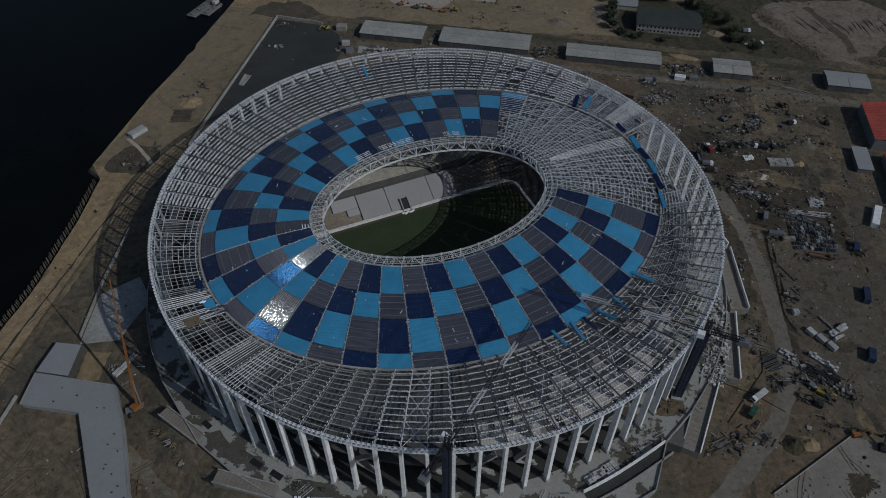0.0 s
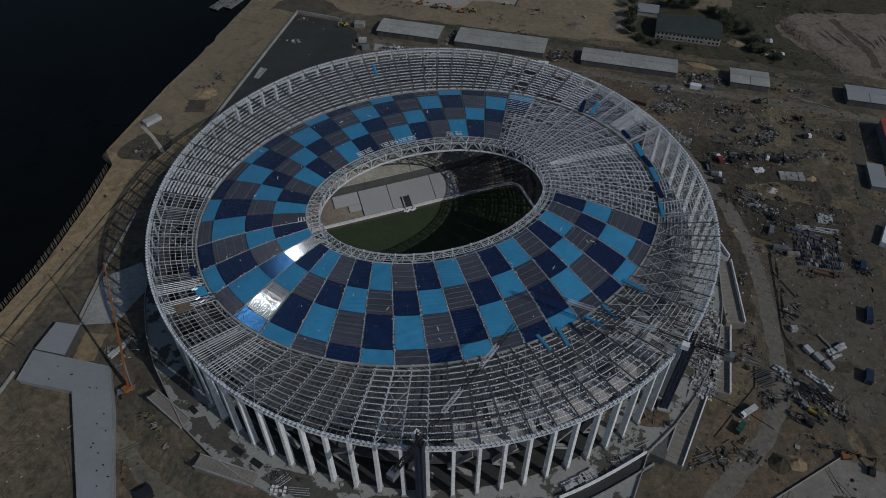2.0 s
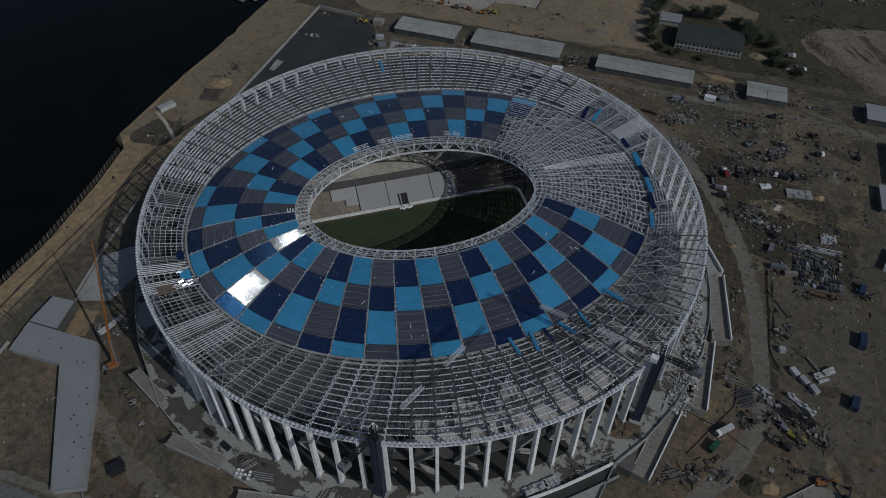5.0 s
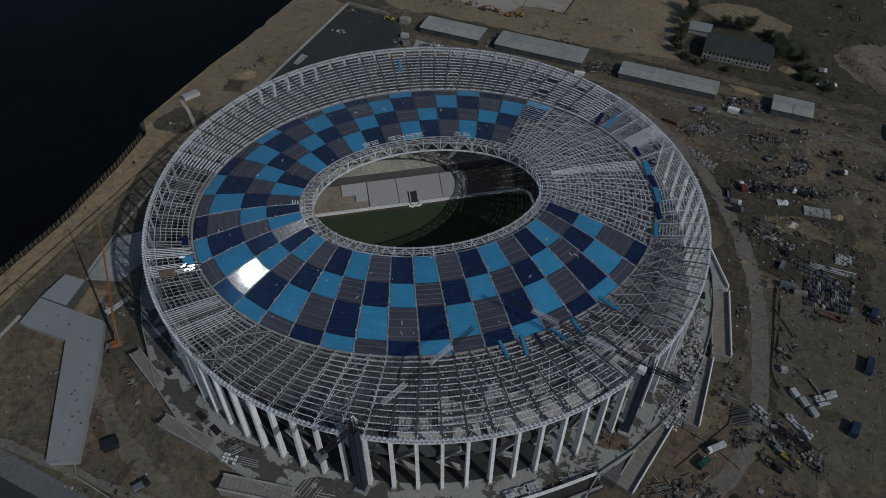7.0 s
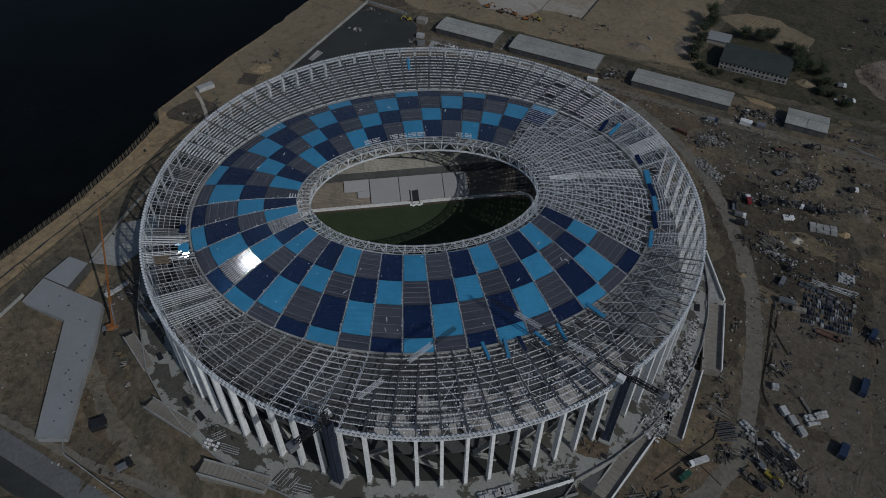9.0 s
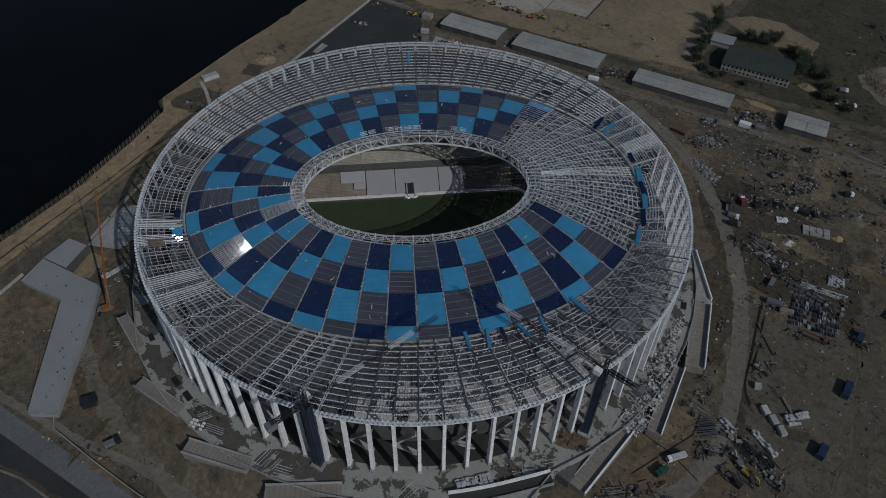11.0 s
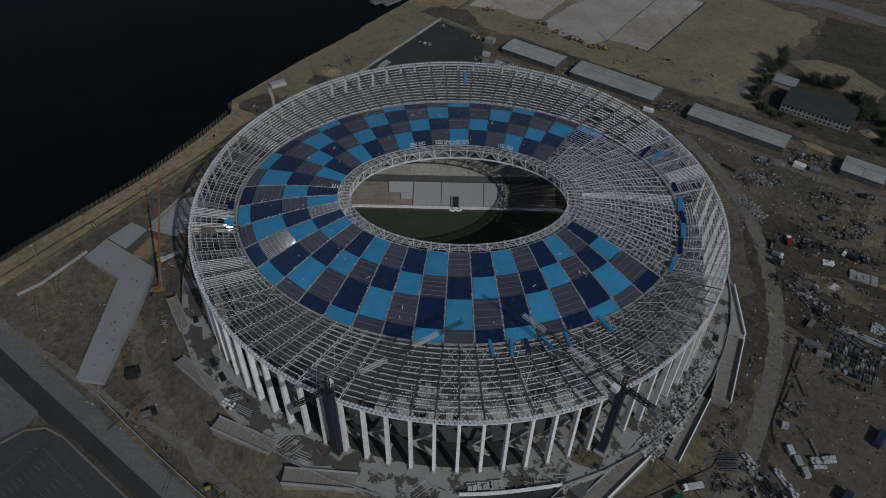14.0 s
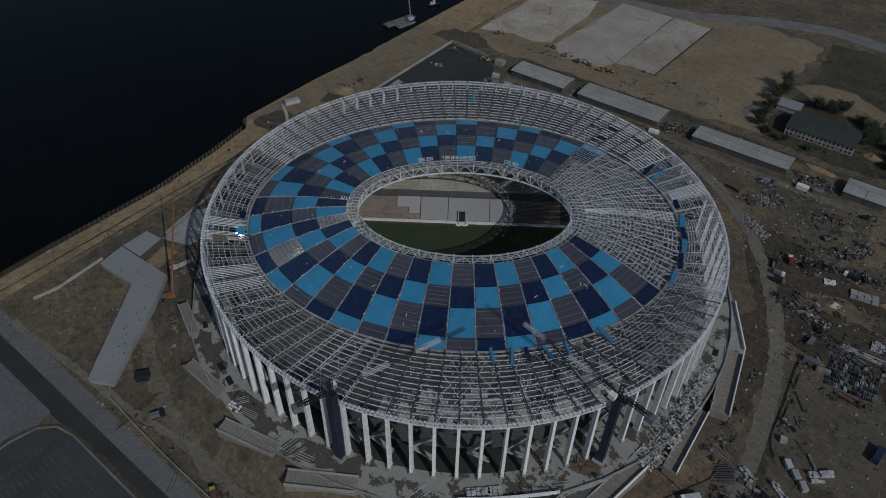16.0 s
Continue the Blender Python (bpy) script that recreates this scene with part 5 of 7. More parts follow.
def office():
    x0, x1, y0, y1, h = 109.5, 160, 281, 310, 6.8
    t = obj("office_building", "two-storey pale brick building with a dark green-grey roof", "building")
    m = Mesh()
    m.box(x0, y0, -0.4, x1, y1, h)
    part("wall", m, M["brick"], t)
    m = Mesh()
    ym = (y0 + y1) / 2
    for a, b in ((y0 - 0.6, ym), (y1 + 0.6, ym)):
        lo = [(x0 - 0.6, a, h), (x1 + 0.6, a, h), (x1 + 0.6, b, h + 2.4), (x0 - 0.6, b, h + 2.4)]
        m.hexa(lo if a < b else lo[::-1], [(p[0], p[1], p[2] + 0.3) for p in (lo if a < b else lo[::-1])])
    r = part("roof", m, M["slate"], t)
    pane = Mesh()
    pane.box(-0.75, -0.05, -0.8, 0.75, 0.05, 0.8)
    pane_data = pane.data("pane", M["glass"])
    frame_mesh = Mesh()
    for a, b in (((-0.95, 0, -0.95), (0.95, 0, -0.95)), ((-0.95, 0, 0.95), (0.95, 0, 0.95)), ((-0.9, 0, -0.95), (-0.9, 0, 0.95)), ((0.9, 0, -0.95), (0.9, 0, 0.95))):
        frame_mesh.beam(a, b, 0.18)
    frame_data = frame_mesh.data("window", M["concrete"])
    for row, z in ((0, 2.0), (1, 5.2)):
        for k in range(16):
            if row == 0 and k % 5 == 2:
                continue
            w = new("window", frame_data)
            w.parent = t
            w.location = (x0 + 2.0 + k * 3.1, y0 - 0.06, z)
            p = new("pane", pane_data)
            p.parent = w
    for k in (2, 7, 12):
        m = Mesh()
        m.box(x0 + 0.4 + k * 3.1, y0 - 0.15, 0, x0 + 3.6 + k * 3.1, y0 + 0.05, 3.0)
        part("gate", m, M["grey_steel"], t, "grey metal gate")
    return t


office()
low = obj("annex_building", "small low annex with a flat blue-grey roof", "building")
m = Mesh()
m.box(93, 316, -0.3, 110, 330, 3.6)
part("wall", m, M["brick"], low)
m = Mesh()
m.box(92.5, 315.5, 3.6, 110.5, 330.5, 4.0)
part("roof", m, M["roof_grey"], low)


def red_hall(x0, x1, y0, y1, h):
    t = obj("red_roofed_hall", "hall with a bright red metal roof and dark walls", "building", "red-roofed halls")
    m = Mesh()
    m.box(x0, y0, -0.3, x1, y1, h)
    part("wall", m, M["grey_steel"], t)
    m = Mesh()
    xm = (x0 + x1) / 2
    m.hexa([(x0 - 0.5, y0 - 0.5, h), (xm, y0 - 0.5, h + 2.2), (xm, y1 + 0.5, h + 2.2), (x0 - 0.5, y1 + 0.5, h)], [(x0 - 0.5, y0 - 0.5, h + 0.3), (xm, y0 - 0.5, h + 2.5), (xm, y1 + 0.5, h + 2.5), (x0 - 0.5, y1 + 0.5, h + 0.3)])
    m.hexa([(xm, y0 - 0.5, h + 2.2), (x1 + 0.5, y0 - 0.5, h), (x1 + 0.5, y1 + 0.5, h), (xm, y1 + 0.5, h + 2.2)], [(xm, y0 - 0.5, h + 2.5), (x1 + 0.5, y0 - 0.5, h + 0.3), (x1 + 0.5, y1 + 0.5, h + 0.3), (xm, y1 + 0.5, h + 2.5)])
    r = part("roof", m, M["red_roof"], t)
    m = Mesh()
    for k in range(int((y1 - y0) / 3)):
        m.beam((x0 - 0.5, y0 + k * 3, h + 0.38), (xm, y0 + k * 3, h + 2.58), 0.16)
    part("seam", m, M["red_roof"], r)


red_hall(264, 292, 154, 197, 8.0)
red_hall(268, 296, 96, 143, 6.0)
hut = obj("grey_hut", "low grey hut beside the red-roofed hall", "hut")
m = Mesh()
m.box(250, 127, -0.3, 259, 150, 3.4)
part("wall", m, M["grey_steel"], hut)
m = Mesh()
m.box(249.6, 126.6, 3.4, 259.4, 150.4, 3.8)
part("roof", m, M["roof_grey"], hut)


def low_building():
    flat = obj("flat_building", "L-shaped low building with a plain grey roof", "building")
    outline = [(x - 2.2, y + 1.2) for x, y in ((-175.5, -115), (-172.5, -132), (-142.5, -131), (-101.5, -186), (-89.5, -180), (-118.5, -134), (-133.5, -114))]
    m = Mesh()
    m.prism([(x * 0.998, y * 0.998) for x, y in outline], -0.4, 3.0)
    part("wall", m, M["roof_grey"], flat)
    m = Mesh()
    m.prism(outline, 3.0, 3.4)
    r = part("roof", m, M["roof_grey"], flat)
    m = Mesh()
    for a, b in zip(outline, outline[1:] + outline[:1]):
        m.beam((*a, 3.5), (*b, 3.5), 0.4, 0.25)
    part("roof_edge", m, M["concrete"], r)
    rng = random.Random(8)
    for k in range(17):
        t, w = rng.random(), rng.uniform(-4, 4)
        x, y = (-128 + 30 * t + w * 0.8, -136 - 42 * t + w * 0.5) if k % 3 else (-168 + 34 * t, -123 + w)
        m = Mesh()
        m.box(x, y, 3.38, x + rng.uniform(0.3, 0.8), y + rng.uniform(0.3, 0.8), 3.4 + rng.uniform(0.2, 0.5))
        part("roof_vent", m, M["dark_steel"], r, "small dark roof vent")
    m = Mesh()
    m.beam((-128, -145, 3.45), (-114, -142.6, 3.45), 0.25, 0.2)
    part("roof_joint", m, M["concrete"], r)
    a = obj("annex_building", "low grey annex with a plain flat roof", "building")
    box = [(-176.5, -113.4), (-160, -112.8), (-163.5, -95), (-176.5, -96)]
    m = Mesh()
    m.prism(box, -0.4, 4.4)
    part("wall", m, M["dark_concrete"], a)
    m = Mesh()
    m.prism([(x - 0.3, y) for x, y in box], 4.4, 4.8)
    part("roof", m, M["roof_grey"], a)


low_building()
sheet("concrete_slab", [(-168, -92), (-150, -86), (-146, -58), (-160, -44), (-175, -60)], 0.3, M["concrete"], "pale concrete slab between the bank and the stadium", "pavement")
sheet("sand_patch", ragged([(-159, -112), (-148, -110), (-150, -94), (-162, -95)], 3, 0.7, 15), 0.12, M["sand"], "yellowish sand beside the annex", "sand")


# ---- ramps and walls round the plaza ----
def ramp(p0, p1, w, z0, z1, tall=1.2, label="pale concrete ramp with low side walls", steps=15):
    t = obj("ramp", label, "ramp", "ramps round the plaza")
    a, b = Vector((*p0, z0)), Vector((*p1, z1))
    d = Vector((b.x - a.x, b.y - a.y, 0)).normalized()
    s = Vector((-d.y, d.x, 0))
    m = Mesh()
    lo = [a - s * w / 2, b - s * w / 2, b + s * w / 2, a + s * w / 2]
    m.hexa([Vector((p.x, p.y, -0.4)) for p in lo], lo)
    deck = part("deck", m, M["dusty_concrete"], t)
    for k in range(1, steps):
        m = Mesh()
        c = lerp(a, b, k / steps)
        m.beam(c - s * (w / 2 - 0.4) + Vector((0, 0, 0.03)), c + s * (w / 2 - 0.4) + Vector((0, 0, 0.03)), 0.16, 0.08)
        part("landing_joint", m, M["stone"], deck)
    for side in (-1, 1):
        m = Mesh()
        o, h = s * (side * w / 2), tall if s.x * side > 0 else 1.0
        m.beam(a + o + Vector((0, 0, h / 2 - 0.3)), b + o + Vector((0, 0, h / 2 - 0.3)), 0.55, h + 0.6, True)
        part("side_wall", m, M["white_paint" if h > 1.55 else "concrete"], t)


ramp((156, 31), (163.5, -8), 9.0, 9.2, 5.0, 2.2)
ramp((156, -15), (156.3, -53), 6.5, 9.2, 5.0, 2.0)
ramp((144, -59.5), (134.8, -95), 8.0, 9.2, 4.0, 1.6)
ramp((-80.5, -134.2), (-103.2, -124.2), 5.2, 9.6, 9.5, 1.1)
ramp((-38.3, -151.2), (-66.8, -149.2), 5.8, 9.6, 9.5, 1.1)
ramp((6.4, -157), (-24.4, -163.3), 6.8, 9.6, 9.5, 1.1)
ramp((48, -147.5), (20, -164), 7.5, 9.6, 9.5, 1.1)


# Fills the gap beside the ramp; dark colour paints the shadow seen there.
sheet("ramp_landing", [(140, -66), (124, -93.5), (131, -95), (140, -62)], 5.5, M["dark_concrete"], "slab filling the gap between plaza and ramp, shade in its colour", "landing", down=6)


BANK = ((155.4, 8.2), (160, 7.4), (164, 6.0), (168, 3.6), (172.5, 1.2), (177, -0.3))


def bank_z(x, y):
    """Height of the made ground below the plaza."""
    r = (Vector((x, y, 0)) - S(0, 0, 0)).length
    for (r0, z0), (r1, z1) in zip(BANK, BANK[1:]):
        if r0 <= r <= r1:
            return max(0.0, z0 + (z1 - z0) * (r - r0) / (r1 - r0)) - 0.1
    return 0.0


def earth_bank(d0, d1, seed):
    """Made ground that slopes from the plaza edge down to the site."""
    m, n, prof = Mesh(), 60, BANK
    for i in range(n + 1):
        a = radians(d0 + (d1 - d0) * i / n)
        ease = min(1, 0.12 + 5 * min(i, n - i) / n)
        for k, (r, z) in enumerate(prof):
            wob = noise.noise((i * 0.4, k * 0.6, seed))
            m.v.append(tuple(rim(a, r + (2.0 * wob if k > 2 else 0), (z + (0.8 * wob if 2 < k < 5 else 0)) * ease - 0.3 * (1 - ease))))
    w = len(prof)
    for i in range(n):
        for k in range(w - 1):
            q = i * w + k
            m.f.append((q, q + 1, q + w + 1, q + w))
    part("earth_bank", m, M["bank_dirt"], None, "brown earth bank sloping down from the plaza", category="ground", kind="structure")


earth_bank(-86, -6, 3)


def form_frame(x, y, deg, l, w, rungs, label="pale formwork frame lying on the plaza"):
    t = obj("formwork_frame", label, "frame", "formwork frames on the plaza", place(x, y, deg, PLAZA_Z + 0.02))
    for s in (-1, 1):
        m = Mesh()
        m.box(-l / 2, s * w / 2 - 0.1, 0, l / 2, s * w / 2 + 0.1, 0.22)
        part("rail", m, M["wrap"], t)
    for k in range(rungs):
        m = Mesh()
        x0 = -l / 2 + 0.1 + (l - 0.3) * k / max(1, rungs - 1)
        m.box(x0 - 0.08, -w / 2, 0.02, x0 + 0.08, w / 2, 0.18)
        part("rung", m, M["grey_steel"], t)


for x, y, deg, l, w, n in ((9, -151.3, 80, 9, 1.4, 8), (12.5, -150.3, 80, 9, 1.4, 8), (16, -150.8, 80, 6, 1.2, 6), (20, -150.8, 12, 8, 1.3, 7), (21, -153.1, 12, 8, 1.3, 7), (-19, -150, 10, 9, 1.0, 9), (-18, -151.8, 10, 9, 1.0, 9), (-28, -147, 55, 6, 1.0, 7), (-26, -148.5, 55, 6, 1.0, 7), (70.5, -133, 75, 9, 1.2, 5), (74, -134, 75, 9, 1.2, 5), (68, -141, 15, 10, 1.1, 6), (120, -92, 40, 7, 1.4, 6), (110, -104, 20, 6, 1.2, 5)):
    form_frame(x, y, deg, l, w, n)
wall_run("ramp_wall", [(143.5, 67), (160, 35.5)], 0.7, 10.4, 0, M["white_paint"], "white parapet wall above the ramp")
sheet("ramp_landing", [(132, 84), (128, 70), (151, 30), (160, 35), (143, 67)], 8.6, M["concrete"], "pale concrete landing beside the rim", "landing", down=8.8)
curve = [(88 + 34 * t - 2.0 * math.sin(math.pi * t), -126.5 + 30 * t - 3.0 * math.sin(math.pi * t)) for t in [k / 12 for k in range(13)]]
wall_run("curved_wall", curve, 0.7, 2.2, PLAZA_Z, M["white_paint"], "curved white parapet on the plaza edge")
wall_run("curved_wall", [(x + 3.6, y - 4.2) for x, y in curve], 0.7, 1.0, PLAZA_Z, M["concrete"], "curved grey parapet below the plaza edge")
# Not sunken: a near-black top paints the shade between the two parapets.
m = Mesh()
for a, b in zip(curve, curve[1:]):
    m.hexa([(a[0], a[1], 4), (a[0] + 3.6, a[1] - 4.2, 4), (b[0] + 3.6, b[1] - 4.2, 4), (b[0], b[1], 4)], [(a[0], a[1], 9.5), (a[0] + 3.6, a[1] - 4.2, 9.5), (b[0] + 3.6, b[1] - 4.2, 9.5), (b[0], b[1], 9.5)])
part("curved_channel", m, M["asphalt_and_shade"], None, "flat dark strip for the shade in the channel between two parapets", category="channel", kind="structure")
# Flat black sheets on the plaza paint the shade inside the stair wells.
for x, y, w, d, deg in ((-80.6, -126.9, 5, 2.6, -28), (-51.7, -140.3, 6, 2.8, -20), (-41.3, -143.7, 6, 2.8, -20), (148, 24, 3, 5, 10)):
    c, s = math.cos(radians(deg)), math.sin(radians(deg))
    sheet("stair_well", [(x + u * c - v * s, y + u * s + v * c) for u, v in ((-w / 2, -d / 2), (w / 2, -d / 2), (w / 2, d / 2), (-w / 2, d / 2))], PLAZA_Z + 0.05, M["dark_steel"], "flat black patch for the shade in a stair well", "opening", down=0.1)

for k, pts in enumerate(([(-82, -131.5), (-70.4, -139.6), (-53.2, -143.4), (-51.6, -136.9), (-63.8, -135), (-74, -129)],
                         [(-36.2, -149.8), (-24, -153.4), (-6, -152.5), (4.3, -151), (-4, -147.6), (-15, -146.4), (-16.5, -143), (-29, -142.6)],
                         [(7, -154.6), (30, -151.6), (35, -148), (34, -141.7), (23, -142.3), (9, -146.5)],
                         [(-101, -116), (-90, -123.5), (-83, -124), (-88, -114), (-95, -108)])):
    sheet("damp_patch", ragged(pts, 2.2, 1.0, 71 + k), PLAZA_Z + 0.03, M["damp_concrete"], "dark damp patch on the plaza", "patch", down=0.1)
for x, y, deg, w in ((-78.2, -136.2, -25, 2.6), (-71.7, -139.0, -25, 2.4), (13.0, -148.9, 15, 2.2), (-2, -143.6, 10, 1.4)):
    m = Mesh()
    m.box(-w / 2, -w / 2, 0.0, w / 2, w / 2, 0.35)
    ob = part("cover_slab", m, M["concrete"], None, "square pale cover slab on the damp plaza", category="slab")
    ob.matrix_world = place(x, y, deg, PLAZA_Z + 0.03)


# ---- cranes ----
def lattice(m, p, q, w, n, bar=0.18, web=0.1):
    """A square lattice boom between two points."""
    p, q = Vector(p), Vector(q)
    d = (q - p).normalized()
    side = d.cross(Vector((0, 0, 1)))
    side = side.normalized() if side.length > 0.05 else Vector((1, 0, 0))
    up = side.cross(d).normalized()
    cor = [(-1, -1), (1, -1), (1, 1), (-1, 1)]
    at = lambda k, c: lerp(p, q, k / n) + side * (c[0] * w / 2) + up * (c[1] * w / 2)
    for c in cor:
        m.beam(at(0, c), at(n, c), bar)
    for k in range(n):
        for c, e in zip(cor, cor[1:] + cor[:1]):
            m.beam(at(k, c), at(k + 1, e), web)
            m.beam(at(k, c), at(k, e), web)


def tower_crane(x, y, dx, dy, reach, tail, z):
    t = obj("tower_crane", "dark tower crane beside the stadium with a long jib", "crane", "tower cranes")
    m = Mesh()
    lattice(m, (x, y, PLAZA_Z - 0.2), (x, y, z), 2.8, 26, 0.6, 0.5)
    mast = part("mast", m, M["crane_blue"], t)
    m = Mesh()
    m.box(x - 3, y - 3, PLAZA_Z - 0.2, x + 3, y + 3, PLAZA_Z + 0.8)
    part("base", m, M["concrete"], mast)
    n = 5
    for k in range(n):
        a, b = 2 + (reach - 2) * k / n, 2 + (reach - 2) * (k + 1) / n
        m = Mesh()
        lattice(m, (x + dx * a, y + dy * a, z + 1.5), (x + dx * b, y + dy * b, z + 1.5), 1.4, 7, 0.15, 0.08)
        part("jib_section", m, M["steel" if k % 2 else "dark_steel"], t, "white jib section" if k % 2 else "")
    m = Mesh()
    lattice(m, (x - dx * 2, y - dy * 2, z + 1.5), (x - dx * tail, y - dy * tail, z + 1.5), 1.6, 6, 0.3, 0.2)
    part("counter_jib", m, M["dark_steel"], t)
    m = Mesh()
    m.box(-2.0, -1.6, -2.2, 2.0, 1.6, 1.0, pose(x - dx * tail, y - dy * tail, z + 1.2, 0, 0, math.degrees(math.atan2(dy, dx))))
    part("counterweight", m, M["grey_steel"], t, "grey counterweight")
    m = Mesh()
    lattice(m, (x, y, z), (x, y, z + 8), 1.6, 4, 0.3, 0.2)
    m.beam((x, y, z + 8), (x + dx * reach * 0.7, y + dy * reach * 0.7, z + 2.3), 0.12)
    m.beam((x, y, z + 8), (x - dx * tail, y - dy * tail, z + 2.2), 0.12)
    part("tower_head", m, M["dark_steel"], t)
    m = Mesh()
    m.box(-1.1, -1.3, -1.4, 2.0, 1.3, 1.2, pose(x + dx * 1.5 - dy * 2.4, y + dy * 1.5 + dx * 2.4, z + 1.0, 0, 0, math.degrees(math.atan2(dy, dx))))
    part("cab", m, M["white_paint"], t, "white cab")


tower_crane(32.5, -141.5, 0.365, 0.931, 66, 15, 58.0)
tower_crane(128.5, -70.5, -0.985, 0.17, 66, 15, 58.0)


def mobile_crane(x, y, tip):
    t = obj("mobile_crane", "orange mobile crane with a long telescopic boom", "crane")
    m = Mesh()
    m.box(-6, -1.5, 0.9, 6, 1.5, 2.0, place(x, y, 35))
    chassis = part("chassis", m, M["grey_steel"], t)
    for k in range(5):
        for s in (-1.4, 1.4):
            m = Mesh()
            c = place(x, y, 35) @ Vector((-4.6 + k * 2.3, s, 0.75))
            ring = [(math.cos(i * math.pi / 6) * 0.75, math.sin(i * math.pi / 6) * 0.75) for i in range(12)]
            r = place(c.x, c.y, 35)
            m.hexa([r @ Vector((u, -0.3, c.z + v)) for u, v in ring], [r @ Vector((u, 0.3, c.z + v)) for u, v in ring])
            part("wheel", m, M["dark_steel"], chassis)
    m = Mesh()
    m.box(-3.2, -1.5, 2.0, 2.0, 1.5, 4.2, place(x, y, 60))
    part("superstructure", m, M["orange"], t)
    m = Mesh()
    for u, v in ((-5.0, -3), (5.0, -3), (5.0, 3), (-5.0, 3)):
        p = place(x, y, 35) @ Vector((u, v, 0))
        q = place(x, y, 35) @ Vector((u * 0.8, 0, 1.3))
        m.beam(q, (p.x, p.y, 0.6), 0.5)
        m.box(p.x - 0.5, p.y - 0.5, 0, p.x + 0.5, p.y + 0.5, 0.4)
    part("outrigger", m, M["dark_steel"], t)
    base, tip = Vector((x, y, 4.0)), Vector(tip)
    for k in range(4):
        m = Mesh()
        m.beam(lerp(base, tip, k / 4), lerp(base, tip, (k + 1) / 4), 0.95 - 0.19 * k, 1.0 - 0.2 * k, True)
        part("boom_section", m, M["orange"], t)
    m = Mesh()
    m.beam(base + Vector((2, 0, 0)), lerp(base, tip, 0.22), 0.6)
    part("ram", m, M["grey_steel"], t)
    m = Mesh()
    m.beam(tip, (tip.x + 0.6, tip.y + 0.6, tip.z - 18), 0.1)
    m.box(tip.x + 0.3, tip.y + 0.3, tip.z - 19, tip.x + 0.9, tip.y + 0.9, tip.z - 18)
    part("hook", m, M["dark_steel"], t)


mobile_crane(-120, -120.5, (-122.3, -98.5, 68))


# ---- vehicles and site material ----
def wheel(name, parent, x, y, r, w):
    m = Mesh()
    ring = [(math.cos(i * math.pi / 6) * r, math.sin(i * math.pi / 6) * r) for i in range(12)]
    m.hexa([(x + u, y - w / 2, r + v) for u, v in ring], [(x + u, y + w / 2, r + v) for u, v in ring])
    part(name, m, M["dark_steel"], parent)


def truck(x, y, deg, cab, load, label, length=8.5, box=True, high=3.0):
    t = obj("truck", label, "truck", "site vehicles", place(x, y, deg))
    h = length / 2
    m = Mesh()
    m.box(-h, -1.0, 0.7, h, 1.0, 1.1)
    part("chassis", m, M["dark_steel"], t)
    m = Mesh()
    m.hexa([(h - 2.2, -1.25, 0.8), (h, -1.25, 0.8), (h, 1.25, 0.8), (h - 2.2, 1.25, 0.8)], [(h - 2.2, -1.2, 3.0), (h - 0.4, -1.2, 3.0), (h - 0.4, 1.2, 3.0), (h - 2.2, 1.2, 3.0)])
    c = part("cab", m, M[cab], t)
    m = Mesh()
    m.box(h - 0.26, -1.1, 1.8, h - 0.1, 1.1, 2.6)
    part("windscreen", m, M["glass"], c)
    m = Mesh()
    if box:
        m.box(-h, -1.25, 1.1, h - 2.5, 1.25, high)
    else:
        m.box(-h, -1.25, 1.1, h - 2.5, 1.25, 1.4)
        for a in (-1.25, 1.15):
            m.box(-h, a, 1.4, h - 2.5, a + 0.1, 2.2)
    part("load_bed", m, M[load], t)
    for px in (-h + 1.2, -h + 2.5, h - 1.4):
        for s in (-1.1, 1.1):
            wheel("wheel", t, px, s, 0.5, 0.35)


def excavator(x, y, deg, material, label):
    t = obj("excavator", label, "excavator", "site vehicles", place(x, y, deg))
    for s in (-1.2, 1.2):
        m = Mesh()
        m.hexa([(-2.0, s - 0.3, 0.0), (2.0, s - 0.3, 0.0), (2.0, s + 0.3, 0.0), (-2.0, s + 0.3, 0.0)], [(-2.3, s - 0.3, 0.9), (2.3, s - 0.3, 0.9), (2.3, s + 0.3, 0.9), (-2.3, s + 0.3, 0.9)])
        part("track", m, M["dark_steel"], t)
    m = Mesh()
    m.box(-2.4, -1.3, 1.0, 1.4, 1.3, 2.2)
    b = part("body", m, M[material], t)
    m = Mesh()
    m.hexa([(0.0, 0.2, 2.2), (1.5, 0.2, 2.2), (1.5, 1.2, 2.2), (0.0, 1.2, 2.2)], [(0.1, 0.2, 3.2), (1.2, 0.2, 3.2), (1.2, 1.2, 3.2), (0.1, 1.2, 3.2)])
    part("cab", m, M["glass"], b)
    m = Mesh()
    m.beam((1.2, -0.3, 1.8), (3.8, -0.3, 4.4), 0.5, 0.6, True)
    m.beam((3.8, -0.3, 4.4), (5.6, -0.3, 3.8), 0.45, 0.5, True)
    part("boom", m, M[material], t)
    m = Mesh()
    m.beam((5.6, -0.3, 3.8), (6.4, -0.3, 1.2), 0.4, 0.4, True)
    part("arm", m, M[material], t)
    m = Mesh()
    m.hexa([(5.8, -0.9, 0.1), (6.8, -0.9, 0.1), (6.8, 0.3, 0.1), (5.8, 0.3, 0.1)], [(6.0, -0.9, 1.2), (7.1, -0.9, 1.0), (7.1, 0.3, 1.0), (6.0, 0.3, 1.2)])
    part("bucket", m, M["dark_steel"], t)


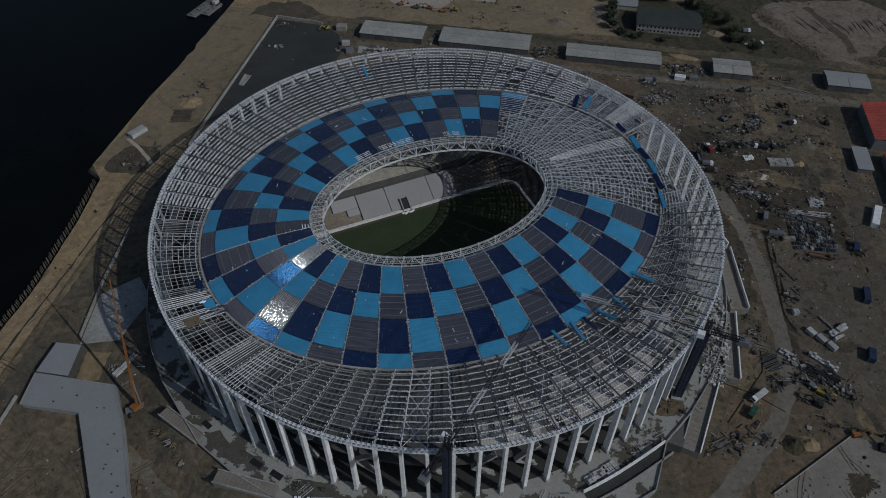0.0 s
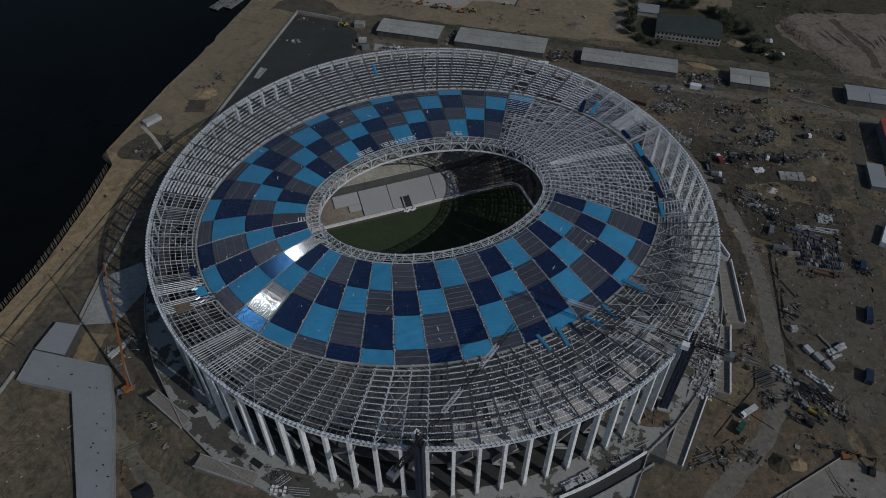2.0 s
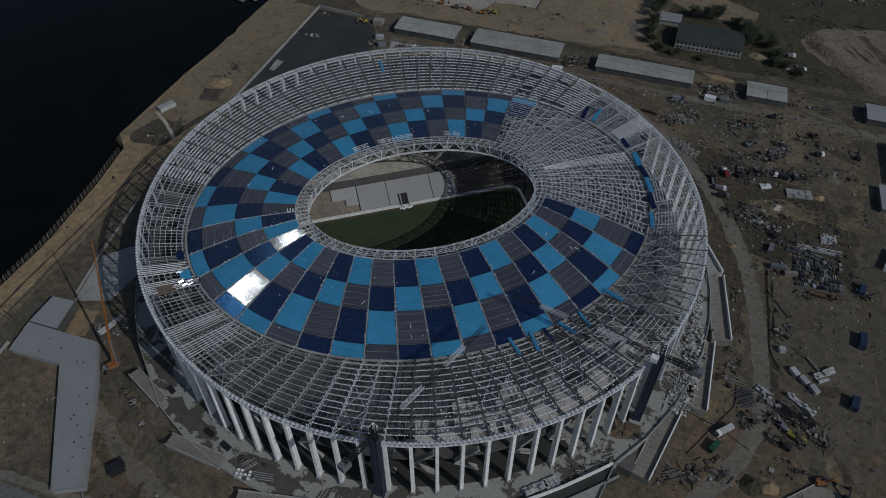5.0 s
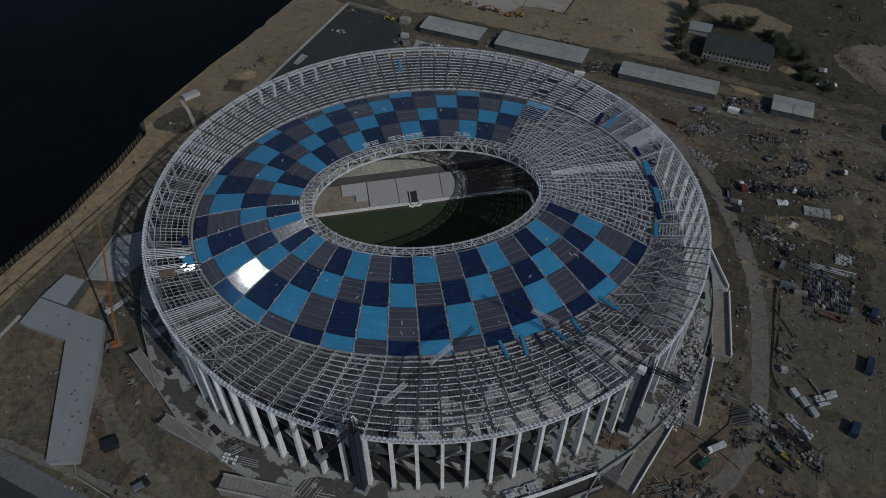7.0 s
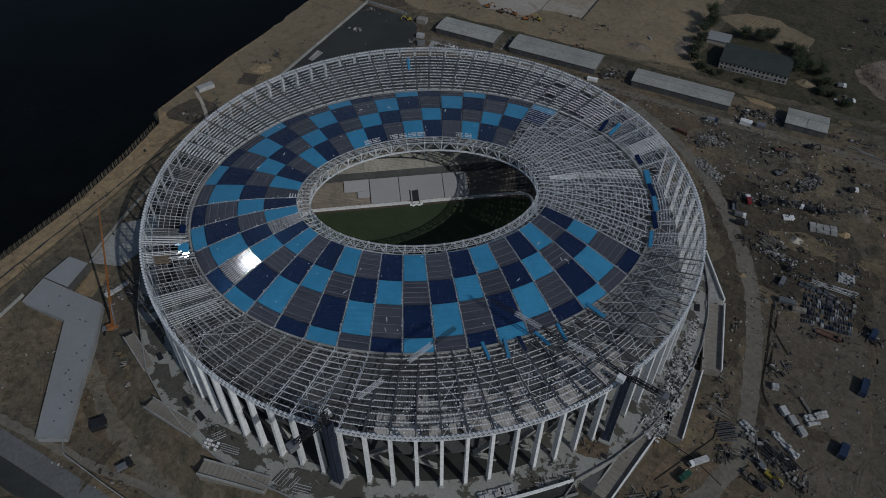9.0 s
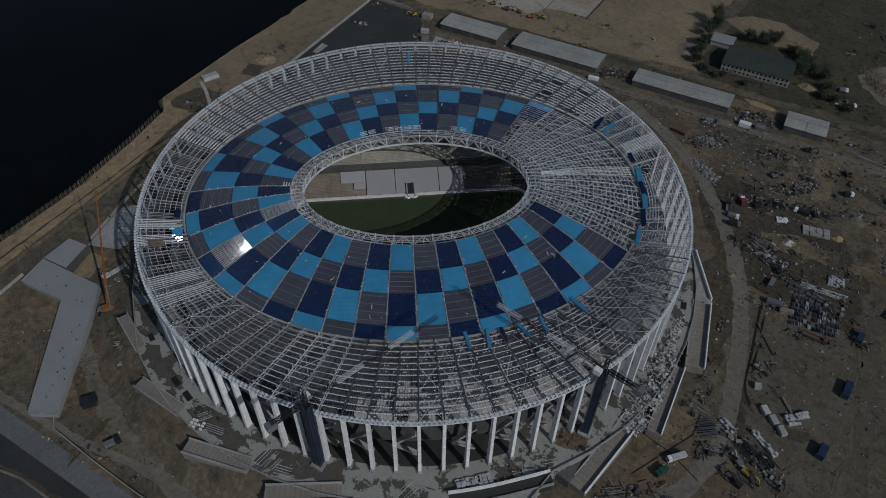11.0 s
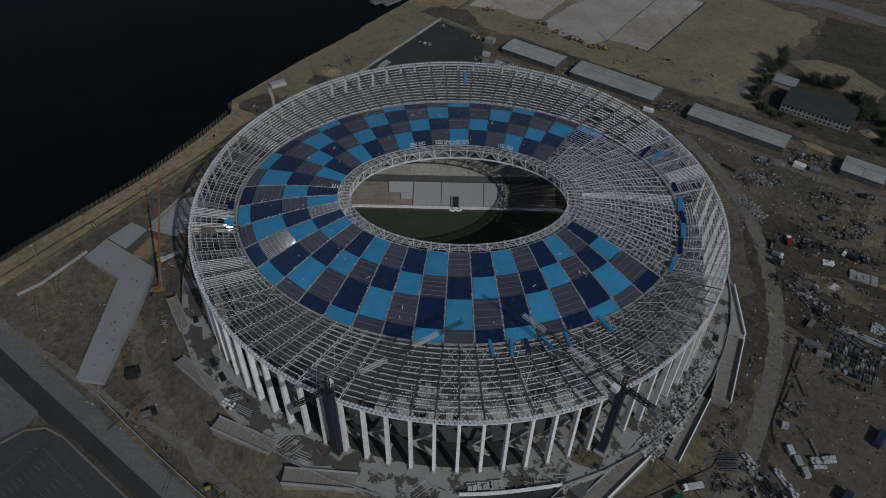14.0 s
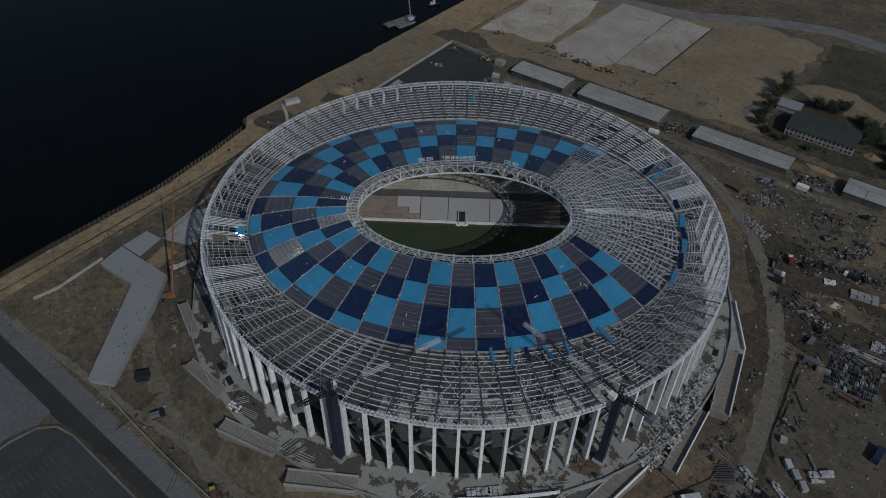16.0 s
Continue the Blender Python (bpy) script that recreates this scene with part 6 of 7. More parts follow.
def container(x, y, deg, material, label, length=6.1, w=2.45, h=2.6, z=0.0, name="container"):
    t = obj(name, label, "container", "containers", place(x, y, deg, z))
    m = Mesh()
    m.box(-length / 2, -w / 2, -0.1 if z == 0 else 0, length / 2, w / 2, h)
    b = part("body", m, M[material], t)
    m = Mesh()
    for k in range(int(length / 0.6)):
        px = -length / 2 + 0.3 + k * 0.6
        m.box(px - 0.12, -w / 2 - 0.06, 0.15, px + 0.12, w / 2 + 0.06, h - 0.15)
        m.box(px - 0.12, -w / 2 + 0.1, h, px + 0.12, w / 2 - 0.1, h + 0.06)
    part("rib", m, M[material], b)
    for px in (-length / 2, length / 2):
        for py in (-w / 2, w / 2):
            m = Mesh()
            m.box(px - 0.08, py - 0.08, -0.1, px + 0.08, py + 0.08, h + 0.08)
            part("corner_post", m, M["grey_steel"], t)


def stack(x, y, deg, nx, ny, nz, size, material, label, seed, name="block_stack", gap=0.25):
    """Blocks or packs laid in rows, a little out of line."""
    rng = random.Random(seed)
    t = obj(name, label, "stack", "stacks of building material", place(x, y, deg))
    sx, sy, sz = size
    for i in range(nx):
        for k in range(ny):
            top = rng.randint(max(1, nz - 1), nz)
            for l in range(top):
                if rng.random() < 0.1 and l == top - 1:
                    continue
                m = Mesh()
                cx, cy = (i - (nx - 1) / 2) * (sx + gap) + rng.uniform(-0.15, 0.15), (k - (ny - 1) / 2) * (sy + gap) + rng.uniform(-0.15, 0.15)
                m.box(-sx / 2, -sy / 2, 0, sx / 2, sy / 2, sz * 0.94, pose(cx, cy, l * sz, 0, 0, rng.uniform(-6, 6)))
                part("block", m, M[material], t)
    return t


def bars(x, y, deg, n, length, width, material, label, seed, high=1.0, name="bar_stack", z=0.0):
    """Long bars or pipes lying side by side."""
    rng = random.Random(seed)
    t = obj(name, label, "stack", "stacks of building material", place(x, y, deg, z))
    for k in range(n):
        m = Mesh()
        l, o = length * rng.uniform(0.7, 1.05), rng.uniform(-0.8, 0.8)
        yy, zz = (k / max(1, n - 1) - 0.5) * width + rng.uniform(-0.2, 0.2), 0.25 + high * rng.random()
        sl = rng.uniform(-0.05, 0.05) * l
        m.beam((-l / 2 + o, yy - sl, zz), (l / 2 + o, yy + sl, zz + rng.uniform(-0.15, 0.15)), 0.32, 0.3, True)
        part("bar", m, M[material], t)



truck(158, 133, 110, "white_paint", "red_paint", "red dump truck with a white cab", 7.5)
truck(151, 124, 100, "dark_steel", "grey_steel", "dark grey flatbed truck", 8.5, False)
truck(156, 116.5, 5, "white_paint", "grey_steel", "white-cabbed truck with a grey bed", 7)
truck(158, 110, 10, "grey_steel", "dark_steel", "dark grey tipper truck", 7.5)
truck(192, 141, 175, "white_paint", "dark_steel", "white-cabbed truck with a dark box", 9)
truck(169, -58, 225, "white_paint", "wrap", "white truck loaded with pale packs", 9.5)
truck(165, -68, 240, "green_paint", "green_paint", "green truck standing in its own shade", 7)
truck(214, 44, -5, "rust", "rust", "rusty red truck with a long rusty trailer", 13, False)
truck(-59, -176, 60, "dark_steel", "grey_steel", "dark grey truck near the ramps", 7)
truck(-4, -187, 150, "yellow_paint", "rust", "yellow-cabbed truck with a rusty bed", 7)
truck(198, 297, 15, "white_paint", "grey_steel", "white-cabbed truck parked in the scrub", 6.5)
truck(206, 278, 30, "white_paint", "dark_steel", "white-cabbed truck beside the railway bed", 6)
truck(216, 173, 20, "white_paint", "dark_steel", "small truck with a white cab", 6)
truck(120, 208, 10, "blue_paint", "grey_steel", "blue-cabbed truck with a grey bed", 8)
for x, y, deg, c, lab in ((167, 134, 40, "dark_steel", "dark excavator in the storage yard"), (178, 141, 200, "dark_steel", "dark excavator with its arm lowered"), (200, 143, 120, "dark_steel", "dark excavator beside the trucks"), (167, 195, 10, "rust", "rust-red excavator on the earth"), (213, 194, 300, "rust", "rust-red excavator on the far lot"), (189, 84, 90, "dark_steel", "dark excavator beside stacked beams"), (211, -70, 20, "orange", "orange excavator on the concrete pad edge"), (221, -75, 80, "dark_steel", "small dark excavator on the concrete pad"), (199, -50, -25, "yellow_paint", "yellow excavator in the storage yard"), (196, -57, 160, "dark_steel", "dark excavator with a long arm"), (194, -46, 140, "grey_steel", "grey excavator in the storage yard"), (171, 169, 45, "grey_steel", "grey excavator beside rubble"), (240, 178, 90, "dark_steel", "dark excavator near the far road"), (-164, 288, 30, "orange", "orange excavator on the sand field"), (-106, 296, 200, "orange", "orange excavator beside the sand field"), (-90, 288, 30, "orange", "orange excavator at work on sand"), (-76, 285, 10, "rust", "rust-brown excavator on sand"), (-64, 286, 180, "orange", "orange excavator with a raised arm"), (-52, 283, 20, "orange", "orange excavator near the long sheds"), (-42, 287, 170, "yellow_paint", "yellow excavator near the long sheds"), (-140, 236, 220, "yellow_paint", "yellow excavator in the dark yard"), (1, 258, 20, "rust", "rust-brown excavator behind the sheds"), (186, 208, 10, "dark_steel", "dark excavator on the service road")):
    excavator(x, y, deg, M[c].name, lab)

container(233, 18, 84, "blue_paint", "dark blue container standing in the yard", 10, 3.2, 3.2)
container(227, -23, 80, "blue_paint", "dark blue container with open ground round it", 7.5, 3.4, 3.4)
container(235, 55, 80, "blue_paint", "dark blue container beside the site road", 7, 3, 3.0)
container(194, -1, 15, "wrap", "small white cabin beside the trench", 3.2, 2.8, 2.4)
container(252, 84, 72, "white_paint", "long white trailer beside the road", 18, 4, 3.4)
container(104, 185, -15, "rust", "rusty red container near the rubble", 9, 2.6, 2.6)
container(-85, -166, 50, "dark_steel", "black cabin between the low building and the ramps", 7, 5, 3.2)
for x, y, deg in ((200, -13, -52), (204.5, -16.5, -52), (209, -20.5, -52)):
    container(x, y, deg, "wrap", "white pack of insulation boards in the yard", 4.8, 2.9, 2.2)
container(187, 72, 80, "grey_steel", "grey steel container in the yard", 7)
container(191, 58, 5, "grey_steel", "grey container beside stacked beams", 8, 3, 2.8)
container(198, 55, 8, "rubble", "dusty container beside stacked beams", 7, 2.6, 2.4)
container(28, 219, 5, "white_paint", "white container before the sheds", 8)
container(142, 216, -3, "white_paint", "white cabin between the sheds", 8, 4, 3)
container(152, 217, -3, "grey_steel", "grey cabin between the sheds", 6, 4, 2.8)
container(-112, 206, 30, "grey_steel", "grey cabin at the back of the stadium", 6, 4, 3)
container(-118, 216, 10, "wrap", "pale cabin at the edge of the yard", 6, 4, 3)
container(-128, 238, 5, "brick", "pale brick hut at the corner of the yard", 8, 6, 4)

stack(214, -9, 40, 7, 2, 2, (1.5, 1.3, 1.0), "wrap", "rows of white-wrapped block packs", 1)
stack(213, -14, 40, 5, 1, 2, (1.5, 1.3, 1.0), "wrap", "row of white-wrapped block packs", 2)
stack(209, -5, -52, 5, 1, 1, (1.6, 1.4, 1.0), "stone", "short row of dark wrapped packs", 3)
stack(186, -30, -35, 5, 2, 2, (1.5, 1.4, 1.0), "wrap", "pale packs beside steel bars", 4)
stack(203, -31, -35, 9, 2, 2, (1.4, 1.2, 1.1), "wrap", "long row of pale packs", 5)
stack(183, 129, 20, 6, 4, 1, (0.9, 0.9, 0.9), "white_paint", "bright white bags on dark ground", 6, "bag_stack")
stack(203, 128, 8, 4, 3, 3, (3.6, 2.4, 0.45), "concrete", "stacked pale concrete slabs", 7, "slab_stack")
stack(219, 91, 5, 6, 5, 2, (1.2, 1.2, 0.9), "wrap", "white packs with dark gaps", 8)
stack(93, -118, 42, 5, 2, 2, (1.9, 1.6, 1.2), "wrap", "big white bags on the plaza", 9, "bag_stack")
stack(-27, -153, 8, 4, 3, 1, (1.1, 0.9, 0.9), "white_paint", "small white bags in rows on the plaza", 17, "bag_stack", 0.7)
stack(99, -113.5, 42, 3, 3, 1, (1.9, 1.6, 1.2), "wrap", "big white bags beside the parapet", 10, "bag_stack")
for ob in scene.objects:
    if ob.name.startswith("bag_stack") and ob.location.y < -90:
        ob.location.z = PLAZA_Z
stack(176, 98, -20, 4, 3, 2, (2.4, 1.2, 0.7), "stone", "grey kerb stones in loose stacks", 11)
stack(190, 166, 70, 5, 4, 2, (1.6, 1.2, 0.8), "stone", "grey stone packs on the far lot", 12)
stack(-112, -152, 40, 3, 2, 1, (1.6, 1.3, 0.8), "wood", "loose wooden crates on bare earth", 13, "crate_stack", 1.6)
stack(-104, -158, 20, 3, 3, 1, (1.4, 1.2, 0.8), "wood", "loose wooden crates and packs", 14, "crate_stack", 1.8)
stack(-118, -143, 60, 2, 3, 1, (1.4, 1.2, 0.6), "wrap", "loose pale packs near the ramp", 15, "crate_stack", 1.4)
stack(-139, -100, 75, 3, 2, 2, (4.2, 1.2, 0.7), "wrap", "pale beam packs beside the crane", 16)
bars(214, 80.5, -2, 9, 24, 3.4, "wrap", "bundles of pale pipes", 1)
stack(205, 75, -8, 6, 2, 2, (2.6, 1.9, 0.8), "primer_steel", "dark steel packs on timber", 31, gap=0.6)


def steel_rack(x, y, deg, nx, ny, pitch, row, seed, label):
    """Rows of short steel sections in bundles, dark with pale ends."""
    rng = random.Random(seed)
    t = obj("steel_rack", label, "stack", "stacks of building material", place(x, y, deg))
    for r in range(ny):
        for k in range(nx):
            if rng.random() < 0.12:
                continue
            m, px, py, turn = Mesh(), (k - nx / 2) * pitch + rng.uniform(-0.2, 0.2), (r - ny / 2) * row + rng.uniform(-0.3, 0.3), pose(0, 0, 0, 0, 0, rng.gauss(0, 3))
            for q in range(4):
                for l in range(rng.choice((1, 2, 2, 3))):
                    a = turn @ Vector((-pitch * 0.42 + 0.46 * q, -row * 0.36 + rng.uniform(-0.2, 0.2), 0.2 + 0.42 * l))
                    b = turn @ Vector((-pitch * 0.42 + 0.46 * q, row * 0.36 + rng.uniform(-0.2, 0.2), 0.2 + 0.42 * l))
                    o = Vector((px, py, 0))
                    m.beam(a + o, b + o, 0.26, 0.32, True)
            part("beam_pack", m, M[rng.choice(("primer_steel", "primer_steel", "grey_steel", "crane_blue", "galv_steel"))], t, kind="stuff")


steel_rack(213.5, 62, 4, 11, 7, 2.3, 3.3, 71, "rows of dark steel sections in bundles")
bars(178, -36, 35, 12, 10, 9, "primer_steel", "dark reinforcing bars laid out like a fan", 4)
bars(196, -38, -35, 7, 11, 5, "dark_steel", "black steel beams in a long row", 5, 1.6)
bars(206, -40, -35, 8, 9, 6, "dark_steel", "black steel frames in a heap", 6, 2.0)
bars(176, 102, -30, 12, 9, 8, "rubble", "pale planks in a loose heap", 7)
bars(190, 112, 10, 6, 7, 4, "wood", "brown planks on the sand", 8)
bars(150, -87, 40, 9, 9, 5, "stone", "stack of timber beside the plaza", 9)
bars(172, -27, -12, 8, 10, 5, "rubble", "pale slabs and planks by the ramp", 10)
bars(-122, -141, 60, 5, 9, 3, "wood", "timber baulks on the earth", 11)
bars(222, 218, -14, 3, 34, 1.6, "concrete", "long pale concrete beams beside the road", 12, 0.4)
bars(147, 36, -65, 6, 8, 6, "grey_steel", "grey steel sections near the rim", 13)



def clutter(x, y, rx, ry, n, material, label, seed, deg=0.0, size=1.0, z=0.0, clumps=6):
    """A scatter of boards, bars, boxes and lumps in tight clumps with stragglers."""
    rng, m = random.Random(seed), Mesh()
    c, s = math.cos(radians(deg)), math.sin(radians(deg))
    spots = [(rng.uniform(-1, 1) * rx, rng.uniform(-1, 1) * ry, rng.uniform(0, 180), rng.uniform(0.05, 0.2), rng.uniform(0.06, 0.16), rng.random() ** 1.5 + 0.1) for _ in range(clumps)]
    weights = [q[5] for q in spots]
    k = 0.72 * size
    for _ in range(n):
        u, v, turn, su, sv, _w = rng.choices(spots, weights)[0]
        if rng.random() < 0.15:
            su, sv = 0.4, 0.4
        px, py = u + rng.gauss(0, su) * rx, v + rng.gauss(0, sv) * ry
        wx, wy, kind = x + px * c - py * s, y + px * s + py * c, rng.random()
        a = radians(turn + rng.gauss(0, 9) + deg + rng.choice((0, 0, 90)))
        big = k * (0.6 + 1.6 * rng.random() ** 4)
        if kind < 0.45:
            l = big * rng.uniform(1.2, 5.0)
            m.beam((wx - math.cos(a) * l / 2, wy - math.sin(a) * l / 2, z + rng.uniform(0.1, 0.9)), (wx + math.cos(a) * l / 2, wy + math.sin(a) * l / 2, z + rng.uniform(0.1, 0.9)), big * rng.uniform(0.1, 0.35), big * rng.uniform(0.1, 0.4), True)
        elif kind < 0.7:
            l, w, h = big * rng.uniform(0.3, 1.3), big * rng.uniform(0.25, 0.7), big * rng.uniform(0.3, 1.3)
            m.box(-l, -w, -0.1, l, w, h, pose(wx, wy, z, 0, 0, math.degrees(a)))
        else:
            chunk(m, wx, wy, z + rng.uniform(0, 0.4), big * rng.uniform(0.2, 0.7), rng)
    return part("site_scrap", m, M[material], None, label, category="scrap", kind="stuff")


def packs(x0, y0, x1, y1, n, material, label, seed, size=0.7, z=0.0, half=4.0):
    """Dense packs, blocks and boards strewn over a strip from one point to another."""
    rng, m = random.Random(seed), Mesh()
    d = math.dist((x0, y0), (x1, y1))
    ux, uy = (x1 - x0) / d, (y1 - y0) / d
    for _ in range(n):
        s, w = rng.uniform(0, d), rng.gauss(0, 0.45) * half
        if noise.noise((s * 0.22, w * 0.3, seed)) < -0.18:
            continue
        x, y = x0 + ux * s - uy * w, y0 + uy * s + ux * w
        turn = math.degrees(math.atan2(uy, ux)) + 40 * noise.noise((s * 0.1, w * 0.1, 7)) + rng.choice((0, 90)) + rng.gauss(0, 8)
        k = size * (0.4 + 1.5 * rng.random() ** 2.5)
        if rng.random() < 0.3:
            m.box(-k * 2.2, -k * 0.16, 0, k * 2.2, k * 0.16, k * rng.uniform(0.2, 0.6), pose(x, y, z + rng.uniform(0, 0.5), 0, rng.gauss(0, 4), turn))
        else:
            m.box(-k * rng.uniform(0.5, 1), -k * rng.uniform(0.4, 0.8), -0.05, k * rng.uniform(0.5, 1), k * rng.uniform(0.4, 0.8), k * rng.uniform(0.4, 1.3), pose(x, y, z, 0, 0, turn))
    return part("site_packs", m, M[material], None, label, category="packs", kind="stuff")


def pile_of(name, x, y, rx, ry, n, size, label, seed, deg=0.0, high=1.5, z=0.0, material="scrap_pale"):
    return rubble(name, x, y, rx, ry, n, size, material, label, seed, deg, high, z)


pile_of("rubble_pile", 124, 186, 11, 7, 900, 0.4, "wide heap of broken pale concrete", 1)
pile_of("rubble_pile", 129, 153, 14, 5, 1100, 0.42, "broken concrete beside the road", 2, -45)
pile_of("rubble_pile", 119, 206, 9, 5, 320, 0.7, "heap of pale and blue scrap", 3, material="scrap_mixed")
packs(147, -62, 150, -6, 2300, "scrap_white", "dense packs, boards and blocks on the plaza", 4, 0.5, PLAZA_Z, 6.0)
packs(146, -56, 149, -8, 800, "scrap_dark", "dark boards and frames on the plaza", 81, 0.4, PLAZA_Z, 4.8)
packs(141, 20, 134, 58, 260, "scrap_pale", "pale blocks along the rim", 93, 0.5, PLAZA_Z, 3)
packs(170, 108, 186, 100, 130, "scrap_mixed", "planks and kerb stones in loose heaps", 82, 0.8, 0, 5)
packs(176, 96, 186, 90, 160, "scrap_pale", "pale planks and slabs", 83, 0.7, 0, 3)
packs(206, 70, 226, 70, 120, "scrap_dark", "close rows of dark steel parts", 84, 0.9, 0, 6)
packs(186, -30, 214, -48, 420, "scrap_dark", "close row of steel and packs", 85, 0.8, 0, 3)
packs(186, 160, 196, 178, 300, "scrap_dark", "close stacks of dark boards", 86, 0.8, 0, 5)
packs(165, 140, 202, 146, 300, "scrap_dark", "machine parts and boards in a row", 87, 0.8, 0, 4)
packs(112, 176, 134, 196, 700, "scrap_mixed", "broken slabs and blocks of pale concrete", 88, 0.55, 0, 7)
packs(122, 160, 138, 146, 320, "scrap_pale", "broken slabs beside the road", 89, 0.6, 0, 4)
packs(-100, 210, -60, 212, 260, "scrap_mixed", "packs and boards behind the stadium", 90, 0.7, 0, 4)
packs(30, 232, 52, 234, 200, "scrap_mixed", "gear stacked between two sheds", 91, 0.8, 0, 5)
packs(134, 230, 164, 232, 260, "scrap_mixed", "gear and boards between two sheds", 92, 0.8, 0, 5)
pile_of("rubble_pile", 147, -53, 4.5, 8, 450, 0.5, "pale packs and blocks on the plaza edge", 5, 0, 0.7, PLAZA_Z, "scrap_white")
pile_of("rubble_pile", 149, 6, 2.5, 14, 420, 0.6, "blocks and packs beside the ramp", 6, 0, 0.7, PLAZA_Z, "scrap_white")
pile_of("soil_field", 220, 322, 9, 22, 1100, 0.75, "broad field of tipped soil lumps", 8, 25, 1.8, material="pink_soil")
pile_of("soil_field", 243, 282, 7, 24, 900, 0.7, "tipped soil lumps along the field edge", 9, 38, 1.6, material="pink_soil")
pile_of("soil_field", 292, 272, 14, 6, 500, 0.7, "tipped soil lumps at the field corner", 10, 20, 1.6, material="pink_soil")
clutter(171, -23, 8, 6, 150, "scrap_mixed", "mixed scrap beside the ramp", 7)
clutter(170, 8, 5, 26, 120, "scrap_dark", "dark scrap between ramp and road", 9)
clutter(190, 285, 20, 12, 90, "scrap_pale", "scattered pale scrap in the scrub", 10)
clutter(-48, -137, 14, 6, 60, "scrap_dark", "packs and scrap on the plaza", 11, -20, 0.7, PLAZA_Z)
clutter(-20, -147, 14, 4, 60, "scrap_dark", "bars and frames laid out on the plaza", 12, 8, 0.8, PLAZA_Z)
clutter(-84, -119, 12, 6, 60, "scrap_pale", "pale packs on the shaded plaza", 13, -35, 0.7, PLAZA_Z)
clutter(20, -150, 14, 4, 50, "scrap_dark", "dark formwork on the plaza", 14, 20, 0.8, PLAZA_Z)
clutter(70, -138, 16, 5, 60, "scrap_dark", "boards and bars on the front plaza", 15, 35, 0.7, PLAZA_Z)
clutter(112, -100, 14, 8, 130, "scrap_mixed", "boards, pallets and scrap on the front plaza", 16, 40, 0.8, PLAZA_Z)
clutter(128, -78, 8, 8, 110, "scrap_mixed", "scrap round the crane foot", 17, 40, 0.8, PLAZA_Z)
clutter(172, 156, 16, 12, 200, "scrap_dark", "dark broken stone in the yard", 18)
clutter(168, 186, 12, 10, 150, "scrap_dark", "machine parts and dark scrap", 19)
clutter(190, 168, 9, 9, 260, "scrap_dark", "tangled dark stacks", 20, 60, 1.1)
clutter(170, 136, 20, 8, 280, "scrap_dark", "dark site gear beside the trucks", 21, 15, 1.0)
clutter(196, 143, 14, 5, 200, "scrap_dark", "dark machine parts in a row", 22, 10, 1.0)
clutter(178, 100, 16, 10, 380, "scrap_mixed", "planks and slabs in loose heaps", 23, -20, 1.0)
clutter(204, 112, 14, 7, 170, "scrap_mixed", "boards half buried in sand", 24, 0, 0.8)
clutter(192, 86, 14, 6, 260, "scrap_dark", "dark machines and parts in the yard", 25)
clutter(186, 66, 9, 12, 240, "scrap_mixed", "boxes and parts beside the containers", 26)
clutter(216, 76, 16, 14, 150, "scrap_dark", "dense dark steel parts", 27, 0, 1.1)
clutter(230, 96, 10, 10, 180, "scrap_dark", "dark parts at the yard edge", 28)
clutter(233, 56, 6, 10, 140, "scrap_mixed", "scrap round the blue container", 29)
clutter(212, 44, 12, 4, 120, "scrap_mixed", "rusty parts round the trailer", 30)
clutter(194, 18, 5, 14, 170, "scrap_dark", "spoil and scrap along the trench", 31)
clutter(214, 0, 14, 8, 80, "scrap_mixed", "small scrap near the packs", 32, 0, 0.7)
clutter(200, -37, 18, 6, 420, "scrap_dark", "long dark row of steel and packs", 33, -33, 1.0)
clutter(188, -32, 6, 5, 150, "scrap_pale", "pale packs at the end of the row", 34, -33, 0.9)
clutter(198, -52, 9, 6, 170, "scrap_mixed", "machine parts beside the excavators", 35, -20)
clutter(184, -48, 8, 6, 140, "scrap_dark", "dark frames on the ground", 36, 45, 1.2)
clutter(160, -80, 12, 8, 170, "scrap_mixed", "timber and scrap near the road", 37, 40)
clutter(150, -88, 10, 5, 200, "scrap_mixed", "dark timber heap", 38, 40, 0.9)
clutter(206, -66, 10, 5, 80, "scrap_dark", "dark scrap at the pad edge", 39)
clutter(214, 190, 12, 8, 120, "scrap_dark", "dark parts on the far lot", 40)
clutter(225, 160, 16, 10, 120, "scrap_dark", "stones along the track", 41)
clutter(-104, 214, 16, 7, 320, "scrap_pale", "pale scrap behind the stadium", 42)
clutter(-60, 218, 24, 5, 160, "scrap_mixed", "scrap before the sheds", 43)
clutter(-50, 238, 3, 9, 130, "scrap_pale", "pale scrap between two sheds", 44)
clutter(40, 232, 11, 8, 260, "scrap_mixed", "site gear between two sheds", 45)
clutter(147, 230, 16, 7, 260, "scrap_mixed", "cabins and gear between two sheds", 46)
clutter(220, 230, 22, 7, 200, "scrap_dark", "dark gear between two sheds", 47)
clutter(60, 214, 60, 4, 200, "scrap_dark", "dark scrap along the service road", 48, 0, 0.8, 0, 14)
clutter(-180, 236, 9, 6, 150, "scrap_mixed", "scrap in the corner of the yard", 49)
clutter(-172, 203, 6, 4, 70, "scrap_pale", "pale scrap beside the wall", 50)
clutter(-150, 140, 10, 16, 60, "scrap_pale", "pale scrap on the dark yard", 51, 0, 0.7)
clutter(-212, 52, 9, 12, 110, "scrap_dark", "dark boulders on the bank", 52)
clutter(-210, 132, 10, 14, 110, "scrap_dark", "stones and timber on the bank", 53)
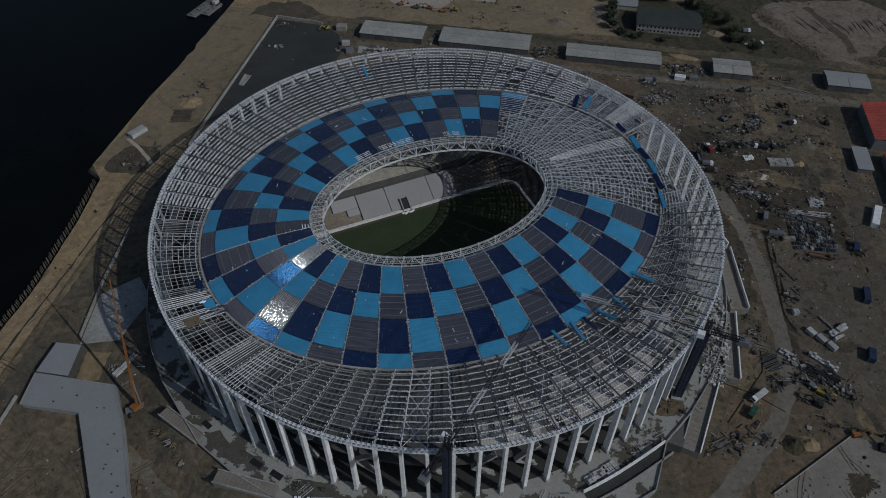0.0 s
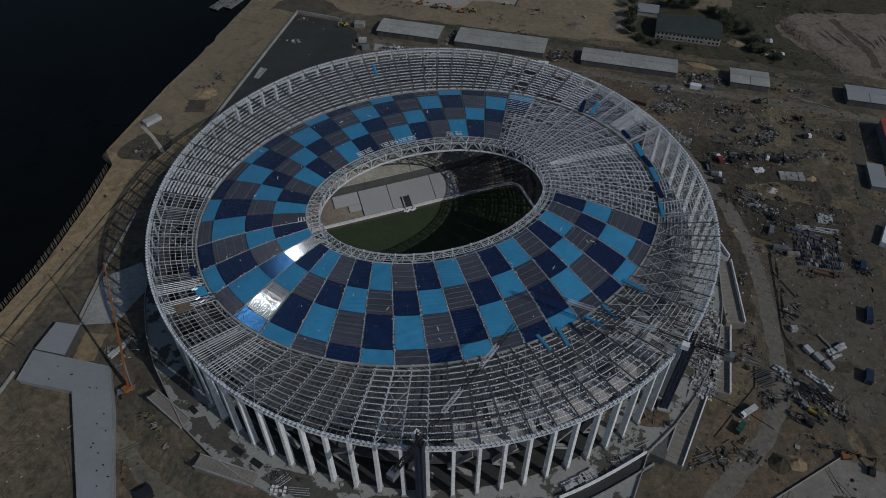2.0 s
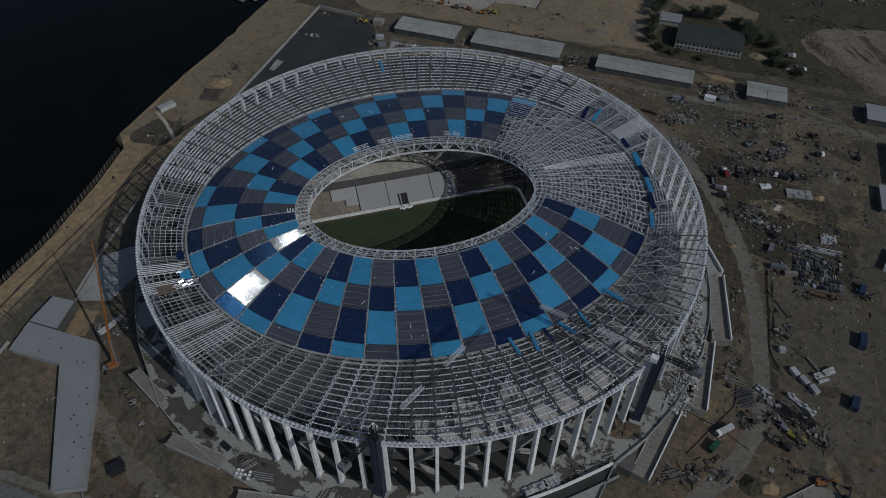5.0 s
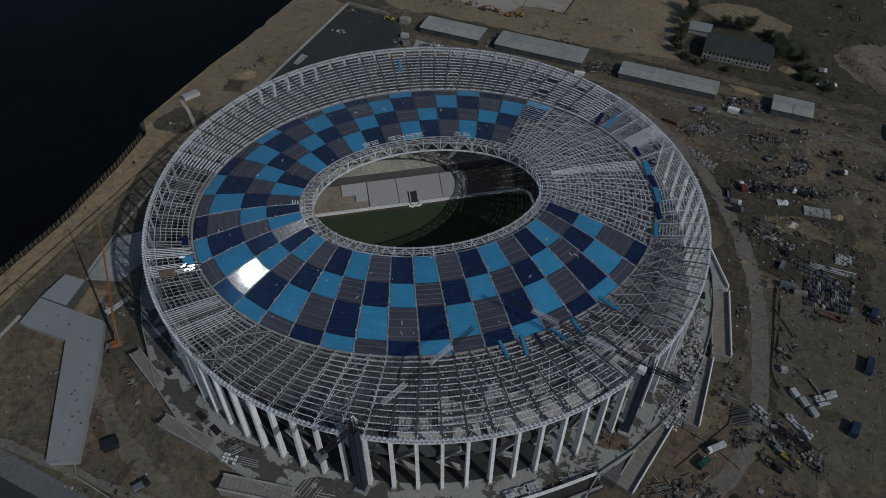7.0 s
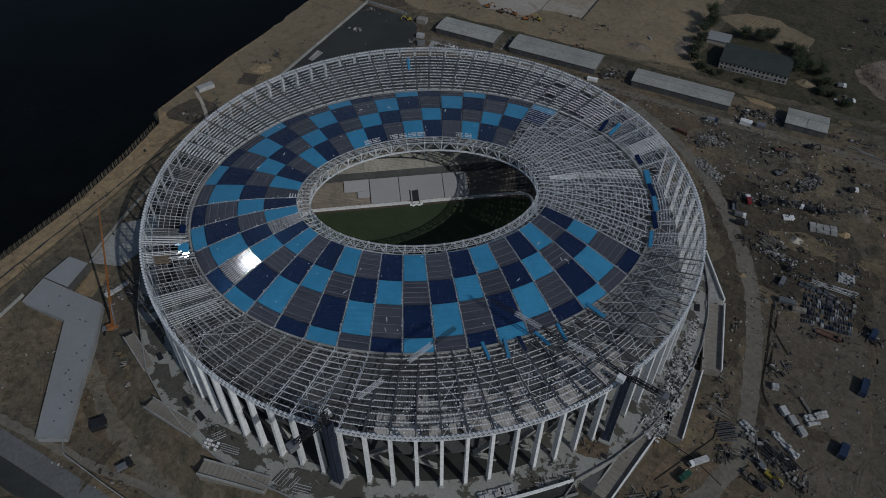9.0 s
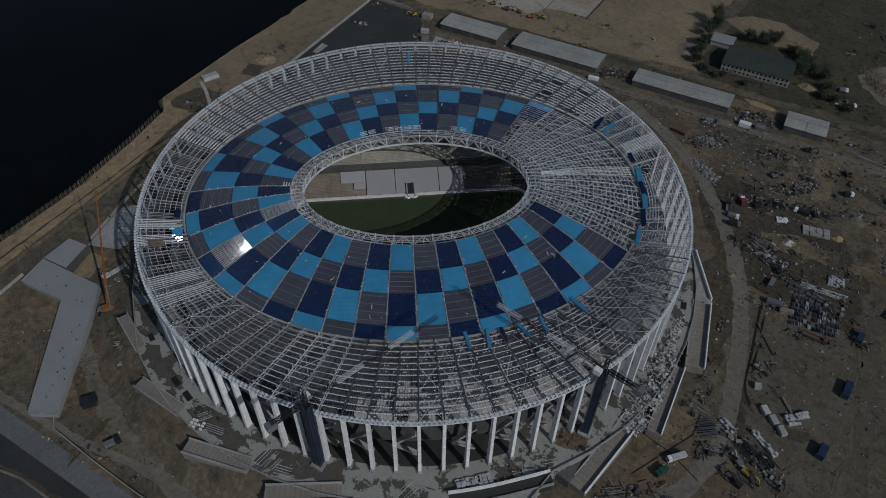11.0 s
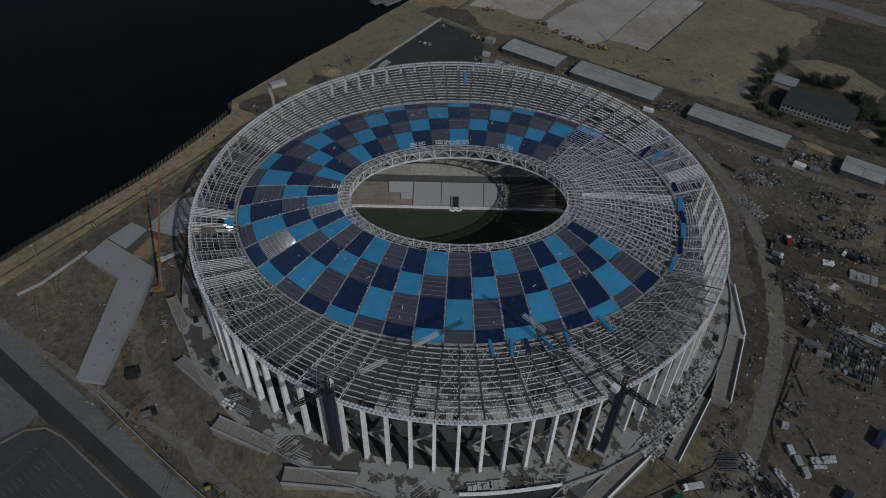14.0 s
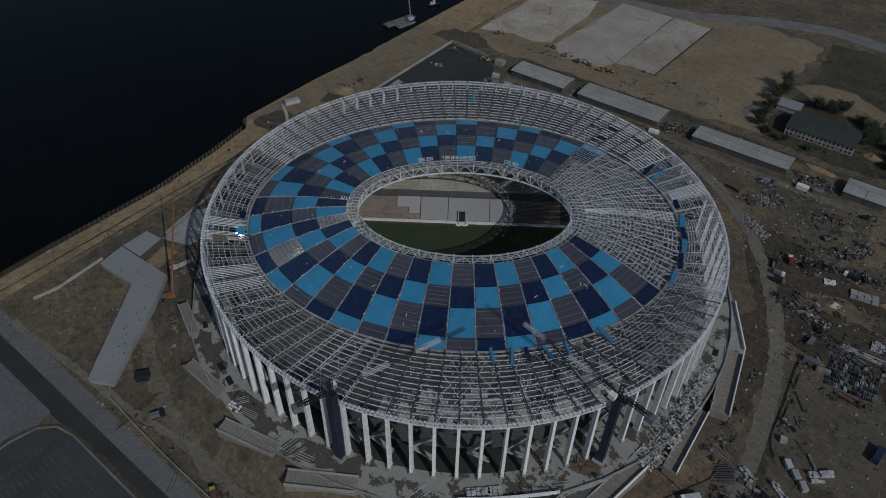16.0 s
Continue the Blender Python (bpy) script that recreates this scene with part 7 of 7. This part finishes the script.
clutter(-205, -40, 6, 60, 90, "scrap_dark", "driftwood and stones on the bank", 54, 0, 0.7, 0, 12)
clutter(-110, -154, 9, 9, 90, "scrap_mixed", "crates, packs and boards on earth", 55, 30, 0.8)
clutter(-138, -100, 8, 10, 130, "scrap_pale", "pale packs beside the crane", 56, 70, 0.9)
clutter(-158, -150, 22, 14, 50, "scrap_pale", "small pale scrap in the yard", 57, 0, 0.6, 0, 9)
clutter(-60, -182, 26, 3, 50, "scrap_dark", "small scrap along the track", 58, 0, 0.7, 0, 9)
clutter(30, -176, 40, 6, 110, "scrap_mixed", "small scrap along the road", 59, 0, 0.7, 0, 10)
clutter(-5, -186, 8, 4, 70, "scrap_mixed", "gear beside the parked truck", 60)
clutter(110, -150, 30, 14, 140, "scrap_mixed", "scrap below the front plaza", 61, 40, 0.8, 0, 10)
clutter(300, 440, 60, 30, 260, "scrap_pale", "far scrap beyond the road", 62, 0, 1.6, 0, 16)
clutter(250, 380, 60, 40, 160, "scrap_dark", "far bushes and stones", 63, 0, 1.4, 0, 16)
clutter(30, 290, 50, 20, 160, "scrap_dark", "earth lumps on the sand", 64, 0, 0.9, 0, 12)
clutter(-80, 280, 60, 8, 120, "scrap_dark", "earth lumps along the sand field", 65, 0, 0.9, 0, 12)
heap("sand_heap", 215, 129, 4.5, 3.5, 2.6, "sand", "yellow heap of loose sand", 1)
heap("sand_heap", 190, 111, 5, 4, 2.4, "pale_sand", "pale heap of loose sand", 2)
heap("sand_heap", 189, -79, 6, 4.5, 2.6, "sand", "tan sand heap on reddish earth", 3)
heap("earth_mound", 182, -81, 6, 6, 3.0, "scrub", "dark round mound of earth", 4)
heap("earth_mound", 178, 190, 6, 5, 3.0, "track", "grey mound of loose earth", 5)
heap("earth_mound", 222, 152, 10, 5, 2.5, "track", "long grey mound of loose earth", 6, deg=-40)
heap("sand_bank", 147, 248, 15, 4, 2.2, "sand", "long low bank of tan sand between two sheds", 60, deg=-8)
heap("earth_mound", 174, 289.6, 9, 7, 2.2, "field", "pale tan mound beside the trees", 63)
heap("spoil_ridge", 190.2, 14, 1.6, 17, 1.1, "rut", "long ridge of dark spoil beside the trench", 61, deg=3)
heap("spoil_ridge", 189, 40, 1.5, 11, 1.0, "rut", "ridge of dark spoil beside the trench", 62, deg=4)
heap("sand_heap", 166, 68, 3, 2.4, 1.6, "sand", "small sand heap beside the road", 7)
heap("earth_mound", 46, 284, 14, 8, 1.6, "pink_soil", "rough tan mound of dry earth", 8)
heap("earth_mound", 80, 300, 12, 16, 2.2, "pink_soil", "rough tan earth mound beside the trees", 9)
heap("earth_mound", -205, 118, 10, 9, 2.2, "sand", "tan earth mound on the bank", 10)
heap("earth_mound", 222, 328, 12, 14, 2.2, "pink_soil", "broad tan mound of dry earth", 11)
for k in range(19):
    heap("sand_ridge", 118 + k * 2.8, 371 - k * 1.2, 1.0, 13 - 0.2 * k, 0.7, "field", "raked ridge of tan sand", 20 + k, deg=-18)
for k in range(22):
    turn = 30 if k < 10 else 12
    heap("earth_ridge", 244 + k * 3.6, 318 + 6 * math.sin(k * 1.7) + (8 if k > 12 else 0), 1.3, 17 + 5 * math.sin(k), 0.75, "pink_soil", "long furrow ridge of tipped earth", 40 + k, deg=turn)
strip("trench", [(185, 54), (187, 24), (188, 4), (187, -10), (193, -13)], 1.3, 0.2, M["mud"], "dark open pipe trench", "trench", 0.15, 11)
strip("trench", [(186, 39), (192, 30), (197, 23)], 1.2, 0.2, M["mud"], "dark open side trench", "trench", 0.15, 12)
sheet("pit", ragged([(133, 155), (145, 158), (148, 170), (134, 168)], 4, 0.8, 16), 0.1, M["rust_soil"], "dark brown shallow pit", "pit")
wall_run("pad_wall", [(170, -107), (210, -70)], 0.3, 1.0, 0, M["concrete"], "low wall along the concrete pad")


stack(-178, 152, 0, 3, 1, 2, (1.2, 14, 0.5), "concrete", "long pale slabs lying on the dark yard", 41, "slab_stack", 0.4)
sheet("dirt_patch", ragged([(117, -84), (127, -82), (133, -72), (128, -67), (119, -73)], 2, 0.8, 51), PLAZA_Z + 0.03, M["red_dirt"], "brown dirt tipped on the plaza", "ground", down=0.1)
wall_run("site_fence", [(147.4, -51.8), (166.3, -56.3), (180.7, -63.8)], 0.2, 0.4, 0, M["dark_steel"], "low dark site fence across the yard")
wall_run("site_fence", [(173.5, -23.3), (173, -42.2), (153.8, -74.8)], 0.2, 0.4, 0, M["dark_steel"], "low dark site fence beside the ramp")


def litter(x0, x1, y0, y1, n, material, label, seed, size=0.5):
    """Small boards, blocks and lumps strewn thinly over the ground, thicker in drifts."""
    rng, m = random.Random(seed), Mesh()
    while n:
        x, y = rng.uniform(x0, x1), rng.uniform(y0, y1)
        n -= 1
        drift = noise.noise((x * 0.045, y * 0.045, seed)) + 0.6 * noise.noise((x * 0.16, y * 0.16, seed + 3.3))
        if drift < rng.uniform(-0.25, 0.45) or math.hypot(x, y) < 168:
            continue
        k = size * (0.35 + 1.5 * rng.random() ** 3)
        if rng.random() < 0.35:
            a, l = rng.uniform(0, 6.28), k * rng.uniform(0.9, 2.6)
            m.beam((x, y, 0.15), (x + math.cos(a) * l, y + math.sin(a) * l, 0.15 + rng.random() * 0.4), 0.3 * k, 0.3 * k, True)
        else:
            chunk(m, x, y, 0.1 * k, k, rng)
    part("site_litter", m, M[material], None, label, category="litter", kind="stuff")


litter(150, 250, -120, 60, 2600, "scrap_dark", "small dark litter over the storage yard", 201)
litter(150, 250, -110, 60, 700, "scrap_pale", "small pale litter over the storage yard", 202, 0.42)
litter(130, 262, 60, 212, 3400, "scrap_dark", "small dark litter round the stacks", 203, 0.6)
litter(130, 262, 60, 212, 900, "scrap_pale", "small pale litter round the stacks", 204, 0.45)
litter(-185, 130, -190, -150, 1500, "scrap_mixed", "small litter along the front of the site", 205, 0.45)
for k, (x, y, deg, n, length) in enumerate(((-104, -132.4, 20, 5, 4.2), (-100, -132.8, 70, 4, 3.6), (-96, -136.2, 35, 5, 3.0), (-92.5, -137.6, 80, 4, 3.4), (-89.5, -141.6, 10, 5, 3.2), (-86, -144, 60, 4, 2.8), (-90, -148.2, 30, 4, 2.6))):
    bars(x, y, deg, n, length, 2.2, "brick" if k % 3 == 2 else "lot", "short tan timbers dropped on the sloping earth", 400 + k, 0.4, "timber_stack", bank_z(x, y))
litter(60, 215, 130, 214, 2600, "scrap_pale", "small pale rubble between the stadium and the sheds", 209, 0.6)
litter(160, 262, -60, 120, 1100, "scrap_pale", "small pale litter between the stacks", 210, 0.45)
litter(-120, 250, 196, 262, 1500, "scrap_dark", "small litter round the long sheds", 206, 0.6)
litter(-200, -120, -180, -60, 500, "scrap_mixed", "small litter round the low building", 207, 0.4)
litter(-235, -150, 20, 260, 700, "scrap_dark", "small stones and sticks on the bank", 208, 0.5)

# ---- trees ----


def tree(x, y, h, spread, seed):
    rng = random.Random(seed)
    t = obj("tree", "dark green leafy tree beside the old building", "tree", "trees round the building", place(x, y))
    m = Mesh()
    top = Vector((rng.uniform(-0.5, 0.5), rng.uniform(-0.5, 0.5), h * 0.75))
    prev, n = Vector((0, 0, -0.3)), 6
    ring = lambda c, r: [c + Vector((math.cos(i * math.pi / 3) * r, math.sin(i * math.pi / 3) * r, 0)) for i in range(6)]
    for k in range(n):
        nxt = lerp(Vector((0, 0, -0.3)), top, (k + 1) / n)
        m.hexa(ring(prev, 0.38 * (1 - k / n) + 0.08), ring(nxt, 0.38 * (1 - (k + 1) / n) + 0.08))
        prev = nxt
    tips = []
    for k in range(11):
        a, f = rng.uniform(0, 6.28), rng.uniform(0.25, 0.95)
        p = lerp(Vector((0, 0, 0)), top, f)
        q = p + Vector((math.cos(a), math.sin(a), rng.uniform(0.3, 0.9))) * spread * rng.uniform(0.4, 1.35) * (1.15 - 0.5 * f)
        m.beam(p, q, 0.16)
        tips += [q, lerp(p, q, 0.6)]
    part("trunk", m, M["bark"], t)
    m = Mesh()
    for q in tips:
        wide = rng.uniform(0.16, 0.38)
        for _ in range(rng.randint(60, 150)):
            c = q + Vector((rng.gauss(0, 1), rng.gauss(0, 1), rng.gauss(0, 0.7))) * spread * wide
            u = Vector((rng.uniform(-1, 1), rng.uniform(-1, 1), rng.uniform(-0.6, 0.6))).normalized() * rng.uniform(0.3, 0.6)
            v = u.cross(Vector((rng.uniform(-1, 1), rng.uniform(-1, 1), 1))).normalized() * rng.uniform(0.2, 0.4)
            m.quad(c - u, c + v * 0.8, c + u, c - v)
    part("crown", m, M["leaf"], t)


for k, (x, y, h, s) in enumerate(((88, 352, 17, 5.5), (90, 338, 15, 5), (90, 328, 12, 5), (88, 312, 10, 4.5), (88, 296, 9, 4), (90, 283, 7, 3.5), (92, 344, 14, 4.5), (120, 338, 9, 5), (131, 338, 10, 5.5), (139, 341, 10, 5), (154, 335, 6, 4), (166, 318, 10, 5.5), (170, 306, 11, 6), (164, 305, 9, 5.5), (182, 306, 8, 5), (186, 292, 6, 4.5), (187, 281, 5, 4.5), (164, 328, 8, 4.5), (192, 280, 4, 3.5), (204, 272, 4, 3), (98, 275, 3.5, 3), (108, 271, 2.4, 2.2), (113, 274, 2.0, 2.0), (131, 270, 2.2, 2.4))):
    tree(x, y, h, s, 100 + k)

rng, m = random.Random(55), Mesh()
for _ in range(150):
    x, y = rng.uniform(96, 250), rng.uniform(263, 334)
    if 104 < x < 164 and y > 276 or x > 200 and y > 290:
        continue
    r = rng.uniform(0.5, 1.8)
    for _k in range(26):
        c = Vector((x, y, r * 0.45)) + Vector((rng.gauss(0, 1), rng.gauss(0, 1), abs(rng.gauss(0, 0.5)))) * r * 0.6
        u = Vector((rng.uniform(-1, 1), rng.uniform(-1, 1), rng.uniform(-0.5, 0.5))).normalized() * rng.uniform(0.25, 0.5)
        v = u.cross(Vector((rng.uniform(-1, 1), rng.uniform(-1, 1), 1))).normalized() * rng.uniform(0.2, 0.4)
        m.quad(c - u, c + v * 0.8, c + u, c - v)
part("bush", m, M["leaf"], None, "low dark scrub bushes round the old building", category="bushes", kind="stuff")

# ---- loose things on the roof ----
def roof_bundle(th, f, turn, length, w, material, label, lift=0.9):
    """Sheets that lie along the slope of the outer roof."""
    p, e1 = roof_out(th, f, lift), (roof_out(th, f - 0.05) - roof_out(th, f + 0.05)).normalized()
    e2 = (roof_out(th + 0.01, f) - roof_out(th - 0.01, f)).normalized()
    n = e1.cross(e2).normalized()
    at = Matrix((e1, n.cross(e1), n)).transposed().to_4x4() @ pose(0, 0, 0, 0, 0, turn)
    at.translation = p
    t = obj("sheet_bundle", label, "sheets", "bundles of roof sheets", at)
    for k in range(3):
        m = Mesh()
        m.box(-length / 2 + 0.3 * k, -w / 2 + 0.15 * k, 0.12 * k, length / 2 - 0.2 * k, w / 2 - 0.1 * k, 0.12 * k + 0.1)
        part("sheet", m, M[material], t)


BUNDLES = ((8, 0.93, 0, 11, 1.6, 0), (13, 0.9, -15, 12, 1.8, 0), (17, 0.9, -10, 9, 1.6, 1), (22, 0.88, 5, 10, 1.8, 0), (27, 0.86, -20, 11, 1.6, 0), (38, 0.9, -10, 12, 2.2, 0), (67, 0.95, 90, 12, 2.0, 0), (74, 0.95, 92, 13, 2.4, 1), (80, 0.93, 88, 12, 2.6, 0))
BUNDLES_FAR = ((85, 0.93, 92, 11, 2.4, 1), (90, 0.9, 80, 11, 3.0, 0), (97, 0.85, 85, 8, 2.6, 1), (110, 0.7, 20, 11, 2.2, 0), (113, 0.8, 25, 10, 2.4, 1), (-79.2, 0.82, 90, 7, 5, 0), (-85.6, 0.84, 90, 6, 3, 1), (178, 0.4, 0, 12, 1.6, 0))
for th, f, turn, l, w, c in BUNDLES + BUNDLES_FAR:
    roof_bundle(radians(th), f, turn, l, w, ("blue_panel", "navy_panel")[c], ("sky-blue roof sheets lying on the steel", "navy roof sheets lying on the steel")[c])
for th, f, l in ((-77.6, 0.86, 9), (-76.9, 0.72, 10), (-75.9, 0.84, 9)):
    roof_bundle(radians(th), f, 0, l, 1.2, "silver_panel", "bare silver sheets glinting on the steel")
# Added reflectors: small sheets tilted to throw the sun at the camera.
rng = random.Random(33)
for k in range(9):
    blue = k > 5
    th, f = radians((-79.3 if blue else -77.2) + rng.uniform(-1.4, 1.4)), rng.uniform(0.68, 0.96)
    p = roof_out(th, f, 1.6)
    n = Vector(((0.61, -0.41, 0.68) if blue else (0.67, -0.366, 0.645)))
    n = (n + Vector((rng.gauss(0, 0.025), rng.gauss(0, 0.025), 0))).normalized()
    u = n.cross(Vector((0, 0, 1))).normalized()
    v = n.cross(u)
    w, l, m = rng.uniform(0.2, 0.4), rng.uniform(0.6, 1.2), Mesh()
    m.hexa([p - u * l - v * w, p + u * l - v * w, p + u * l + v * w, p - u * l + v * w], [q + n * 0.08 for q in (p - u * l - v * w, p + u * l - v * w, p + u * l + v * w, p - u * l + v * w)])
    part("leaning_sheet", m, M["blue_panel" if blue else "silver_panel"], None, "sky-blue sheet added on the roof steel to glint" if blue else "bare metal sheet added on the roof steel to glint", category="sheet", group="leaning sheets")
rng, m = random.Random(31), Mesh()
for _ in range(60):
    c = rng.randint(FIRST + 2, LAST)
    p = roof_in(c * 2 * STEP + rng.uniform(-0.06, 0.06), rng.random(), 0.6)
    a, l = rng.uniform(0, 6.28), rng.choice((0.5, 0.6, 0.7, 2.2))
    m.beam(p, p + Vector((math.cos(a) * l, math.sin(a) * l, 0.02)), rng.uniform(0.2, 0.45), 0.2, True)
part("loose_batten", m, M["steel"], None, "loose bars and clips left on the roof panels", category="scrap", kind="stuff")
rng, m = random.Random(32), Mesh()
for _ in range(300):
    th = radians(rng.uniform(8, 60) if rng.random() < 0.75 else rng.uniform(60, 110))
    p = roof_out(th, rng.uniform(0.02, 0.98), rng.uniform(-1.8, 0.9))
    q = roof_out(th + rng.gauss(0, 0.025), rng.uniform(0.02, 0.98), rng.uniform(-1.8, 0.9))
    if (p - q).length < 13:
        m.beam(p, q, rng.uniform(0.1, 0.22))
part("loose_bar", m, M["steel"], None, "loose steel bars lying on the unfinished roof", category="scrap", kind="stuff")

# bays of the outer roof with white bars and brown boards laid out
for lo, hi, n, lab in ((-83.2, -80.6, 6, "white bars laid from the rim to the ridge"), (-78.3, -75.6, 7, "white bars laid beside shining sheets"), (-66.0, -62.6, 7, "thin white bars laid over the outer roof"), (-60.8, -57.9, 6, "thin white bars laid over one roof bay")):
    bay = obj("bar_bundle", lab, "bars")
    for k in range(n):
        m = Mesh()
        th = radians(lerp(lo, hi, k / (n - 1)))
        m.beam(roof_out(th, 0.04, 1.1), roof_out(th, 0.95 - 0.06 * (k % 3), 1.1), 0.2, 0.2, True)
        part("bar", m, M["white_paint"], bay)
boards = obj("board_bundle", "brown timber boards lying on the outer roof", "boards")
for k in range(5):
    m = Mesh()
    th = radians(-76.9 + 0.5 * k)
    m.beam(roof_out(th, 0.22 + 0.02 * (k % 2), 1.35), roof_out(th, 0.55 - 0.03 * (k % 3), 1.35), 0.8, 0.12, True)
    part("board", m, M["wood"], boards)

# one bay of the outer roof laid with close white bars
bay = obj("bar_bundle", "close white bars laid over one bay of the outer roof", "bars")
for k in range(9):
    m = Mesh()
    th = radians(102.3 - 3.6 + 3.6 * k / 8)
    m.beam(roof_out(th, 0.06, 1.35), roof_out(th, 0.92 - 0.02 * (k % 3), 1.35), 0.26, 0.22, True)
    part("bar", m, M["white_paint"], bay)
